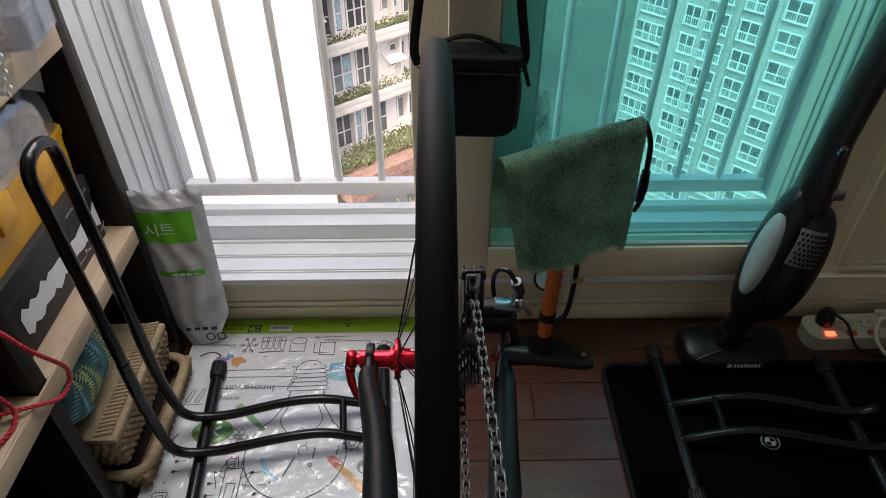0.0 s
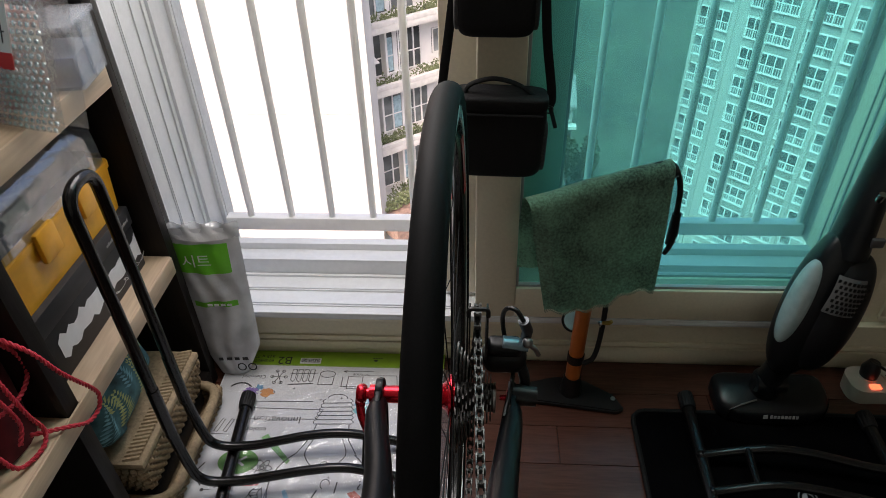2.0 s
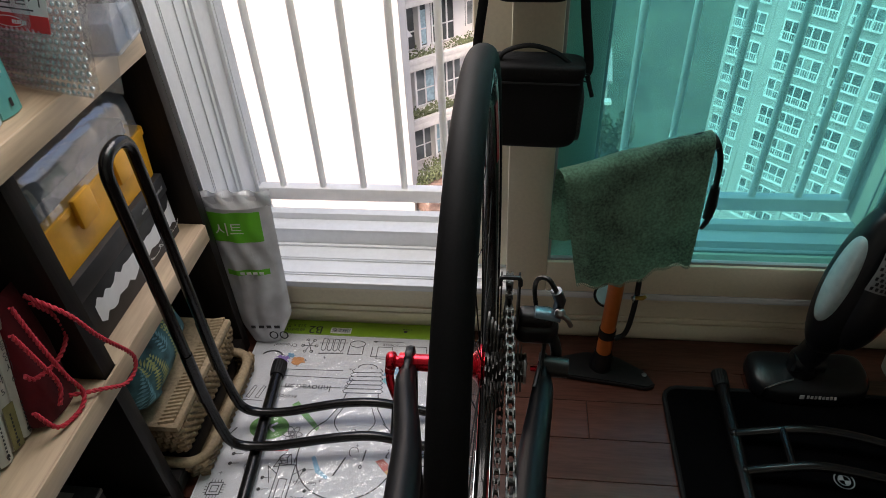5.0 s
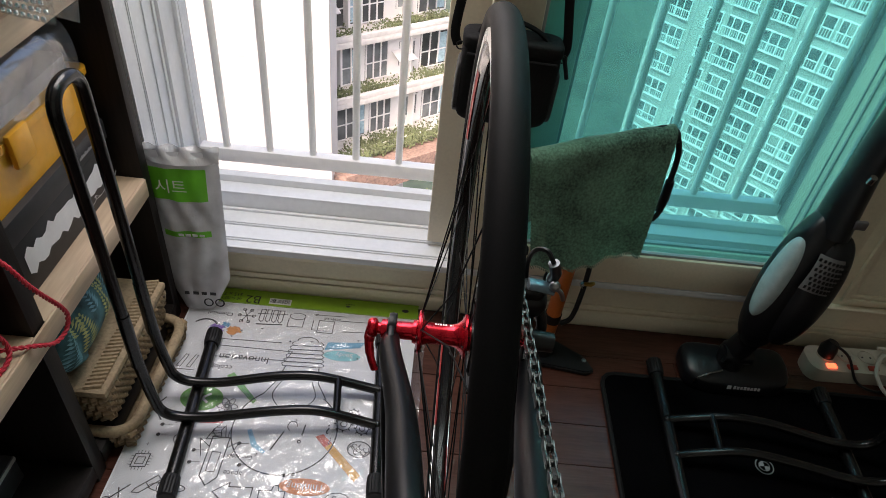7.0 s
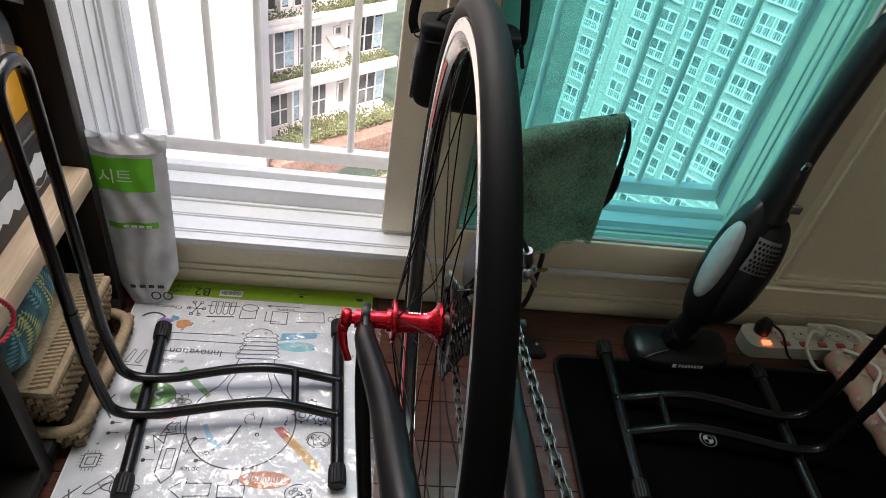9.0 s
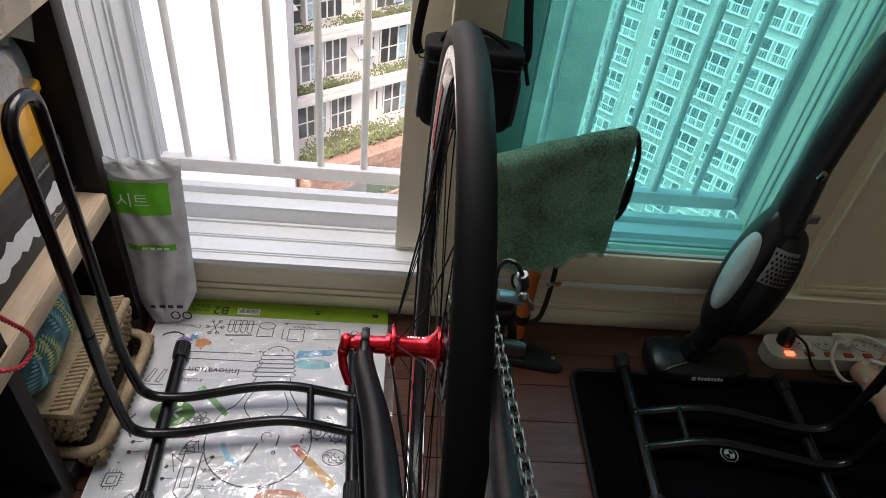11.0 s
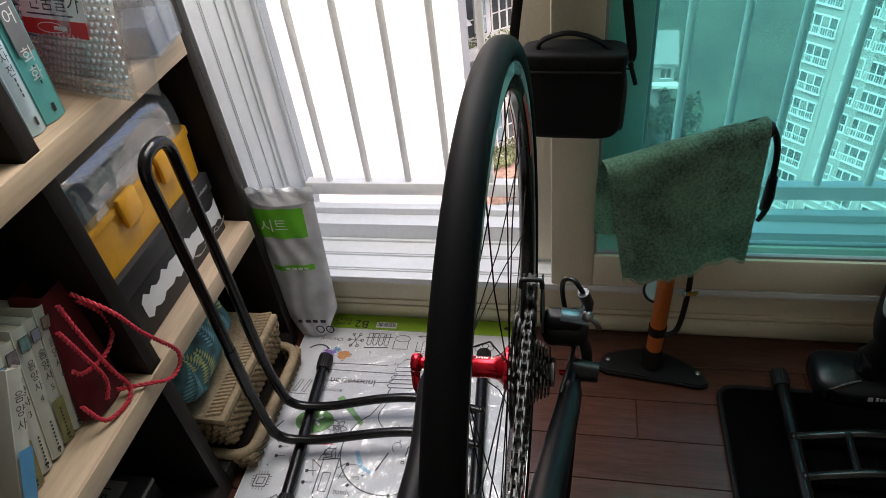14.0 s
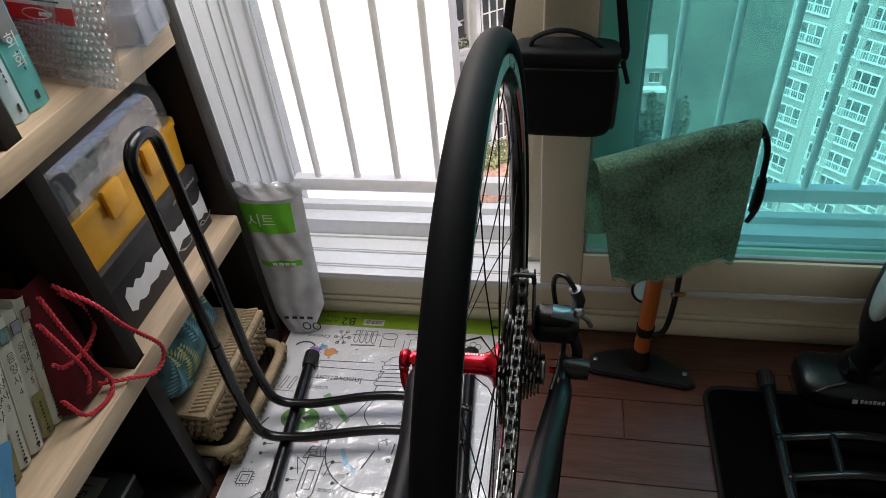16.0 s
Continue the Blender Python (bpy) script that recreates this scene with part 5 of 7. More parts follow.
def phrase_spine(text, field, colour):
    def draw(b, m, t, h):
        bm = bmesh.new()
        if field:
            box(bm, -t * 0.34, t * 0.34, h * 0.40, h * 0.86, 0.0002, 0.0005, 0, m)
            part("title_field", bm, mat("grey_field", (0.18, 0.19, 0.20), 0.5, vary=0.1), b, "grey title field", smooth=False)
            bm = bmesh.new()
        k = 0
        for ch in text:
            if ch != " ":
                words(bm, ch, t * 0.56, m @ Matrix.Translation((-t * 0.28, h * 0.78 - t * 0.60 * k, 0.0008)))
            k += 1
        part("title", bm, colour, b, smooth=False)
        bm = bmesh.new()
        box(bm, -t * 0.07, t * 0.07, h * 0.05, h * 0.10, 0.0003, 0.0006, 0, m)
        for k in range(4):
            box(bm, -0.001, 0.001, h * (0.22 + 0.03 * k), h * (0.24 + 0.03 * k), 0.0003, 0.0006, 0, m)
        part("small_print", bm, BLACKPRINT, b, smooth=False)
    return draw


TURQ = mat("turquoise_cover", (0.13, 0.50, 0.50), 0.4, vary=0.06)
PALEBLUE = mat("pale_blue_cover", (0.48, 0.60, 0.66), 0.4, vary=0.06)
GREYB = mat("grey_blue_cover", (0.32, 0.37, 0.42), 0.4, vary=0.1)
PINKB = mat("pink_cover", (0.48, 0.14, 0.22), 0.45, vary=0.25, second=(0.2, 0.1, 0.1), grain=50)
for y, t, col, lab, sp in ((0.672, 0.024, GREYB, "grey-blue paperback on the birch shelf", phrase_spine("", False, BLACKPRINT)), (0.702, 0.027, PALEBLUE, "pale blue phrase dictionary on the birch shelf", phrase_spine("\ud68c\ud654 \ud45c\ud604\uc0ac\uc804", False, BLACKPRINT)),
                           (0.745, 0.040, TURQ, "turquoise language textbook on the birch shelf", phrase_spine("\uc77c\ubcf8\uc5b4 \ud68c\ud654", True, WHITEPRINT))):
    book("book", y, t, -0.603, SH1 + 0.0005, 0.225, 0.155, 2, col, lab, "language books on the shelf", sp)
book("book", 0.772, 0.022, -0.640, SH1 + 0.0005, 0.235, 0.15, 2, PINKB, "worn pinkish paperback behind a wrapped parcel", "language books on the shelf", phrase_spine("", False, BLACKPRINT))

# bubble-wrapped parcel with a printed label
parcel = thing("wrapped_parcel", (-0.60, 0.83, SH1), "bubble-wrapped parcel with white and red label, overhanging the shelf", "parcel")
KRAFT = mat("packed_goods", (0.46, 0.45, 0.38), 0.5, vary=0.5, grain=30, second=(0.25, 0.06, 0.05), spread=14)
PARM = plane_at((-0.600, 0.800, SH1 + 0.004), (0.957, -0.29, 0), (0, 0.25, 1))
part("filling", box(bmesh.new(), -0.090, 0.058, 0.010, 0.150, -0.030, -0.004, 0.012, PARM), KRAFT, parcel, "pale and red packed goods")
BUBBLE = clear("bubble_film", (0.93, 0.94, 0.95), 0.25, 0.10, 0.5, 60.0, milky=0.16)
bm = bmesh.new()
sheet(bm, lambda u, v: PARM @ Vector((-0.108 + 0.212 * u, -0.004 + 0.180 * v, 0.004 + 0.014 * math.sin(math.pi * u) ** 0.5 * math.sin(math.pi * min(1, v * 0.9 + 0.04)) ** 0.6 + 0.0016 * math.sin(u * 19 + v * 7))), 30, 30)
sheet(bm, lambda u, v: PARM @ Vector((-0.108 + 0.212 * u, -0.004 + 0.180 * v, -0.032 - 0.004 * math.sin(math.pi * u) * math.sin(math.pi * v))), 4, 4)
part("film", bm, BUBBLE, parcel, "clear bubble film")
bm = bmesh.new()
hm = Matrix.Diagonal((0.0043, 0.0043, 0.0024, 1))
for j in range(19):
    for i in range(21):
        u, v = (i + (j % 2) * 0.5 + 0.4) / 22, (j + 0.5) / 19
        if (0.12 < u < 0.75 and v > 0.45):
            continue
        c = PARM @ Vector((-0.108 + 0.212 * u, -0.004 + 0.180 * v, 0.0045 + 0.014 * math.sin(math.pi * u) ** 0.5 * math.sin(math.pi * min(1, v * 0.9 + 0.04)) ** 0.6))
        bmesh.ops.create_icosphere(bm, subdivisions=1, radius=1, matrix=Matrix.Translation(c) @ PARM.to_3x3().to_4x4() @ hm)
tagged(part("bubble_layer", bm, clear("bubble_dome", (0.80, 0.81, 0.83), 0.45, 0.06, milky=0.22), parcel), kind="stuff")
LBL = PARM @ Matrix.Translation((-0.008, 0.026, 0.0215)) @ pose(0, 0, 0, -3, 0, 0)
lab = part("label", box(bmesh.new(), -0.070, 0.060, 0.068, 0.172, -0.0006, 0.0, 0, LBL), WHITEPRINT, parcel, "white paper label", smooth=False)
part("label_band", box(bmesh.new(), -0.070, 0.060, 0.050, 0.0705, -0.0004, 0.0004, 0, LBL), REDPRINT, lab, "red band", smooth=False)
bm = bmesh.new()
words(bm, "\uc0ac\uc6a9\ud6c4", 0.029, LBL @ Matrix.Translation((-0.042, 0.114, 0.0008)))
words(bm, "\ubc18\ud488\ubd88\uac00", 0.029, LBL @ Matrix.Translation((-0.052, 0.084, 0.0008)))
box(bm, -0.058, 0.036, 0.0755, 0.0775, 0.0002, 0.0006, 0, LBL)
part("label_lettering", bm, BLACKPRINT, lab, "black lettering", smooth=False)
bm = bmesh.new()
ribbon(bm, oval(-0.012, 0.060, 0.028, 0.0066, 24), 0.0012, LBL, True, 0.0008)
for k in range(6):
    box(bm, -0.006 + 0.0045 * k, -0.0028 + 0.0045 * k, 0.0575, 0.0625, 0.0004, 0.0008, 0, LBL)
part("oval_mark", bm, WHITEPRINT, lab, "white oval mark", smooth=False)

# clear plastic box with coloured oddments
tub = thing("plastic_box", (-0.62, 0.945, SH1), "clear plastic storage box with coloured oddments on the shelf", "storage box")
TUBM = pose(-0.606, 0.948, SH1 + 0.0005, 0, 0, 8)
CLEARTUB = clear("clear_tub", (0.86, 0.90, 0.94), 0.12, 0.08, 0.1, 30, milky=0.14)
bm = bmesh.new()
box(bm, -0.125, 0.055, -0.052, 0.052, 0.0, 0.095, 0.006, TUBM)
bm.faces.ensure_lookup_table()
part("body", bm, CLEARTUB, tub, "clear plastic body")
part("rim", boxes((-0.128, 0.059, -0.056, 0.056, 0.088, 0.097), bevel=0.003), CLEARTUB, tub).matrix_basis = TUBM
part("latch", box(bmesh.new(), 0.054, 0.060, -0.012, 0.030, 0.01, 0.092, 0.002, TUBM), CLEARTUB, tub)
rnd = random.Random(3)
for k, col in enumerate(((0.6, 0.05, 0.05), (0.1, 0.35, 0.15), (0.08, 0.22, 0.5), (0.65, 0.5, 0.1), (0.1, 0.3, 0.32), (0.5, 0.1, 0.08))):
    bm = bmesh.new()
    tube(bm, [TUBM @ Vector((rnd.uniform(-0.11, 0.045), rnd.uniform(-0.042, 0.042), 0.012 + 0.008 * (k % 3))), TUBM @ Vector((rnd.uniform(-0.11, 0.045), rnd.uniform(-0.042, 0.042), 0.014 + 0.009 * (k % 3)))], 0.007, 8)
    part("oddment", bm, mat("oddment_colour", col, 0.4), tub)
part("blue_liner", box(bmesh.new(), -0.12, 0.049, -0.046, 0.046, 0.0035, 0.050, 0.004, TUBM), clear("blue_tint", (0.45, 0.62, 0.78), 0.08, 0.2, milky=0.25), tub, "bluish inner tray")

# flat black box with a torn white label, and the tool box on it
flatbox = thing("black_box", (-0.73, 0.82, SH2), "matt black cardboard box with torn white label", "box")
BXF = -0.612
BLKCARD = mat("black_card", (0.022, 0.022, 0.024), 0.5, vary=0.2, grain=60)
part("carton", boxes((-0.85, BXF, 0.672, 0.990, SH2, 0.500), bevel=0.002), BLKCARD, flatbox)
part("lid", boxes((-0.853, BXF + 0.003, 0.669, 0.993, 0.478, 0.516), bevel=0.002), BLKCARD, flatbox)
rnd = random.Random(8)
LM = plane_at((BXF + 0.0006, 0.845, 0.430), (0, 1, 0), (0, 0, 1))
bm = bmesh.new()
top = [(-0.140 + 0.0122 * k, 0.024 + rnd.uniform(-0.007, 0.007)) for k in range(24)]
bot = [(x, -0.014 + rnd.uniform(-0.008, 0.006)) for x, _ in reversed(top)]
blob(bm, top + bot, LM)
part("torn_label", bm, WHITEPRINT, flatbox, "torn white paper label", smooth=False)
for q in range(3):
    bm = bmesh.new()
    x = 0.02 + 0.045 * q
    ribbon(bm, [(x + 0.03 * math.sin(k * 0.7 + q) * 0.5 + 0.003 * k, -0.018 - 0.012 * abs(math.sin(k * 0.5 + q))) for k in range(14)], 0.0012, LM)
    part("white_scrawl", bm, WHITEPRINT, flatbox, "white line drawing", smooth=False)
bm = bmesh.new()
for k in range(14):
    box(bm, 0.05 + 0.006 * k, 0.0545 + 0.006 * k, 0.062, 0.066 + 0.002 * (k % 2), 0.0034, 0.0042, 0, LM)
part("lid_print", bm, mat("grey_print", (0.25, 0.25, 0.25), 0.5), flatbox, smooth=False)

toolbox = thing("tool_box", (-0.72, 0.84, 0.516), "yellow plastic tool box with clear domed lid on a black box", "tool box")
YEL = mat("yellow_plastic", (0.80, 0.38, 0.025), 0.35, vary=0.06, grain=80, bump=0.04)
TBM = pose(-0.733, 0.838, 0.5165)


def rounded(bm, hx, hy, z0, z1, r, m, taper=0.0, n=6, cap=True):
    """A box with rounded upright corners, wider at the top by taper."""
    rings = []
    for z, g in ((z0, 0), (z1, taper)):
        ring = []
        for cx, cy, a0 in ((hx - r, hy - r, 0), (-hx + r, hy - r, 90), (-hx + r, -hy + r, 180), (hx - r, -hy + r, 270)):
            for k in range(n + 1):
                a = radians(a0 + 90 * k / n)
                ring.append(bm.verts.new(m @ Vector((cx + math.copysign(g, cx) + r * math.cos(a), cy + math.copysign(g, cy) + r * math.sin(a), z))))
        rings.append(ring)
    k = len(rings[0])
    for i in range(k):
        bm.faces.new((rings[0][i], rings[0][(i + 1) % k], rings[1][(i + 1) % k], rings[1][i]))
    if cap:
        bm.faces.new(rings[0])
        bm.faces.new(rings[1])
    return bm


part("base", rounded(bmesh.new(), 0.112, 0.160, 0.0, 0.082, 0.016, TBM, 0.004), YEL, toolbox, "yellow base")
part("rim", rounded(bmesh.new(), 0.119, 0.167, 0.0825, 0.093, 0.018, TBM), YEL, toolbox)
for s in (-1, 1):
    bm = box(bmesh.new(), 0.118, 0.128, s * 0.06 - 0.024, s * 0.06 + 0.024, 0.050, 0.104, 0.004, TBM)
    part("clasp", bm, YEL, toolbox, "yellow clasp")
LIDP = clear("clear_lid", (0.74, 0.80, 0.90), 0.24, 0.07, 0.10, 9, milky=0.09)
bm = bmesh.new()


def dome(u, v):
    a = math.pi * u
    x = 0.116 * math.copysign(abs(math.cos(a)) ** 0.55, math.cos(a))
    z = 0.094 + 0.102 * abs(math.sin(a)) ** 0.6
    y = 0.164 * (2 * v - 1)
    e = 1 - max(0, abs(2 * v - 1) - 0.9) / 0.1 * 0.10
    return TBM @ Vector((x * e, y, 0.094 + (z - 0.094) * e))


g = sheet(bm, dome, 24, 24)
bm.faces.new([r[0] for r in g])
bm.faces.new([r[-1] for r in g])
part("lid", bm, LIDP, toolbox, "clear domed lid")
part("inner_tray", rounded(bmesh.new(), 0.098, 0.145, 0.094, 0.118, 0.012, TBM), mat("grey_tray", (0.16, 0.18, 0.22), 0.5, vary=0.3, grain=25), toolbox, "grey inner tray")
part("handle", tube(bmesh.new(), fillet([TBM @ Vector((0.0, -0.06, 0.194)), TBM @ Vector((0.0, -0.06, 0.206)), TBM @ Vector((0.0, 0.06, 0.206)), TBM @ Vector((0.0, 0.06, 0.194))], 0.01), 0.006, 10), LIDP, toolbox)

# dark red velvet bag with twisted cord handles
VELVET = mat("dark_red_velvet", (0.10, 0.006, 0.010), 0.85, vary=0.4, grain=30, sheen=0.1, spec=0.2, bump=0.3)
CORD = mat("red_cord", (0.50, 0.025, 0.045), 0.55, vary=0.2, grain=150, bump=0.3)
rbag = thing("gift_bag", (-0.66, 0.55, SH2), "dark red velvet gift bag with red cord handles on the shelf", "gift bag")
bm = bmesh.new()
RBM = Matrix.Translation((-0.655, 0.548, SH2 + 0.001)) @ pose(0, 0, 0, -12, 0, 6)


def bagskin(u, v):
    a = 2 * math.pi * u
    k = 1 - 0.28 * v + 0.02 * math.sin(5 * a + 7 * v)
    x = 0.050 * k * math.copysign(abs(math.cos(a)) ** 0.5, math.cos(a)) * (1 - 0.25 * v)
    y = 0.048 * k * math.copysign(abs(math.sin(a)) ** 0.5, math.sin(a))
    return RBM @ Vector((x, y, 0.205 * v + 0.004 * math.sin(3 * a) * v))


g = sheet(bm, bagskin, 40, 14)
bm.faces.new([r[0] for r in g[:-1]])
bmesh.ops.remove_doubles(bm, verts=bm.verts, dist=0.0005)
part("pouch", bm, VELVET, rbag)


def cord(bm, pts, r=0.0034):
    """Two strands twisted round a smooth path."""
    path = cage(pts)
    acc = [0.0]
    for a, b in zip(path, path[1:]):
        acc.append(acc[-1] + (b - a).length)
    fine = []
    n = int(acc[-1] / 0.0016)
    j = 0
    for k in range(n + 1):
        s = acc[-1] * k / n
        while j < len(acc) - 2 and acc[j + 1] < s:
            j += 1
        fine.append(path[j].lerp(path[j + 1], (s - acc[j]) / max(1e-6, acc[j + 1] - acc[j])))
    for ph in (0, math.pi):
        q = []
        for k, p in enumerate(fine):
            d = (fine[min(k + 1, len(fine) - 1)] - fine[max(k - 1, 0)]).normalized()
            s = d.orthogonal().normalized() if k == 0 else (s - d * s.dot(d)).normalized()
            t = d.cross(s)
            a = k * 0.62 + ph
            q.append(p + (s * math.cos(a) + t * math.sin(a)) * r * 0.48)
        tube(bm, q, r * 0.62, 6)
    return bm


part("cord_handle", cord(bmesh.new(), [(-0.604, 0.585, 0.578), (-0.560, 0.590, 0.540), (-0.548, 0.606, 0.482), (-0.545, 0.641, 0.410), (-0.545, 0.646, 0.385), (-0.548, 0.636, 0.366), (-0.552, 0.612, 0.366), (-0.562, 0.585, 0.388), (-0.600, 0.560, 0.400)]), CORD, rbag, "twisted red cord handle")
part("cord_handle", cord(bmesh.new(), [(-0.606, 0.590, 0.560), (-0.598, 0.606, 0.520), (-0.598, 0.606, 0.480), (-0.600, 0.575, 0.462), (-0.602, 0.532, 0.472), (-0.604, 0.520, 0.490)]), CORD, rbag, "twisted red cord handle")
part("cord_handle", cord(bmesh.new(), [(-0.606, 0.560, 0.580), (-0.594, 0.556, 0.520), (-0.586, 0.560, 0.447), (-0.582, 0.567, 0.404), (-0.580, 0.552, 0.3880), (-0.584, 0.524, 0.3885), (-0.590, 0.505, 0.400), (-0.600, 0.498, 0.440)]), CORD, rbag, "twisted red cord handle")
part("cord_handle", cord(bmesh.new(), [(-0.596, 0.530, 0.560), (-0.590, 0.538, 0.500), (-0.592, 0.548, 0.440), (-0.596, 0.535, 0.410)]), CORD, rbag, "twisted red cord handle")

rbag.location.y += 0.012

# grey box on the bottom shelf
gbox = thing("small_box", (-0.74, 0.50, 0.05), "dark grey box with pale edges and a printed number", "box")
part("carton", boxes((-0.83, -0.675, 0.415, 0.590, 0.0505, 0.112), bevel=0.002), mat("dark_grey_card", (0.05, 0.05, 0.055), 0.4, vary=0.3), gbox)
part("lid_edge", boxes((-0.8310, -0.6740, 0.414, 0.591, 0.100, 0.1085), bevel=0.001), mat("pale_card_edge", (0.45, 0.44, 0.42), 0.6), gbox, "pale lid edge")
GB = plane_at((-0.79, 0.575, 0.1124), (0, -1, 0), (1, 0, 0))
bm = box(bmesh.new(), 0.0, 0.075, 0.02, 0.075, 0.0001, 0.0005, 0, GB)
part("label", bm, mat("dim_label", (0.30, 0.30, 0.29), 0.5), gbox, "grey label", smooth=False)
bm = words(bmesh.new(), "150", 0.03, GB @ Matrix.Translation((0.01, 0.03, 0.0008)))
part("number", bm, BLACKPRINT, gbox, smooth=False)

# wicker baskets under the shelf
STRAW = mat("woven_straw", (0.29, 0.205, 0.115), 0.75, vary=0.35, grain=120, bump=0.5, spread=20)
TAN = mat("plaited_band", (0.37, 0.275, 0.165), 0.7, vary=0.25, grain=160, bump=0.4)


def basket(name, x0, x1, y0, y1, z0, z1, label, lidded):
    b = thing(name, ((x0 + x1) / 2, (y0 + y1) / 2, z0), label, "basket", "wicker baskets")
    rows = max(3, int((z1 - z0) / 0.0105))
    body = bmesh.new()
    for j in range(rows):
        z = z0 + 0.006 + (z1 - z0 - 0.012) * j / (rows - 1)
        g = 0.010 * (1 - j / (rows - 1))
        pts = []
        for a, c in (((x0 + g, y0 + g), (x1 - g, y0 + g)), ((x1 - g, y0 + g), (x1 - g, y1 - g)), ((x1 - g, y1 - g), (x0 + g, y1 - g)), ((x0 + g, y1 - g), (x0 + g, y0 + g))):
            n = max(4, int(math.dist(a, c) / 0.0075))
            for k in range(n):
                t = k / n
                w = 0.0028 * (1 if (k + j) % 2 else -1)
                nx, ny = (c[1] - a[1]) / math.dist(a, c), -(c[0] - a[0]) / math.dist(a, c)
                pts.append((a[0] + (c[0] - a[0]) * t + nx * w, a[1] + (c[1] - a[1]) * t + ny * w, z))
        tube(body, pts, 0.0058, 6, closed=True)
    part("weave", body, STRAW, b, "coarse woven sides")
    part("floor_panel", boxes((x0 + 0.012, x1 - 0.012, y0 + 0.012, y1 - 0.012, z0, z0 + 0.006)), STRAW, b)
    if lidded:
        lid = part("lid", boxes((x0 - 0.003, x1 + 0.005, y0 - 0.005, y1 + 0.005, z1 + 0.001, z1 + 0.016), bevel=0.004), TAN, b, "flat plaited lid")
        for k in range(int((y1 - y0) / 0.009)):
            y = y0 + 0.004 + 0.009 * k
            part("strand", tube(bmesh.new(), [(x1 - 0.035, y, z1 + 0.0165), (x1 - 0.006, y + 0.007, z1 + 0.0175)], 0.0042, 6), TAN, lid)
    else:
        c = [(x0, y0, z1), (x1, y0, z1), (x1, y1, z1), (x0, y1, z1)]
        loop = []
        for i in range(4):
            p, q, r = Vector(c[i - 1]), Vector(c[i]), Vector(c[(i + 1) % 4])
            s, e = q + (p - q).normalized() * 0.045, q + (r - q).normalized() * 0.045
            loop += [(1 - t) ** 2 * s + 2 * t * (1 - t) * q + t * t * e for t in (0, 0.2, 0.4, 0.6, 0.8, 1)]
        part("rim", tube(bmesh.new(), loop, 0.0105, 10, closed=True), TAN, b, "rounded straw rim")
    return b


basket("basket", -0.800, -0.532, 0.682, 0.965, 0.0, 0.058, "shallow straw basket with a rounded rim on the floor", False)
basket("basket", -0.800, -0.560, 0.690, 0.960, 0.069, 0.150, "lidded woven straw basket stacked on another", True)

# leaf-patterned bag on the baskets
LEAFB = mat("teal_cotton", (0.07, 0.20, 0.22), 0.8, vary=0.4, grain=40, second=(0.02, 0.05, 0.05), bump=0.3)
leafbag = thing("cloth_bag", (-0.66, 0.79, 0.167), "teal cotton bag with pale green fern pattern on a basket", "bag")
bm = bmesh.new()
LBM = Matrix.Translation((-0.665, 0.795, 0.168)) @ pose(0, 0, 0, 0, -8, 8)


def puff(u, v):
    a = 2 * math.pi * u
    b = math.pi * (v - 0.5)
    x = 0.075 * math.copysign(abs(math.cos(a) * math.cos(b)) ** 0.6, math.cos(a))
    y = 0.125 * math.copysign(abs(math.sin(a) * math.cos(b)) ** 0.6, math.sin(a))
    z = 0.080 + 0.080 * math.copysign(abs(math.sin(b)) ** 0.7, math.sin(b))
    w = 0.004 * math.sin(9 * a + 4 * v) + 0.003 * math.sin(17 * v + 3 * a)
    return LBM @ Vector((x + w, y + w, z))


sheet(bm, puff, 48, 24)
bmesh.ops.remove_doubles(bm, verts=bm.verts, dist=0.0004)
part("pouch", bm, LEAFB, leafbag)
FERN = mat("fern_print", (0.55, 0.60, 0.25), 0.8, vary=0.3)
FERN2 = mat("blue_print", (0.20, 0.45, 0.52), 0.8, vary=0.3)
rnd = random.Random(12)
for f in range(8):
    bm = bmesh.new()
    yy, zz, an = -0.10 + 0.028 * f + rnd.uniform(-0.005, 0.005), 0.03 + 0.05 * (f % 2), rnd.uniform(-0.35, 0.35)
    for k in range(11):
        s = 0.0075 * k
        for side in (-1, 1):
            L = 0.021 * (1 - k / 14)
            p0 = (yy + s * math.sin(an), zz + s * math.cos(an))
            p1 = (p0[0] + side * L * math.cos(an) + 0.006 * math.sin(an), p0[1] + L * 0.55)
            q = []
            for (py, pz) in (p0, ((p0[0] + p1[0]) / 2, (p0[1] + p1[1]) / 2 + 0.0034), p1, ((p0[0] + p1[0]) / 2, (p0[1] + p1[1]) / 2 - 0.0034)):
                b = math.asin(max(-0.98, min(0.98, math.copysign(abs((pz - 0.08) / 0.08) ** (1 / 0.7), pz - 0.08))))
                rr = abs(py / 0.125) ** (1 / 0.6)
                ca = math.cos(b)
                sa = max(-0.97, min(0.97, math.copysign(rr, py) / max(0.2, ca)))
                a = math.asin(sa)
                x = 0.075 * abs(math.cos(a) * ca) ** 0.6
                w = 0.004 * math.sin(9 * a + 4 * (b / math.pi + 0.5)) + 0.003 * math.sin(17 * (b / math.pi + 0.5) + 3 * a)
                q.append(bm.verts.new(LBM @ Vector((x + w + 0.0016, py + w, pz))))
            bm.faces.new(q)
    part("fern_print", bm, FERN if f % 3 else FERN2, leafbag, smooth=False)


# ---- by the window ----
# packet of sheets in grey plastic, between the bookcase and the window
packet = thing("plastic_packet", (-0.50, 1.06, 0.013), "grey plastic packet with green label standing against the wall", "packet")
PKM = plane_at((-0.524, 1.056, 0.0135), (1, 0.06, 0), (0.03, 0.085, 1))
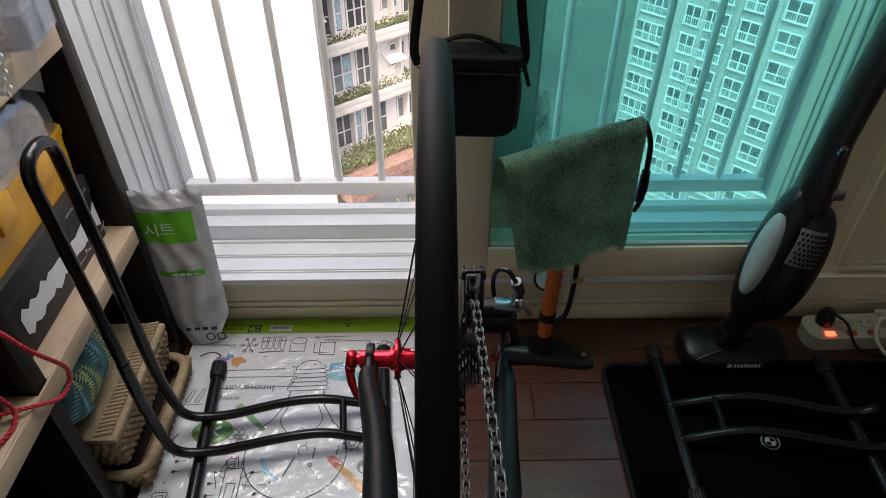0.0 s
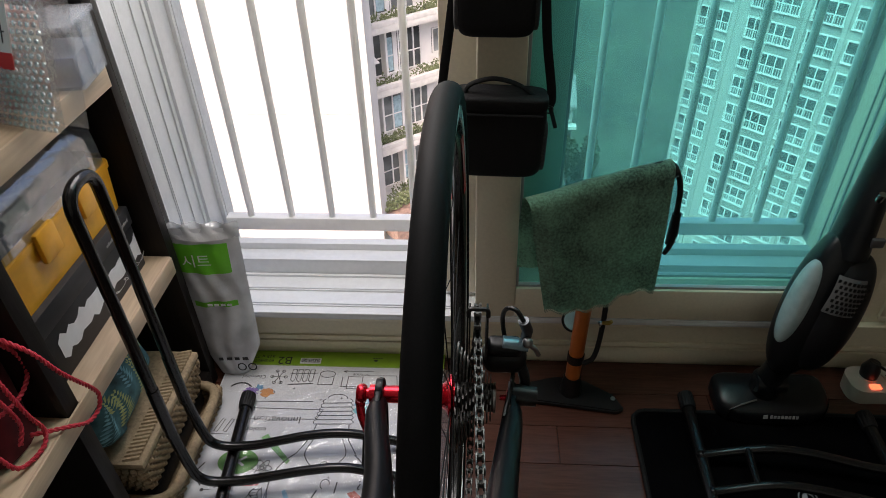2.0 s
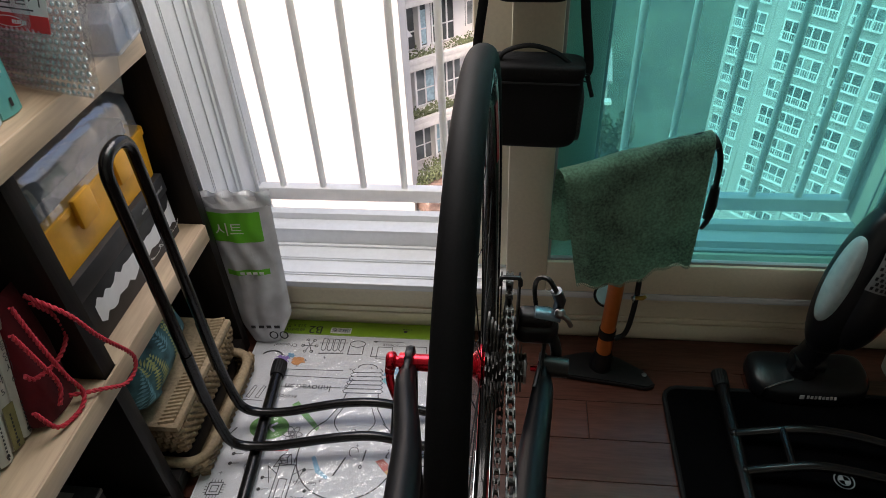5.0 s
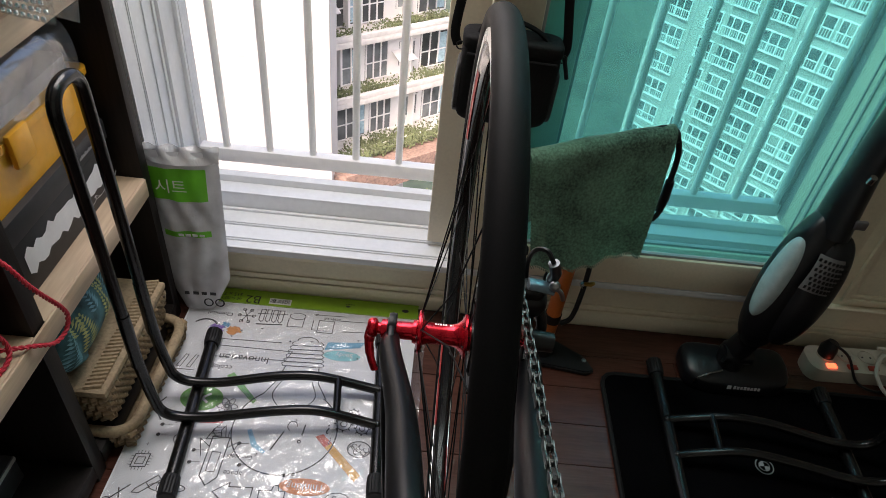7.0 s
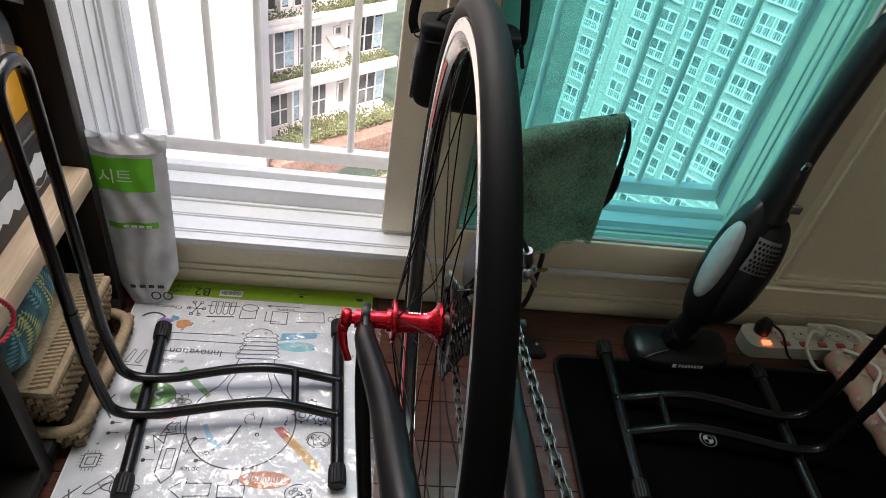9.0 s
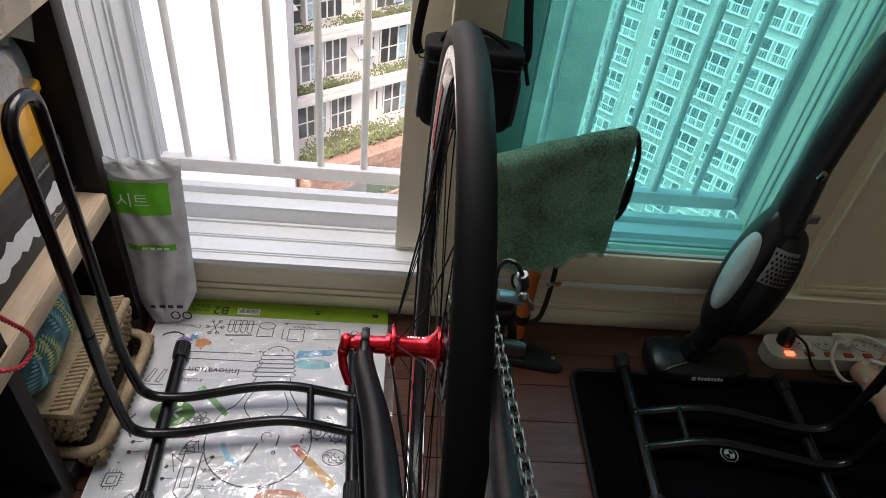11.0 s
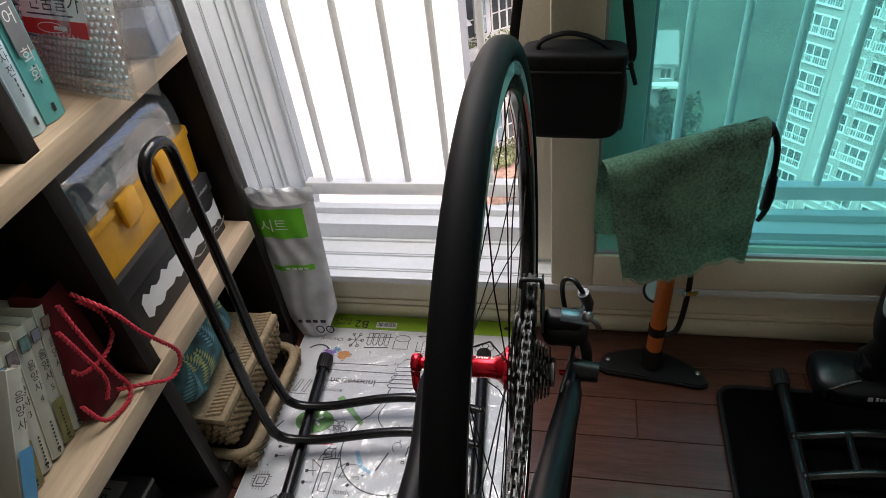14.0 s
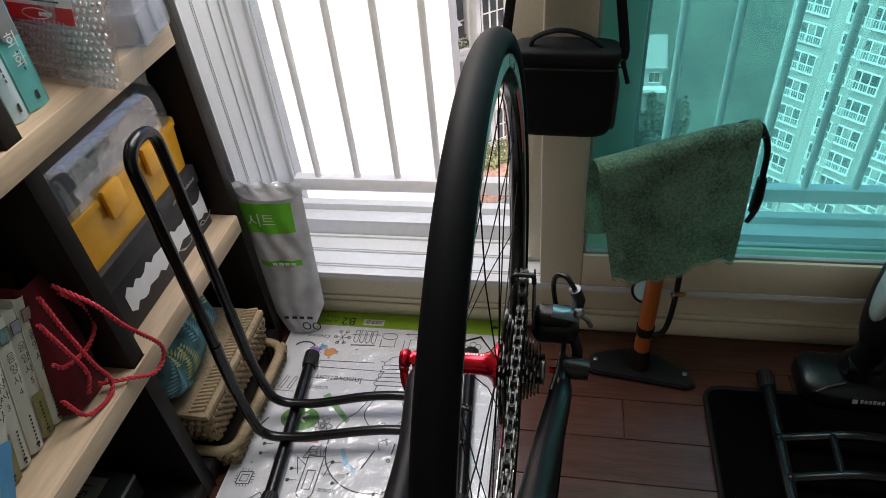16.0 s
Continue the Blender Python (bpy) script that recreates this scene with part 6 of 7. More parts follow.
GREYPL = mat("grey_plastic_film", (0.60, 0.61, 0.64), 0.22, vary=0.14, grain=22, bump=1.0, spread=18, coat=0.6)


def pouch(side):
    def fn(u, v):
        x = (u - 0.5) * 0.142 * (1 - 0.08 * (1 - v) - 2.2 * max(0, 0.22 - v)) - 0.03 * max(0, 0.22 - v)
        e = (math.sin(math.pi * u) ** 0.55) * (math.sin(math.pi * min(1, max(0, v * 0.96 + 0.02))) ** 0.4)
        z = side * 0.021 * e + 0.0024 * math.sin(19 * u + 7 * v + 2 * math.sin(9 * v)) * e + 0.0022 * math.sin(17 * v - 8 * u) * e
        return PKM @ Vector((x, 0.395 * v, z + 0.010))
    return fn


bm = bmesh.new()
sheet(bm, pouch(1), 26, 40)
sheet(bm, pouch(-0.6), 26, 40)
bmesh.ops.remove_doubles(bm, verts=bm.verts, dist=0.0012)
pk = part("pouch", bm, GREYPL, packet)


def on_pouch(u0, u1, v0, v1, lift=0.0008, nu=12, nv=8):
    bm = bmesh.new()
    f = pouch(1)
    nrm = PKM.col[2].to_3d()
    sheet(bm, lambda a, b: Vector(f(u0 + (u1 - u0) * a, v0 + (v1 - v0) * b)) + nrm * lift, nu, nv)
    return bm


LABELG = mat("label_green", (0.13, 0.50, 0.03), 0.35, vary=0.06)
part("green_label", on_pouch(0.01, 0.83, 0.74, 0.915), LABELG, packet, "bright green label panel")
part("green_band", on_pouch(0.14, 0.82, 0.525, 0.56), LABELG, packet, "thin green band")
bm = words(bmesh.new(), "\uc2dc\ud2b8", 0.034, PKM @ Matrix.Translation((-0.050, 0.316, 0.0345)), 0.95)
part("label_lettering", bm, WHITEPRINT, packet, "white lettering", smooth=False)
bm = bmesh.new()
for k in range(4):
    box(bm, -0.020 + 0.014 * k, -0.010 + 0.014 * k, 0.2110, 0.2165, 0.0325, 0.0332, 0, PKM)
part("band_lettering", bm, WHITEPRINT, packet, smooth=False)
bm = bmesh.new()
for k, s in enumerate((0.010, 0.012, 0.011, 0.013)):
    box(bm, -0.030 + 0.018 * k, -0.030 + 0.018 * k + s, 0.052, 0.060, 0.0270, 0.0278, 0, PKM)
for x in (0.018, 0.042):
    ribbon(bm, oval(x, 0.030, 0.009, 0.010, 16), 0.003, PKM @ Matrix.Translation((0, 0, 0.0255)), True)
part("dark_lettering", bm, BLACKPRINT, packet, smooth=False)
bm = bmesh.new()
sheet(bm, lambda u, v: PKM @ Vector(((u - 0.5) * 0.146, 0.372 + 0.034 * v, 0.011 + 0.006 * math.sin(21 * u + 3 * v) * v + 0.018 * math.sin(math.pi * u) * (1 - v))), 30, 8)
part("clear_top", bm, clear("clear_film", (0.90, 0.91, 0.92), 0.28, 0.10, 0.5, 40, milky=0.42), packet, "crumpled clear plastic top")

# black camera bags hanging from the sash
NYLON = mat("black_nylon", (0.006, 0.006, 0.0065), 0.75, spec=0.25, vary=0.25, grain=240, bump=0.4)
MESH = mat("black_mesh", (0.02, 0.02, 0.022), 0.6, vary=0.7, grain=420, bump=0.9)
WEB = mat("black_webbing", (0.007, 0.007, 0.0075), 0.75, spec=0.2, vary=0.2, grain=300, bump=0.5)


def soft_box(hx, hy, hz, m, e=0.32, nu=40, nv=24):
    bm = bmesh.new()

    def fn(u, v):
        a, b = 2 * math.pi * u, math.pi * (v - 0.5)
        sg = lambda t: math.copysign(abs(t) ** e, t)
        return m @ Vector((hx * sg(math.cos(a)) * sg(math.cos(b)), hy * sg(math.sin(a)) * sg(math.cos(b)), hz * sg(math.sin(b))))
    sheet(bm, fn, nu, nv)
    bmesh.ops.remove_doubles(bm, verts=bm.verts, dist=0.0003)
    return bm


def camera_bag(name, x0, x1, z0, z1, y0, y1, label, tilt):
    b = thing(name, ((x0 + x1) / 2, (y0 + y1) / 2, z0), label, "camera bag", "camera bags")
    cx, cy, cz = (x0 + x1) / 2, (y0 + y1) / 2, (z0 + z1) / 2
    m = Matrix.Translation((cx, cy, cz)) @ pose(0, 0, 0, 0, tilt, 0)
    hx, hy, hz = (x1 - x0) / 2, (y1 - y0) / 2, (z1 - z0) / 2
    part("body", soft_box(hx, hy, hz, m), NYLON, b)
    part("lid", soft_box(hx * 1.015, hy * 1.03, hz * 0.20, m @ Matrix.Translation((0, 0, hz * 0.84)), 0.4), NYLON, b, "padded black lid")
    part("zip", tube(bmesh.new(), [m @ Vector((x, -hy * 1.02, hz * 0.64)) for x in (-hx * 0.9, 0, hx * 0.9)], 0.0022, 6), WEB, b)
    part("handle", tube(bmesh.new(), cage([m @ Vector((-hx * 0.72, -hy * 0.3, hz * 0.92)), m @ Vector((-hx * 0.62, -hy * 0.3, hz * 1.20)), m @ Vector((-hx * 0.15, -hy * 0.3, hz * 1.36)), m @ Vector((hx * 0.35, -hy * 0.3, hz * 1.24)), m @ Vector((hx * 0.72, -hy * 0.3, hz * 0.98))]), 0.0052, 10, flat=0.7), WEB, b, "carrying handle")
    for s in (-1, 1):
        part("side_pocket", soft_box(0.006, hy * 0.8, hz * 0.62, m @ Matrix.Translation((s * hx * 0.985, 0, -hz * 0.22)), 0.5), MESH, b, "mesh side pocket")
        part("strap_ring", lathe(bmesh.new(), [(0.0055, -0.001), (0.0075, -0.001), (0.0075, 0.001), (0.0055, 0.001)], m @ Matrix.Translation((s * (hx + 0.003), -hy * 0.2, hz * 0.66)) @ pose(0, 0, 0, 90, 0, 0), 16, True), BLKPLASTIC, b)
    return b, m, hx, hz


bag, bm_m, hx, hz = camera_bag("camera_bag", -0.014, 0.147, 0.566, 0.716, 1.012, 1.074, "black nylon camera bag hanging on a strap by the window", 2)
for pts in ([(-0.020, 1.045, 0.690), (-0.026, 1.046, 0.720), (-0.014, 1.052, 0.810), (0.002, 1.056, 0.920), (0.03, 1.060, 1.10)], [(0.153, 1.045, 0.690), (0.155, 1.046, 0.712), (0.142, 1.052, 0.800), (0.130, 1.056, 0.920), (0.10, 1.060, 1.10)]):
    part("strap", tube(bmesh.new(), cage(pts), 0.0075, 8, flat=0.25, up=(0, 1, 0)), WEB, bag, "black webbing strap")
part("strap_tail", tube(bmesh.new(), cage([(0.153, 1.040, 0.690), (0.158, 1.036, 0.676), (0.164, 1.034, 0.656)]), 0.0035, 8), WEB, bag)
bag2, _, _, _ = camera_bag("camera_bag", 0.0, 0.122, 0.812, 0.930, 1.018, 1.074, "smaller black camera bag hanging above another", 1)
for pts in ([(0.004, 1.05, 0.91), (0.02, 1.06, 1.0), (0.05, 1.066, 1.13)], [(0.118, 1.05, 0.91), (0.10, 1.06, 1.0), (0.07, 1.066, 1.13)]):
    part("strap", tube(bmesh.new(), cage(pts), 0.0065, 8, flat=0.25, up=(0, 1, 0)), WEB, bag2)
hook = thing("wall_hook", (0.062, 1.07, 1.12), "small steel hook on the sash frame", "hook")
part("hook_arm", tube(bmesh.new(), fillet([(0.062, 1.0775, 1.16), (0.062, 1.072, 1.12), (0.062, 1.055, 1.105), (0.062, 1.048, 1.125)], 0.01), 0.004, 8), STEEL, hook)

# floor pump with orange barrel
ORANGE = mat("orange_barrel", (0.50, 0.13, 0.025), 0.32, vary=0.08, grain=80, bump=0.03)
pump = thing("floor_pump", (0.245, 1.01, 0.0), "orange and black bicycle floor pump with hose and gauge", "floor pump")
bm = bmesh.new()
base_pts = [(0.128, 1.000), (0.150, 1.040), (0.215, 1.060), (0.280, 1.050), (0.340, 1.010), (0.358, 0.972), (0.340, 0.962), (0.250, 0.975), (0.150, 0.988)]
vs = [bm.verts.new((x, y, 0.0)) for x, y in base_pts]
f = bm.faces.new(vs)
g = bmesh.ops.extrude_face_region(bm, geom=[f])
bmesh.ops.translate(bm, verts=[v for v in g["geom"] if isinstance(v, bmesh.types.BMVert)], vec=(0, 0, 0.013))
bmesh.ops.bevel(bm, geom=[e for e in bm.edges], offset=0.003, segments=2, affect="EDGES")
part("foot_plate", bm, BLKPLASTIC, pump)
for p in ((0.337, 0.997), (0.155, 1.022)):
    part("bolt", lathe(bmesh.new(), [(0.0055, 0.0), (0.0052, 0.0025), (0.003, 0.0035)], Matrix.Translation((*p, 0.0125)), 12), STEEL, pump, "bright bolt")
A, B = Vector((0.245, 1.018, 0.012)), Vector((0.262, 1.040, 0.545))
ax = lambda t: A.lerp(B, t)
part("foot_socket", tube(bmesh.new(), [ax(0), ax(0.05), ax(0.09)], [0.024, 0.021, 0.0185], 20), BLKPLASTIC, pump)
part("barrel", tube(bmesh.new(), [ax(0.085), ax(0.80)], 0.0160, 28), ORANGE, pump, "orange metal barrel")
part("collar", tube(bmesh.new(), [ax(0.175), ax(0.215)], 0.0180, 24), BLKPLASTIC, pump, "black hose band")
part("top_cap", tube(bmesh.new(), [ax(0.79), ax(0.86)], 0.0185, 24), BLKPLASTIC, pump)
part("rod", tube(bmesh.new(), [ax(0.86), ax(1.0)], 0.006, 12), STEEL, pump)
HL, HR = Vector((0.140, 0.998, 0.522)), Vector((0.392, 1.074, 0.552))
part("handle", tube(bmesh.new(), [HL, HL.lerp(HR, 0.45), HR], [0.0135, 0.016, 0.0135], 18), BLKPLASTIC, pump)
gm = plane_at((0.243, 1.024, 0.222), (1, 0, 0), (0, 0.68, 0.73))
gauge = part("gauge", lathe(bmesh.new(), [(0.0, -0.022), (0.022, -0.020), (0.026, -0.004), (0.026, 0.003), (0.0225, 0.005), (0.0220, 0.002), (0.0, 0.002)], gm @ Matrix.Translation((-0.004, 0.0, -0.030)), 28), BLKPLASTIC, pump, "round gauge")
# the window's cyan light on the dial is put into its colour
part("dial", lathe(bmesh.new(), [(0.0, 0.0), (0.021, 0.0), (0.021, 0.0008), (0.0, 0.0008)], gm @ Matrix.Translation((-0.004, 0.0, -0.0275)), 24), mat("cyan_lit_dial", (0.55, 0.72, 0.75), 0.15, vary=0.1), gauge, "dial face with cyan window light in its colour")
part("hose", tube(bmesh.new(), cage([(0.262, 1.000, 0.120), (0.283, 1.004, 0.140), (0.294, 1.020, 0.215), (0.296, 1.035, 0.330), (0.300, 1.045, 0.480), (0.340, 1.060, 0.560), (0.384, 1.076, 0.560), (0.408, 1.080, 0.515), (0.415, 1.086, 0.440)]), 0.0055, 10), RUBBER, pump, "black rubber hose")
part("hose_fitting", tube(bmesh.new(), [(0.292, 1.016, 0.224), (0.304, 1.012, 0.228), (0.309, 1.010, 0.234)], [0.004, 0.005, 0.0035], 10), mat("brass", (0.62, 0.42, 0.10), 0.3, 0.9), pump, "brass fitting")
part("hose_clip", tube(bmesh.new(), [(0.286, 1.016, 0.219), (0.300, 1.022, 0.224)], 0.0068, 10), STEEL, pump)
hd = part("pump_head", tube(bmesh.new(), [(0.415, 1.086, 0.448), (0.416, 1.088, 0.405), (0.415, 1.090, 0.375)], [0.0085, 0.0105, 0.009], 14), BLKPLASTIC, pump, "black pump head")
part("thumb_lever", tube(bmesh.new(), [(0.420, 1.088, 0.395), (0.412, 1.080, 0.372), (0.404, 1.076, 0.358)], [0.005, 0.0055, 0.0045], 10), BLKPLASTIC, hd)

# green terry towel over the pump handle
TERRY = mat("sage_green_terry", (0.22, 0.41, 0.285), 0.95, vary=0.45, grain=210, bump=1.0, sheen=0.35, spread=12)
towel = thing("towel", (0.26, 1.0, 0.27), "sage green terry towel draped over the pump handle", "towel")
bm = bmesh.new()
along = (HR - HL).normalized()
outw = Vector((along.y, -along.x, 0)).normalized()
rnd = random.Random(2)


def drape(u, v):
    # v from the back hem over the handle to the front hem
    p = HL.lerp(HR, -0.075 + 1.03 * u) + Vector((0, 0, 0.006 - 0.008 * (1 - u) ** 4))
    front, back = 0.215 - 0.009 * math.sin(u * 9 + 1) - 0.004 * math.sin(u * 31) - 0.006 * u, 0.18
    s = -back + (front + back + 0.05) * v
    if s < -0.025:
        d, z = -0.018, 0.004 + s + 0.02
    elif s > 0.025:
        d, z = 0.020 + 0.030 * (s - 0.025) / 0.25, -(s - 0.025)
    else:
        a = (s / 0.05) * math.pi
        d, z = 0.019 * math.sin(a), 0.0185 * math.cos(a)
    w = 0.004 * math.sin(5.5 * u + 1.5 + 2 * v) * min(1, abs(s) / 0.12) + 0.0012 * math.sin(17 * u + 11 * v)
    edge = 0.020 * max(0, 0.10 - u) / 0.10 * min(1, abs(s) / 0.08)
    fold = 0.034 * (1 - u) * max(0, s) / 0.22 - 0.012 * u * max(0, s) / 0.22
    return p + outw * (d + w - edge) + Vector((0.0, 0, z)) + along * fold


sheet(bm, drape, 60, 90)
bmesh.ops.solidify(bm, geom=bm.faces[:], thickness=0.0035)
part("cloth", bm, TERRY, towel)
bm = bmesh.new()
for k in range(70):
    u = (k + 0.5) / 70
    p = drape(u, 1.0)
    tube(bm, [p + along * -0.0016, p + along * 0.0016 + Vector((0, -0.001, -0.004 - 0.003 * rnd.random()))], 0.0011, 5)
tagged(part("frayed_hem", bm, mat("pale_thread", (0.30, 0.36, 0.26), 0.9, vary=0.3), towel, "pale frayed hem"), kind="stuff")

# stick vacuum cleaner leaning on the wall
VACBLK = mat("satin_black_shell", (0.007, 0.008, 0.010), 0.34, spec=0.35, vary=0.15, grain=120, bump=0.04)
VACGREY = mat("grey_metallic_shell", (0.20, 0.20, 0.21), 0.35, 0.6, vary=0.1)
vac = thing("vacuum_cleaner", (0.64, 0.99, 0.0), "black upright stick vacuum cleaner leaning on the wall", "vacuum cleaner")
bm = bmesh.new()


def headshape(u, v):
    a, b = 2 * math.pi * u, math.pi * (v - 0.5)
    sg = lambda t, e: math.copysign(abs(t) ** e, t)
    x = 0.118 * sg(math.cos(a), 0.35) * sg(math.cos(b), 0.35)
    y = 0.052 * sg(math.sin(a), 0.5) * sg(math.cos(b), 0.35)
    z = 0.032 + 0.032 * sg(math.sin(b), 0.45)
    return Vector((0.642 + x, 0.990 + y + 0.012 * (x / 0.118) ** 2, 0.002 + z * (1 - 0.25 * max(0, -y) / 0.052)))


sheet(bm, headshape, 48, 20)
bmesh.ops.remove_doubles(bm, verts=bm.verts, dist=0.0004)
vh = part("floor_head", bm, VACBLK, vac)
bm = bmesh.new()
tube(bm, cage([(0.545, 0.952, 0.012), (0.5445, 0.950, 0.040), (0.562, 0.952, 0.056), (0.600, 0.962, 0.064)]), 0.0018, 6)
part("chrome_line", bm, STEEL, vh, "thin bright trim line")
bm = bmesh.new()
VH = plane_at((0.6, 0.9376, 0.036), (1, 0.0, 0), (0, 0.25, 1))
box(bm, 0.012, 0.021, -0.002, 0.007, 0.0006, 0.0014, 0, VH)
for k in range(8):
    box(bm, 0.026 + 0.0075 * k, 0.031 + 0.0075 * k, -0.001, 0.006 if k % 3 else 0.007, 0.0006, 0.0014, 0, VH)
part("maker_mark", bm, mat("grey_mark", (0.4, 0.4, 0.42), 0.4), vh, "small grey mark", smooth=False)
part("neck", tube(bmesh.new(), cage([(0.625, 0.995, 0.050), (0.622, 0.992, 0.090), (0.628, 0.985, 0.130), (0.640, 0.980, 0.190)]), [0.030] * 8 + [0.026] * 11, 20), VACBLK, vac)
part("swivel", tube(bmesh.new(), [(0.596, 0.985, 0.092), (0.656, 0.985, 0.092)], 0.020, 20), VACBLK, vac)
VA, VB = Vector((0.632, 0.968, 0.155)), Vector((0.692, 1.020, 0.455))
vdir = (VB - VA).normalized()
vside = vdir.cross(Vector((0, 1, 0))).normalized()
vfront = vside.cross(vdir).normalized()
if vfront.y > 0:
    vfront = -vfront
    vside = -vside
if vside.x < 0:
    vside = -vside


def shell(c, w, d, L, e=0.75):
    bm = bmesh.new()

    def fn(u, v):
        a, b = 2 * math.pi * u, math.pi * (v - 0.5)
        sg = lambda t, q: math.copysign(abs(t) ** q, t)
        return c + vside * (w * sg(math.cos(a), e) * math.cos(b) ** 0.8) + vfront * (d * sg(math.sin(a), e) * math.cos(b) ** 0.8) + vdir * (L * math.sin(b))
    sheet(bm, fn, 36, 24)
    bmesh.ops.remove_doubles(bm, verts=bm.verts, dist=0.0004)
    return bm


vc = VA.lerp(VB, 0.50)
body = part("main_shell", shell(vc + vside * -0.008, 0.056, 0.042, 0.165), VACBLK, vac)
part("dust_pod", shell(vc + vside * 0.022 + vfront * 0.016 - vdir * 0.004, 0.046, 0.040, 0.132), VACBLK, body)
win = part("dust_window", shell(vc - vside * 0.050 + vfront * 0.016 + vdir * 0.006, 0.020, 0.024, 0.092), mat("pale_smoke_plastic", (0.34, 0.42, 0.43), 0.12, vary=0.1), body, "glossy pale dust window")
GR = Matrix((vside, vdir, vside.cross(vdir))).transposed().to_4x4()
GR.translation = vc + vside * 0.010 + vfront * 0.0640 + vdir * 0.050
if GR.col[2].to_3d().dot(vfront) < 0:
    GR = GR @ pose(0, 0, 0, 0, 180, 0)
bm = bmesh.new()


def gdome(x, y):
    return -0.004 - 9.0 * x * x - 3.6 * max(0, y + 0.01) ** 2


gp = bmesh.new()
sheet(gp, lambda u, v: GR @ Vector(((u - 0.5) * 0.070 * (1 - 0.15 * v), (v - 0.5) * 0.075, gdome((u - 0.5) * 0.07, (v - 0.5) * 0.075))), 12, 12)
grille = part("grille", gp, VACGREY, body, "grey perforated grille")
rows = bmesh.new()
for j in range(7):
    for i in range(8):
        x, y = -0.028 + 0.0078 * i + (0.0039 if j % 2 else 0), -0.030 + 0.0097 * j
        if abs(x) < 0.031:
            box(rows, x - 0.0027, x + 0.0027, y - 0.0033, y + 0.0033, gdome(x, y) + 0.0002, gdome(x, y) + 0.0016, 0.0008, GR)
tagged(part("vent_pattern", rows, BLKPLASTIC, grille), kind="stuff")
tubep = cage([VA.lerp(VB, 0.88), Vector((0.692, 1.026, 0.505)), Vector((0.708, 1.044, 0.580)), Vector((0.742, 1.070, 0.720)), Vector((0.775, 1.088, 0.840)), Vector((0.815, 1.094, 0.960)), Vector((0.835, 1.080, 1.06))])
stick = part("handle_tube", tube(bmesh.new(), tubep, [0.042 - 0.009 * min(1, i / 9) for i in range(len(tubep))], 22, flat=0.85), VACBLK, vac)
part("release_button", tube(bmesh.new(), [(0.686, 0.990, 0.545), (0.686, 0.985, 0.560)], 0.006, 12), STEEL, stick, "small bright button")
part("latch", box(bmesh.new(), 0.700, 0.722, 0.978, 0.986, 0.452, 0.470, 0.002), VACGREY, body, "grey latch")
bm = bmesh.new()
HMo = plane_at((0.752, 1.045, 0.735), (0.25, 0.14, 0.96), (-0.96, -0.05, 0.25))
for k, h in enumerate((0.009, 0.009, 0.012, 0.009, 0.009, 0.009, 0.012, 0.009, 0.012, 0.009)):
    ribbon(bm, oval(0.006 + 0.0135 * k, 0, 0.0045, 0.0045, 12, 20, 320), 0.0014, HMo, lift=0.0012)
part("maker_mark", bm, mat("silver_mark", (0.5, 0.5, 0.52), 0.35), stick, "row of small silver ring marks", smooth=False)

vac.location.x += 0.024

# ---- mat, power strip and bundle on the floor ----
MAT_M = mat("black_carpet", (0.003, 0.003, 0.0035), 1.0, vary=0.4, grain=500, bump=0.6, spec=0.0)
carmat = thing("floor_mat", (0.70, 0.70, 0.0), "black carpet floor mat with a small round pale badge", "mat")
bm = rounded(bmesh.new(), 0.385, 0.270, 0.0, 0.008, 0.03, Matrix.Translation((0.758, 0.702, 0.0)))
part("carpet", bm, MAT_M, carmat)
part("edge_binding", tube(bmesh.new(), [(0.758 + x, 0.702 + y, 0.006) for x, y in [(0.385 - 0.03 + 0.03 * math.cos(a), 0.24 + 0.03 * math.sin(a)) for a in (0, 0.5, 1.05, 1.57)] + [(-0.355 + 0.03 * math.cos(a), 0.24 + 0.03 * math.sin(a)) for a in (1.57, 2.1, 2.6, 3.14)] + [(-0.355 + 0.03 * math.cos(a), -0.24 + 0.03 * math.sin(a)) for a in (3.14, 3.7, 4.2, 4.71)] + [(0.355 + 0.03 * math.cos(a), -0.24 + 0.03 * math.sin(a)) for a in (4.71, 5.2, 5.8, 6.28)]], 0.0055, 8, closed=True), WEB, carmat)
bm = bmesh.new()
BM_ = plane_at((0.674, 0.769, 0.0084), (1, 0, 0), (0, 1, 0))
ribbon(bm, oval(0, 0, 0.0175, 0.0175, 28), 0.0022, BM_, True)
ribbon(bm, oval(0, 0, 0.0105, 0.0105, 24), 0.0016, BM_, True)
for a0 in (90, 270):
    blob(bm, [(0, 0)] + oval(0, 0, 0.0095, 0.0095, 6, a0, a0 + 90), BM_)
part("badge", bm, mat("grey_badge", (0.40, 0.41, 0.43), 0.5, vary=0.1), carmat, "round pale badge", smooth=False)

STRIPW = mat("ivory_plastic", (0.52, 0.49, 0.42), 0.4, vary=0.06)
strip = thing("power_strip", (1.0, 1.045, 0.0), "ivory power strip with red switches and a lit lamp", "power strip")
SM = Matrix.Translation((0.858, 1.048, 0.0)) @ pose(0, 0, 0, 0, 0, 1.5)
part("housing", rounded(bmesh.new(), 0.170, 0.036, 0.0, 0.040, 0.028, SM @ Matrix.Translation((0.166, 0, 0)), -0.002), STRIPW, strip)
REDSW = mat("red_switch", (0.42, 0.06, 0.04), 0.3, vary=0.1)
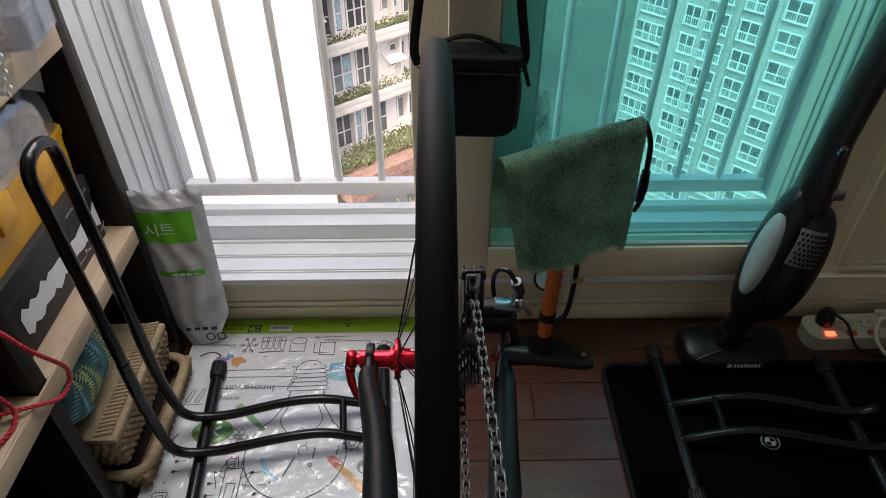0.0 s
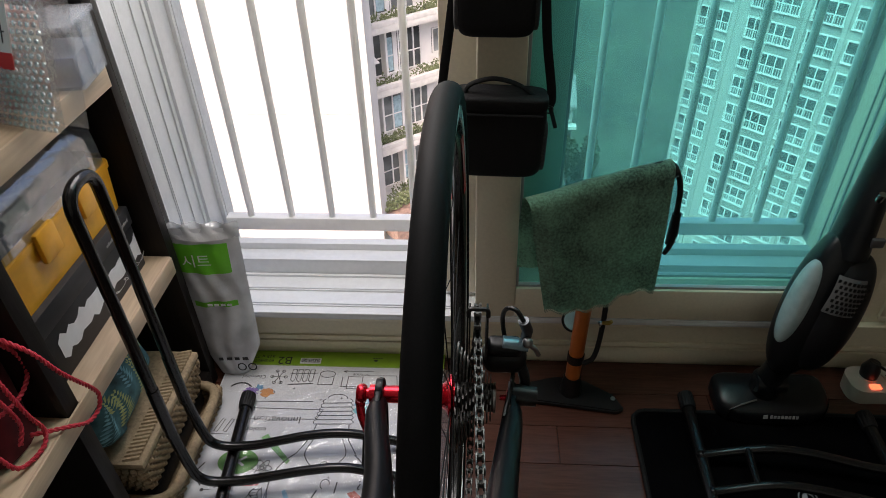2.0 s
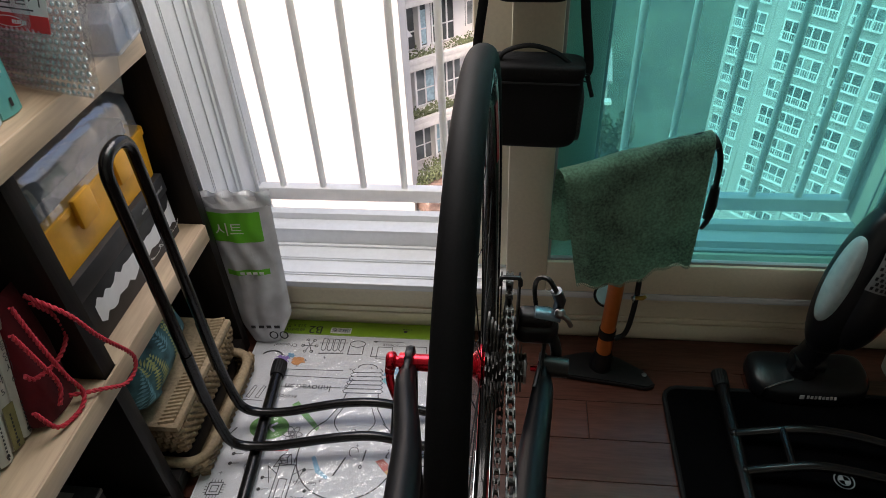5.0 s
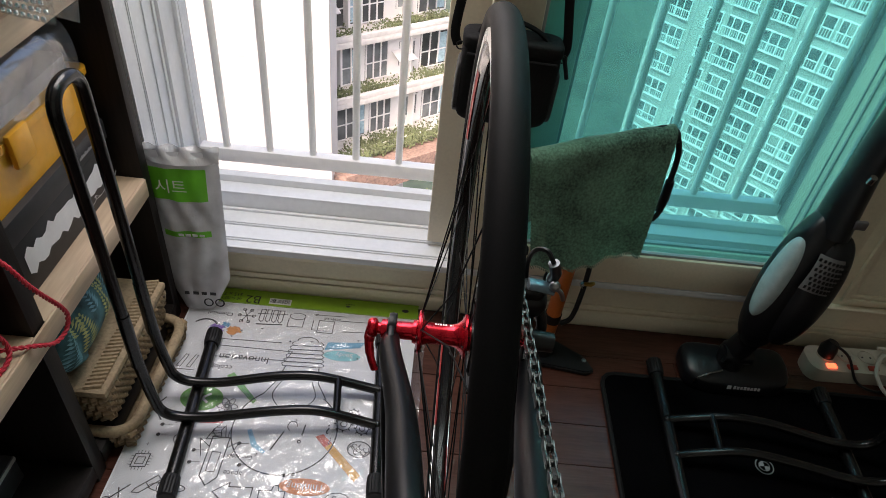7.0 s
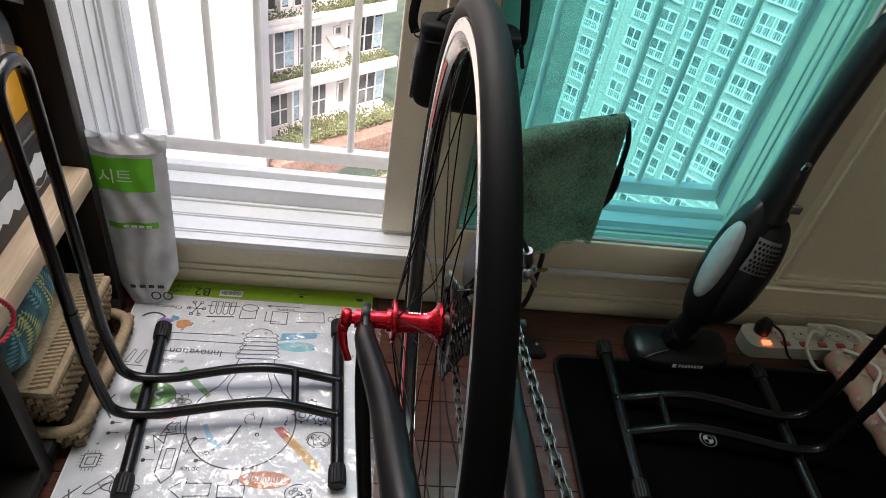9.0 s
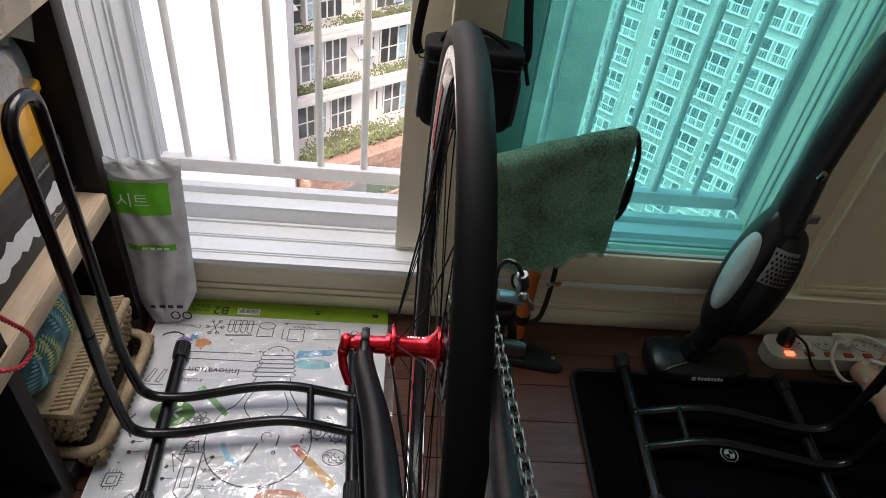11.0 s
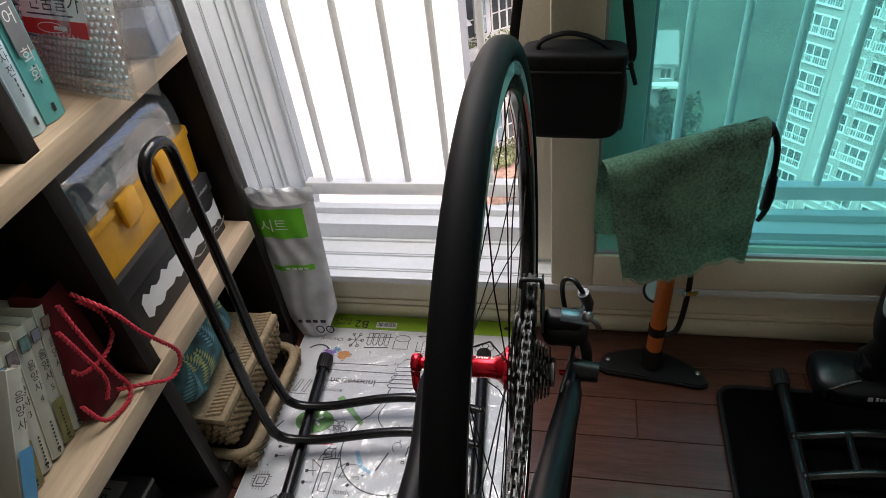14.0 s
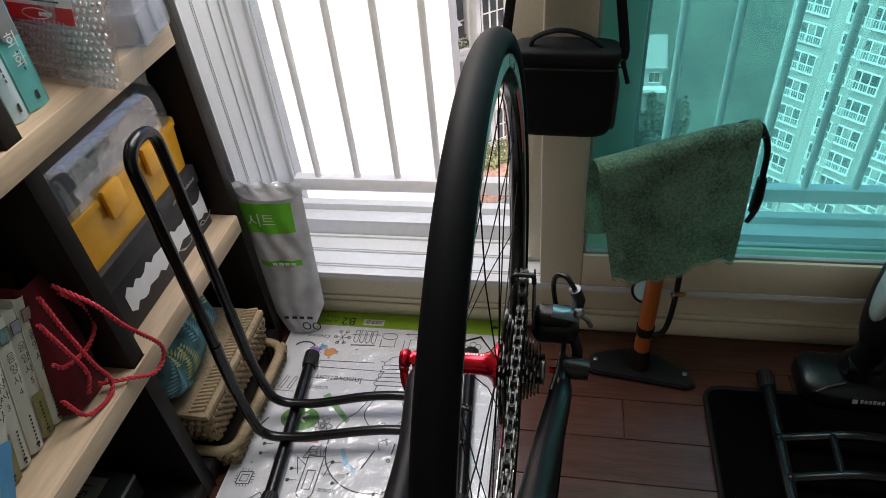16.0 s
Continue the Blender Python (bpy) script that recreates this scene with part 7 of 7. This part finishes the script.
for k in range(6):
    x = 0.042 + 0.049 * k
    sock = part("socket", lathe(bmesh.new(), [(0.0195, 0.039), (0.0205, 0.0435), (0.0185, 0.0435), (0.0175, 0.0405), (0.0, 0.0405)], SM @ Matrix.Translation((x, 0.010, 0)), 24), STRIPW, strip)
    bm = bmesh.new()
    for s in (-1, 1):
        lathe(bm, [(0.0025, 0.0406), (0.0025, 0.0412), (0.0, 0.0412)], SM @ Matrix.Translation((x + s * 0.0095, 0.010, 0)), 8)
    part("pin_holes", bm, BLACKPRINT, sock)
    lit = k == 0
    part("switch", box(bmesh.new(), x - 0.011, x + 0.011, -0.030, -0.017, 0.0395, 0.0445, 0.0015, SM), glow("lit_switch", (1.0, 0.10, 0.04), 1.0) if lit else REDSW, strip, "glowing red switch" if lit else "red switch")
plug = thing("power_plug", (0.880, 1.058, 0.045), "black mains plug with cable in a power strip", "plug", "plugs")
part("plug_body", tube(bmesh.new(), [SM @ Vector((0.042, 0.010, 0.041)), SM @ Vector((0.042, 0.012, 0.062)), SM @ Vector((0.046, 0.014, 0.080))], [0.0185, 0.0195, 0.012], 20), BLKPLASTIC, plug)
part("cable", tube(bmesh.new(), cage([SM @ Vector((0.045, 0.012, 0.078)), SM @ Vector((0.070, -0.02, 0.070)), SM @ Vector((0.100, -0.048, 0.020)), SM @ Vector((0.150, -0.060, 0.006)), SM @ Vector((0.22, -0.052, 0.006)), SM @ Vector((0.36, -0.07, 0.006))]), 0.0032, 8), BLKPLASTIC, plug)
WCABLE = mat("white_cable", (0.62, 0.60, 0.55), 0.45, vary=0.08)
plug2 = thing("power_plug", (1.03, 1.06, 0.045), "ivory mains plug with looped cable in a power strip", "plug", "plugs")
part("plug_body", tube(bmesh.new(), [SM @ Vector((0.189, 0.010, 0.041)), SM @ Vector((0.189, 0.006, 0.058)), SM @ Vector((0.180, -0.006, 0.066))], [0.0175, 0.0175, 0.009], 18), STRIPW, plug2)
part("cable", tube(bmesh.new(), cage([SM @ Vector((0.182, -0.004, 0.064)), SM @ Vector((0.150, -0.012, 0.070)), SM @ Vector((0.135, -0.045, 0.045)), SM @ Vector((0.170, -0.075, 0.010)), SM @ Vector((0.240, -0.070, 0.008)), SM @ Vector((0.290, -0.020, 0.052)), SM @ Vector((0.250, 0.020, 0.060)), SM @ Vector((0.170, 0.030, 0.054))]), 0.0042, 8), WCABLE, plug2)

FLORAL = mat("pink_floral_cotton", (0.40, 0.15, 0.15), 0.85, vary=0.6, grain=38, second=(0.30, 0.33, 0.20), spread=55, bump=0.3)
FLOWER = mat("pale_flower_print", (0.52, 0.46, 0.38), 0.85, vary=0.2)
bundle = thing("cloth_bundle", (1.09, 0.87, 0.0), "rolled pink and green floral cloth on the floor", "cloth")
rnd = random.Random(44)
for pts, r in (([(1.075, 1.00, 0.035), (1.082, 0.90, 0.038), (1.086, 0.80, 0.036), (1.092, 0.70, 0.036)], 0.034),
               ([(1.150, 1.02, 0.036), (1.152, 0.92, 0.042), (1.158, 0.80, 0.038), (1.166, 0.68, 0.036)], 0.036),
               ([(1.116, 0.99, 0.080), (1.118, 0.90, 0.086), (1.124, 0.82, 0.082)], 0.028)):
    path = cage(pts)
    roll = part("cloth_roll", tube(bmesh.new(), path, [r * (1 + 0.08 * math.sin(k * 1.9)) for k in range(len(path))], 18), FLORAL, bundle)
    bm = bmesh.new()
    for q in range(26):
        c = path[rnd.randrange(1, len(path) - 1)] + Vector((0, rnd.uniform(-0.02, 0.02), 0))
        a = rnd.uniform(0.5, 2.8)
        o = Vector((math.cos(a), 0, math.sin(a)))
        m = plane_at(c + o * r * 1.09, (0, 1, 0), o.cross(Vector((0, 1, 0))))
        blob(bm, [(0.006 * (1 + 0.35 * math.cos(5 * t)) * math.cos(t), 0.006 * (1 + 0.35 * math.cos(5 * t)) * math.sin(t)) for t in [2 * math.pi * k / 20 for k in range(20)]], m, 0.0006)
    tagged(part("flower_print", bm, FLOWER, roll, "pale flowers", smooth=False), kind="stuff")
for pts in ([(1.060, 0.985, 0.078), (1.085, 0.955, 0.090), (1.092, 0.905, 0.100), (1.060, 0.860, 0.086), (1.052, 0.800, 0.076), (1.080, 0.745, 0.078)],
            [(1.120, 1.010, 0.100), (1.140, 0.950, 0.118), (1.150, 0.880, 0.110), (1.128, 0.800, 0.112), (1.120, 0.740, 0.082)]):
    part("white_cord", tube(bmesh.new(), cage(pts), 0.0042, 8), WCABLE, bundle, "white cord")


# ---- floor planks ----
floor_ob = bpy.data.objects["floor"]
PW, PL = 0.095, 0.92
bm = bmesh.new()
box(bm, 0.0006, PL - 0.0006, 0.0006, PW - 0.0006, -0.006, 0.0, 0.0008, seg=1)
plank_me = bpy.data.meshes.new("plank")
bm.to_mesh(plank_me)
bm.free()
plank_me.materials.append(FLOORWOOD)
rnd = random.Random(17)
row, y = 0, YW - 0.006 - PW
while y > Y0 - 0.005:
    x = X0 - 0.05 - PL * ((row * 0.37) % 1)
    while x < X1:
        x0, x1 = max(x, X0), min(x + PL, X1)
        if x1 - x0 > 0.02:
            o = new("plank", plank_me)
            o.parent = floor_ob
            o.location = (x0, y, 0)
            o.scale.x = (x1 - x0) / PL
        x += PL
    y -= PW
    row += 1
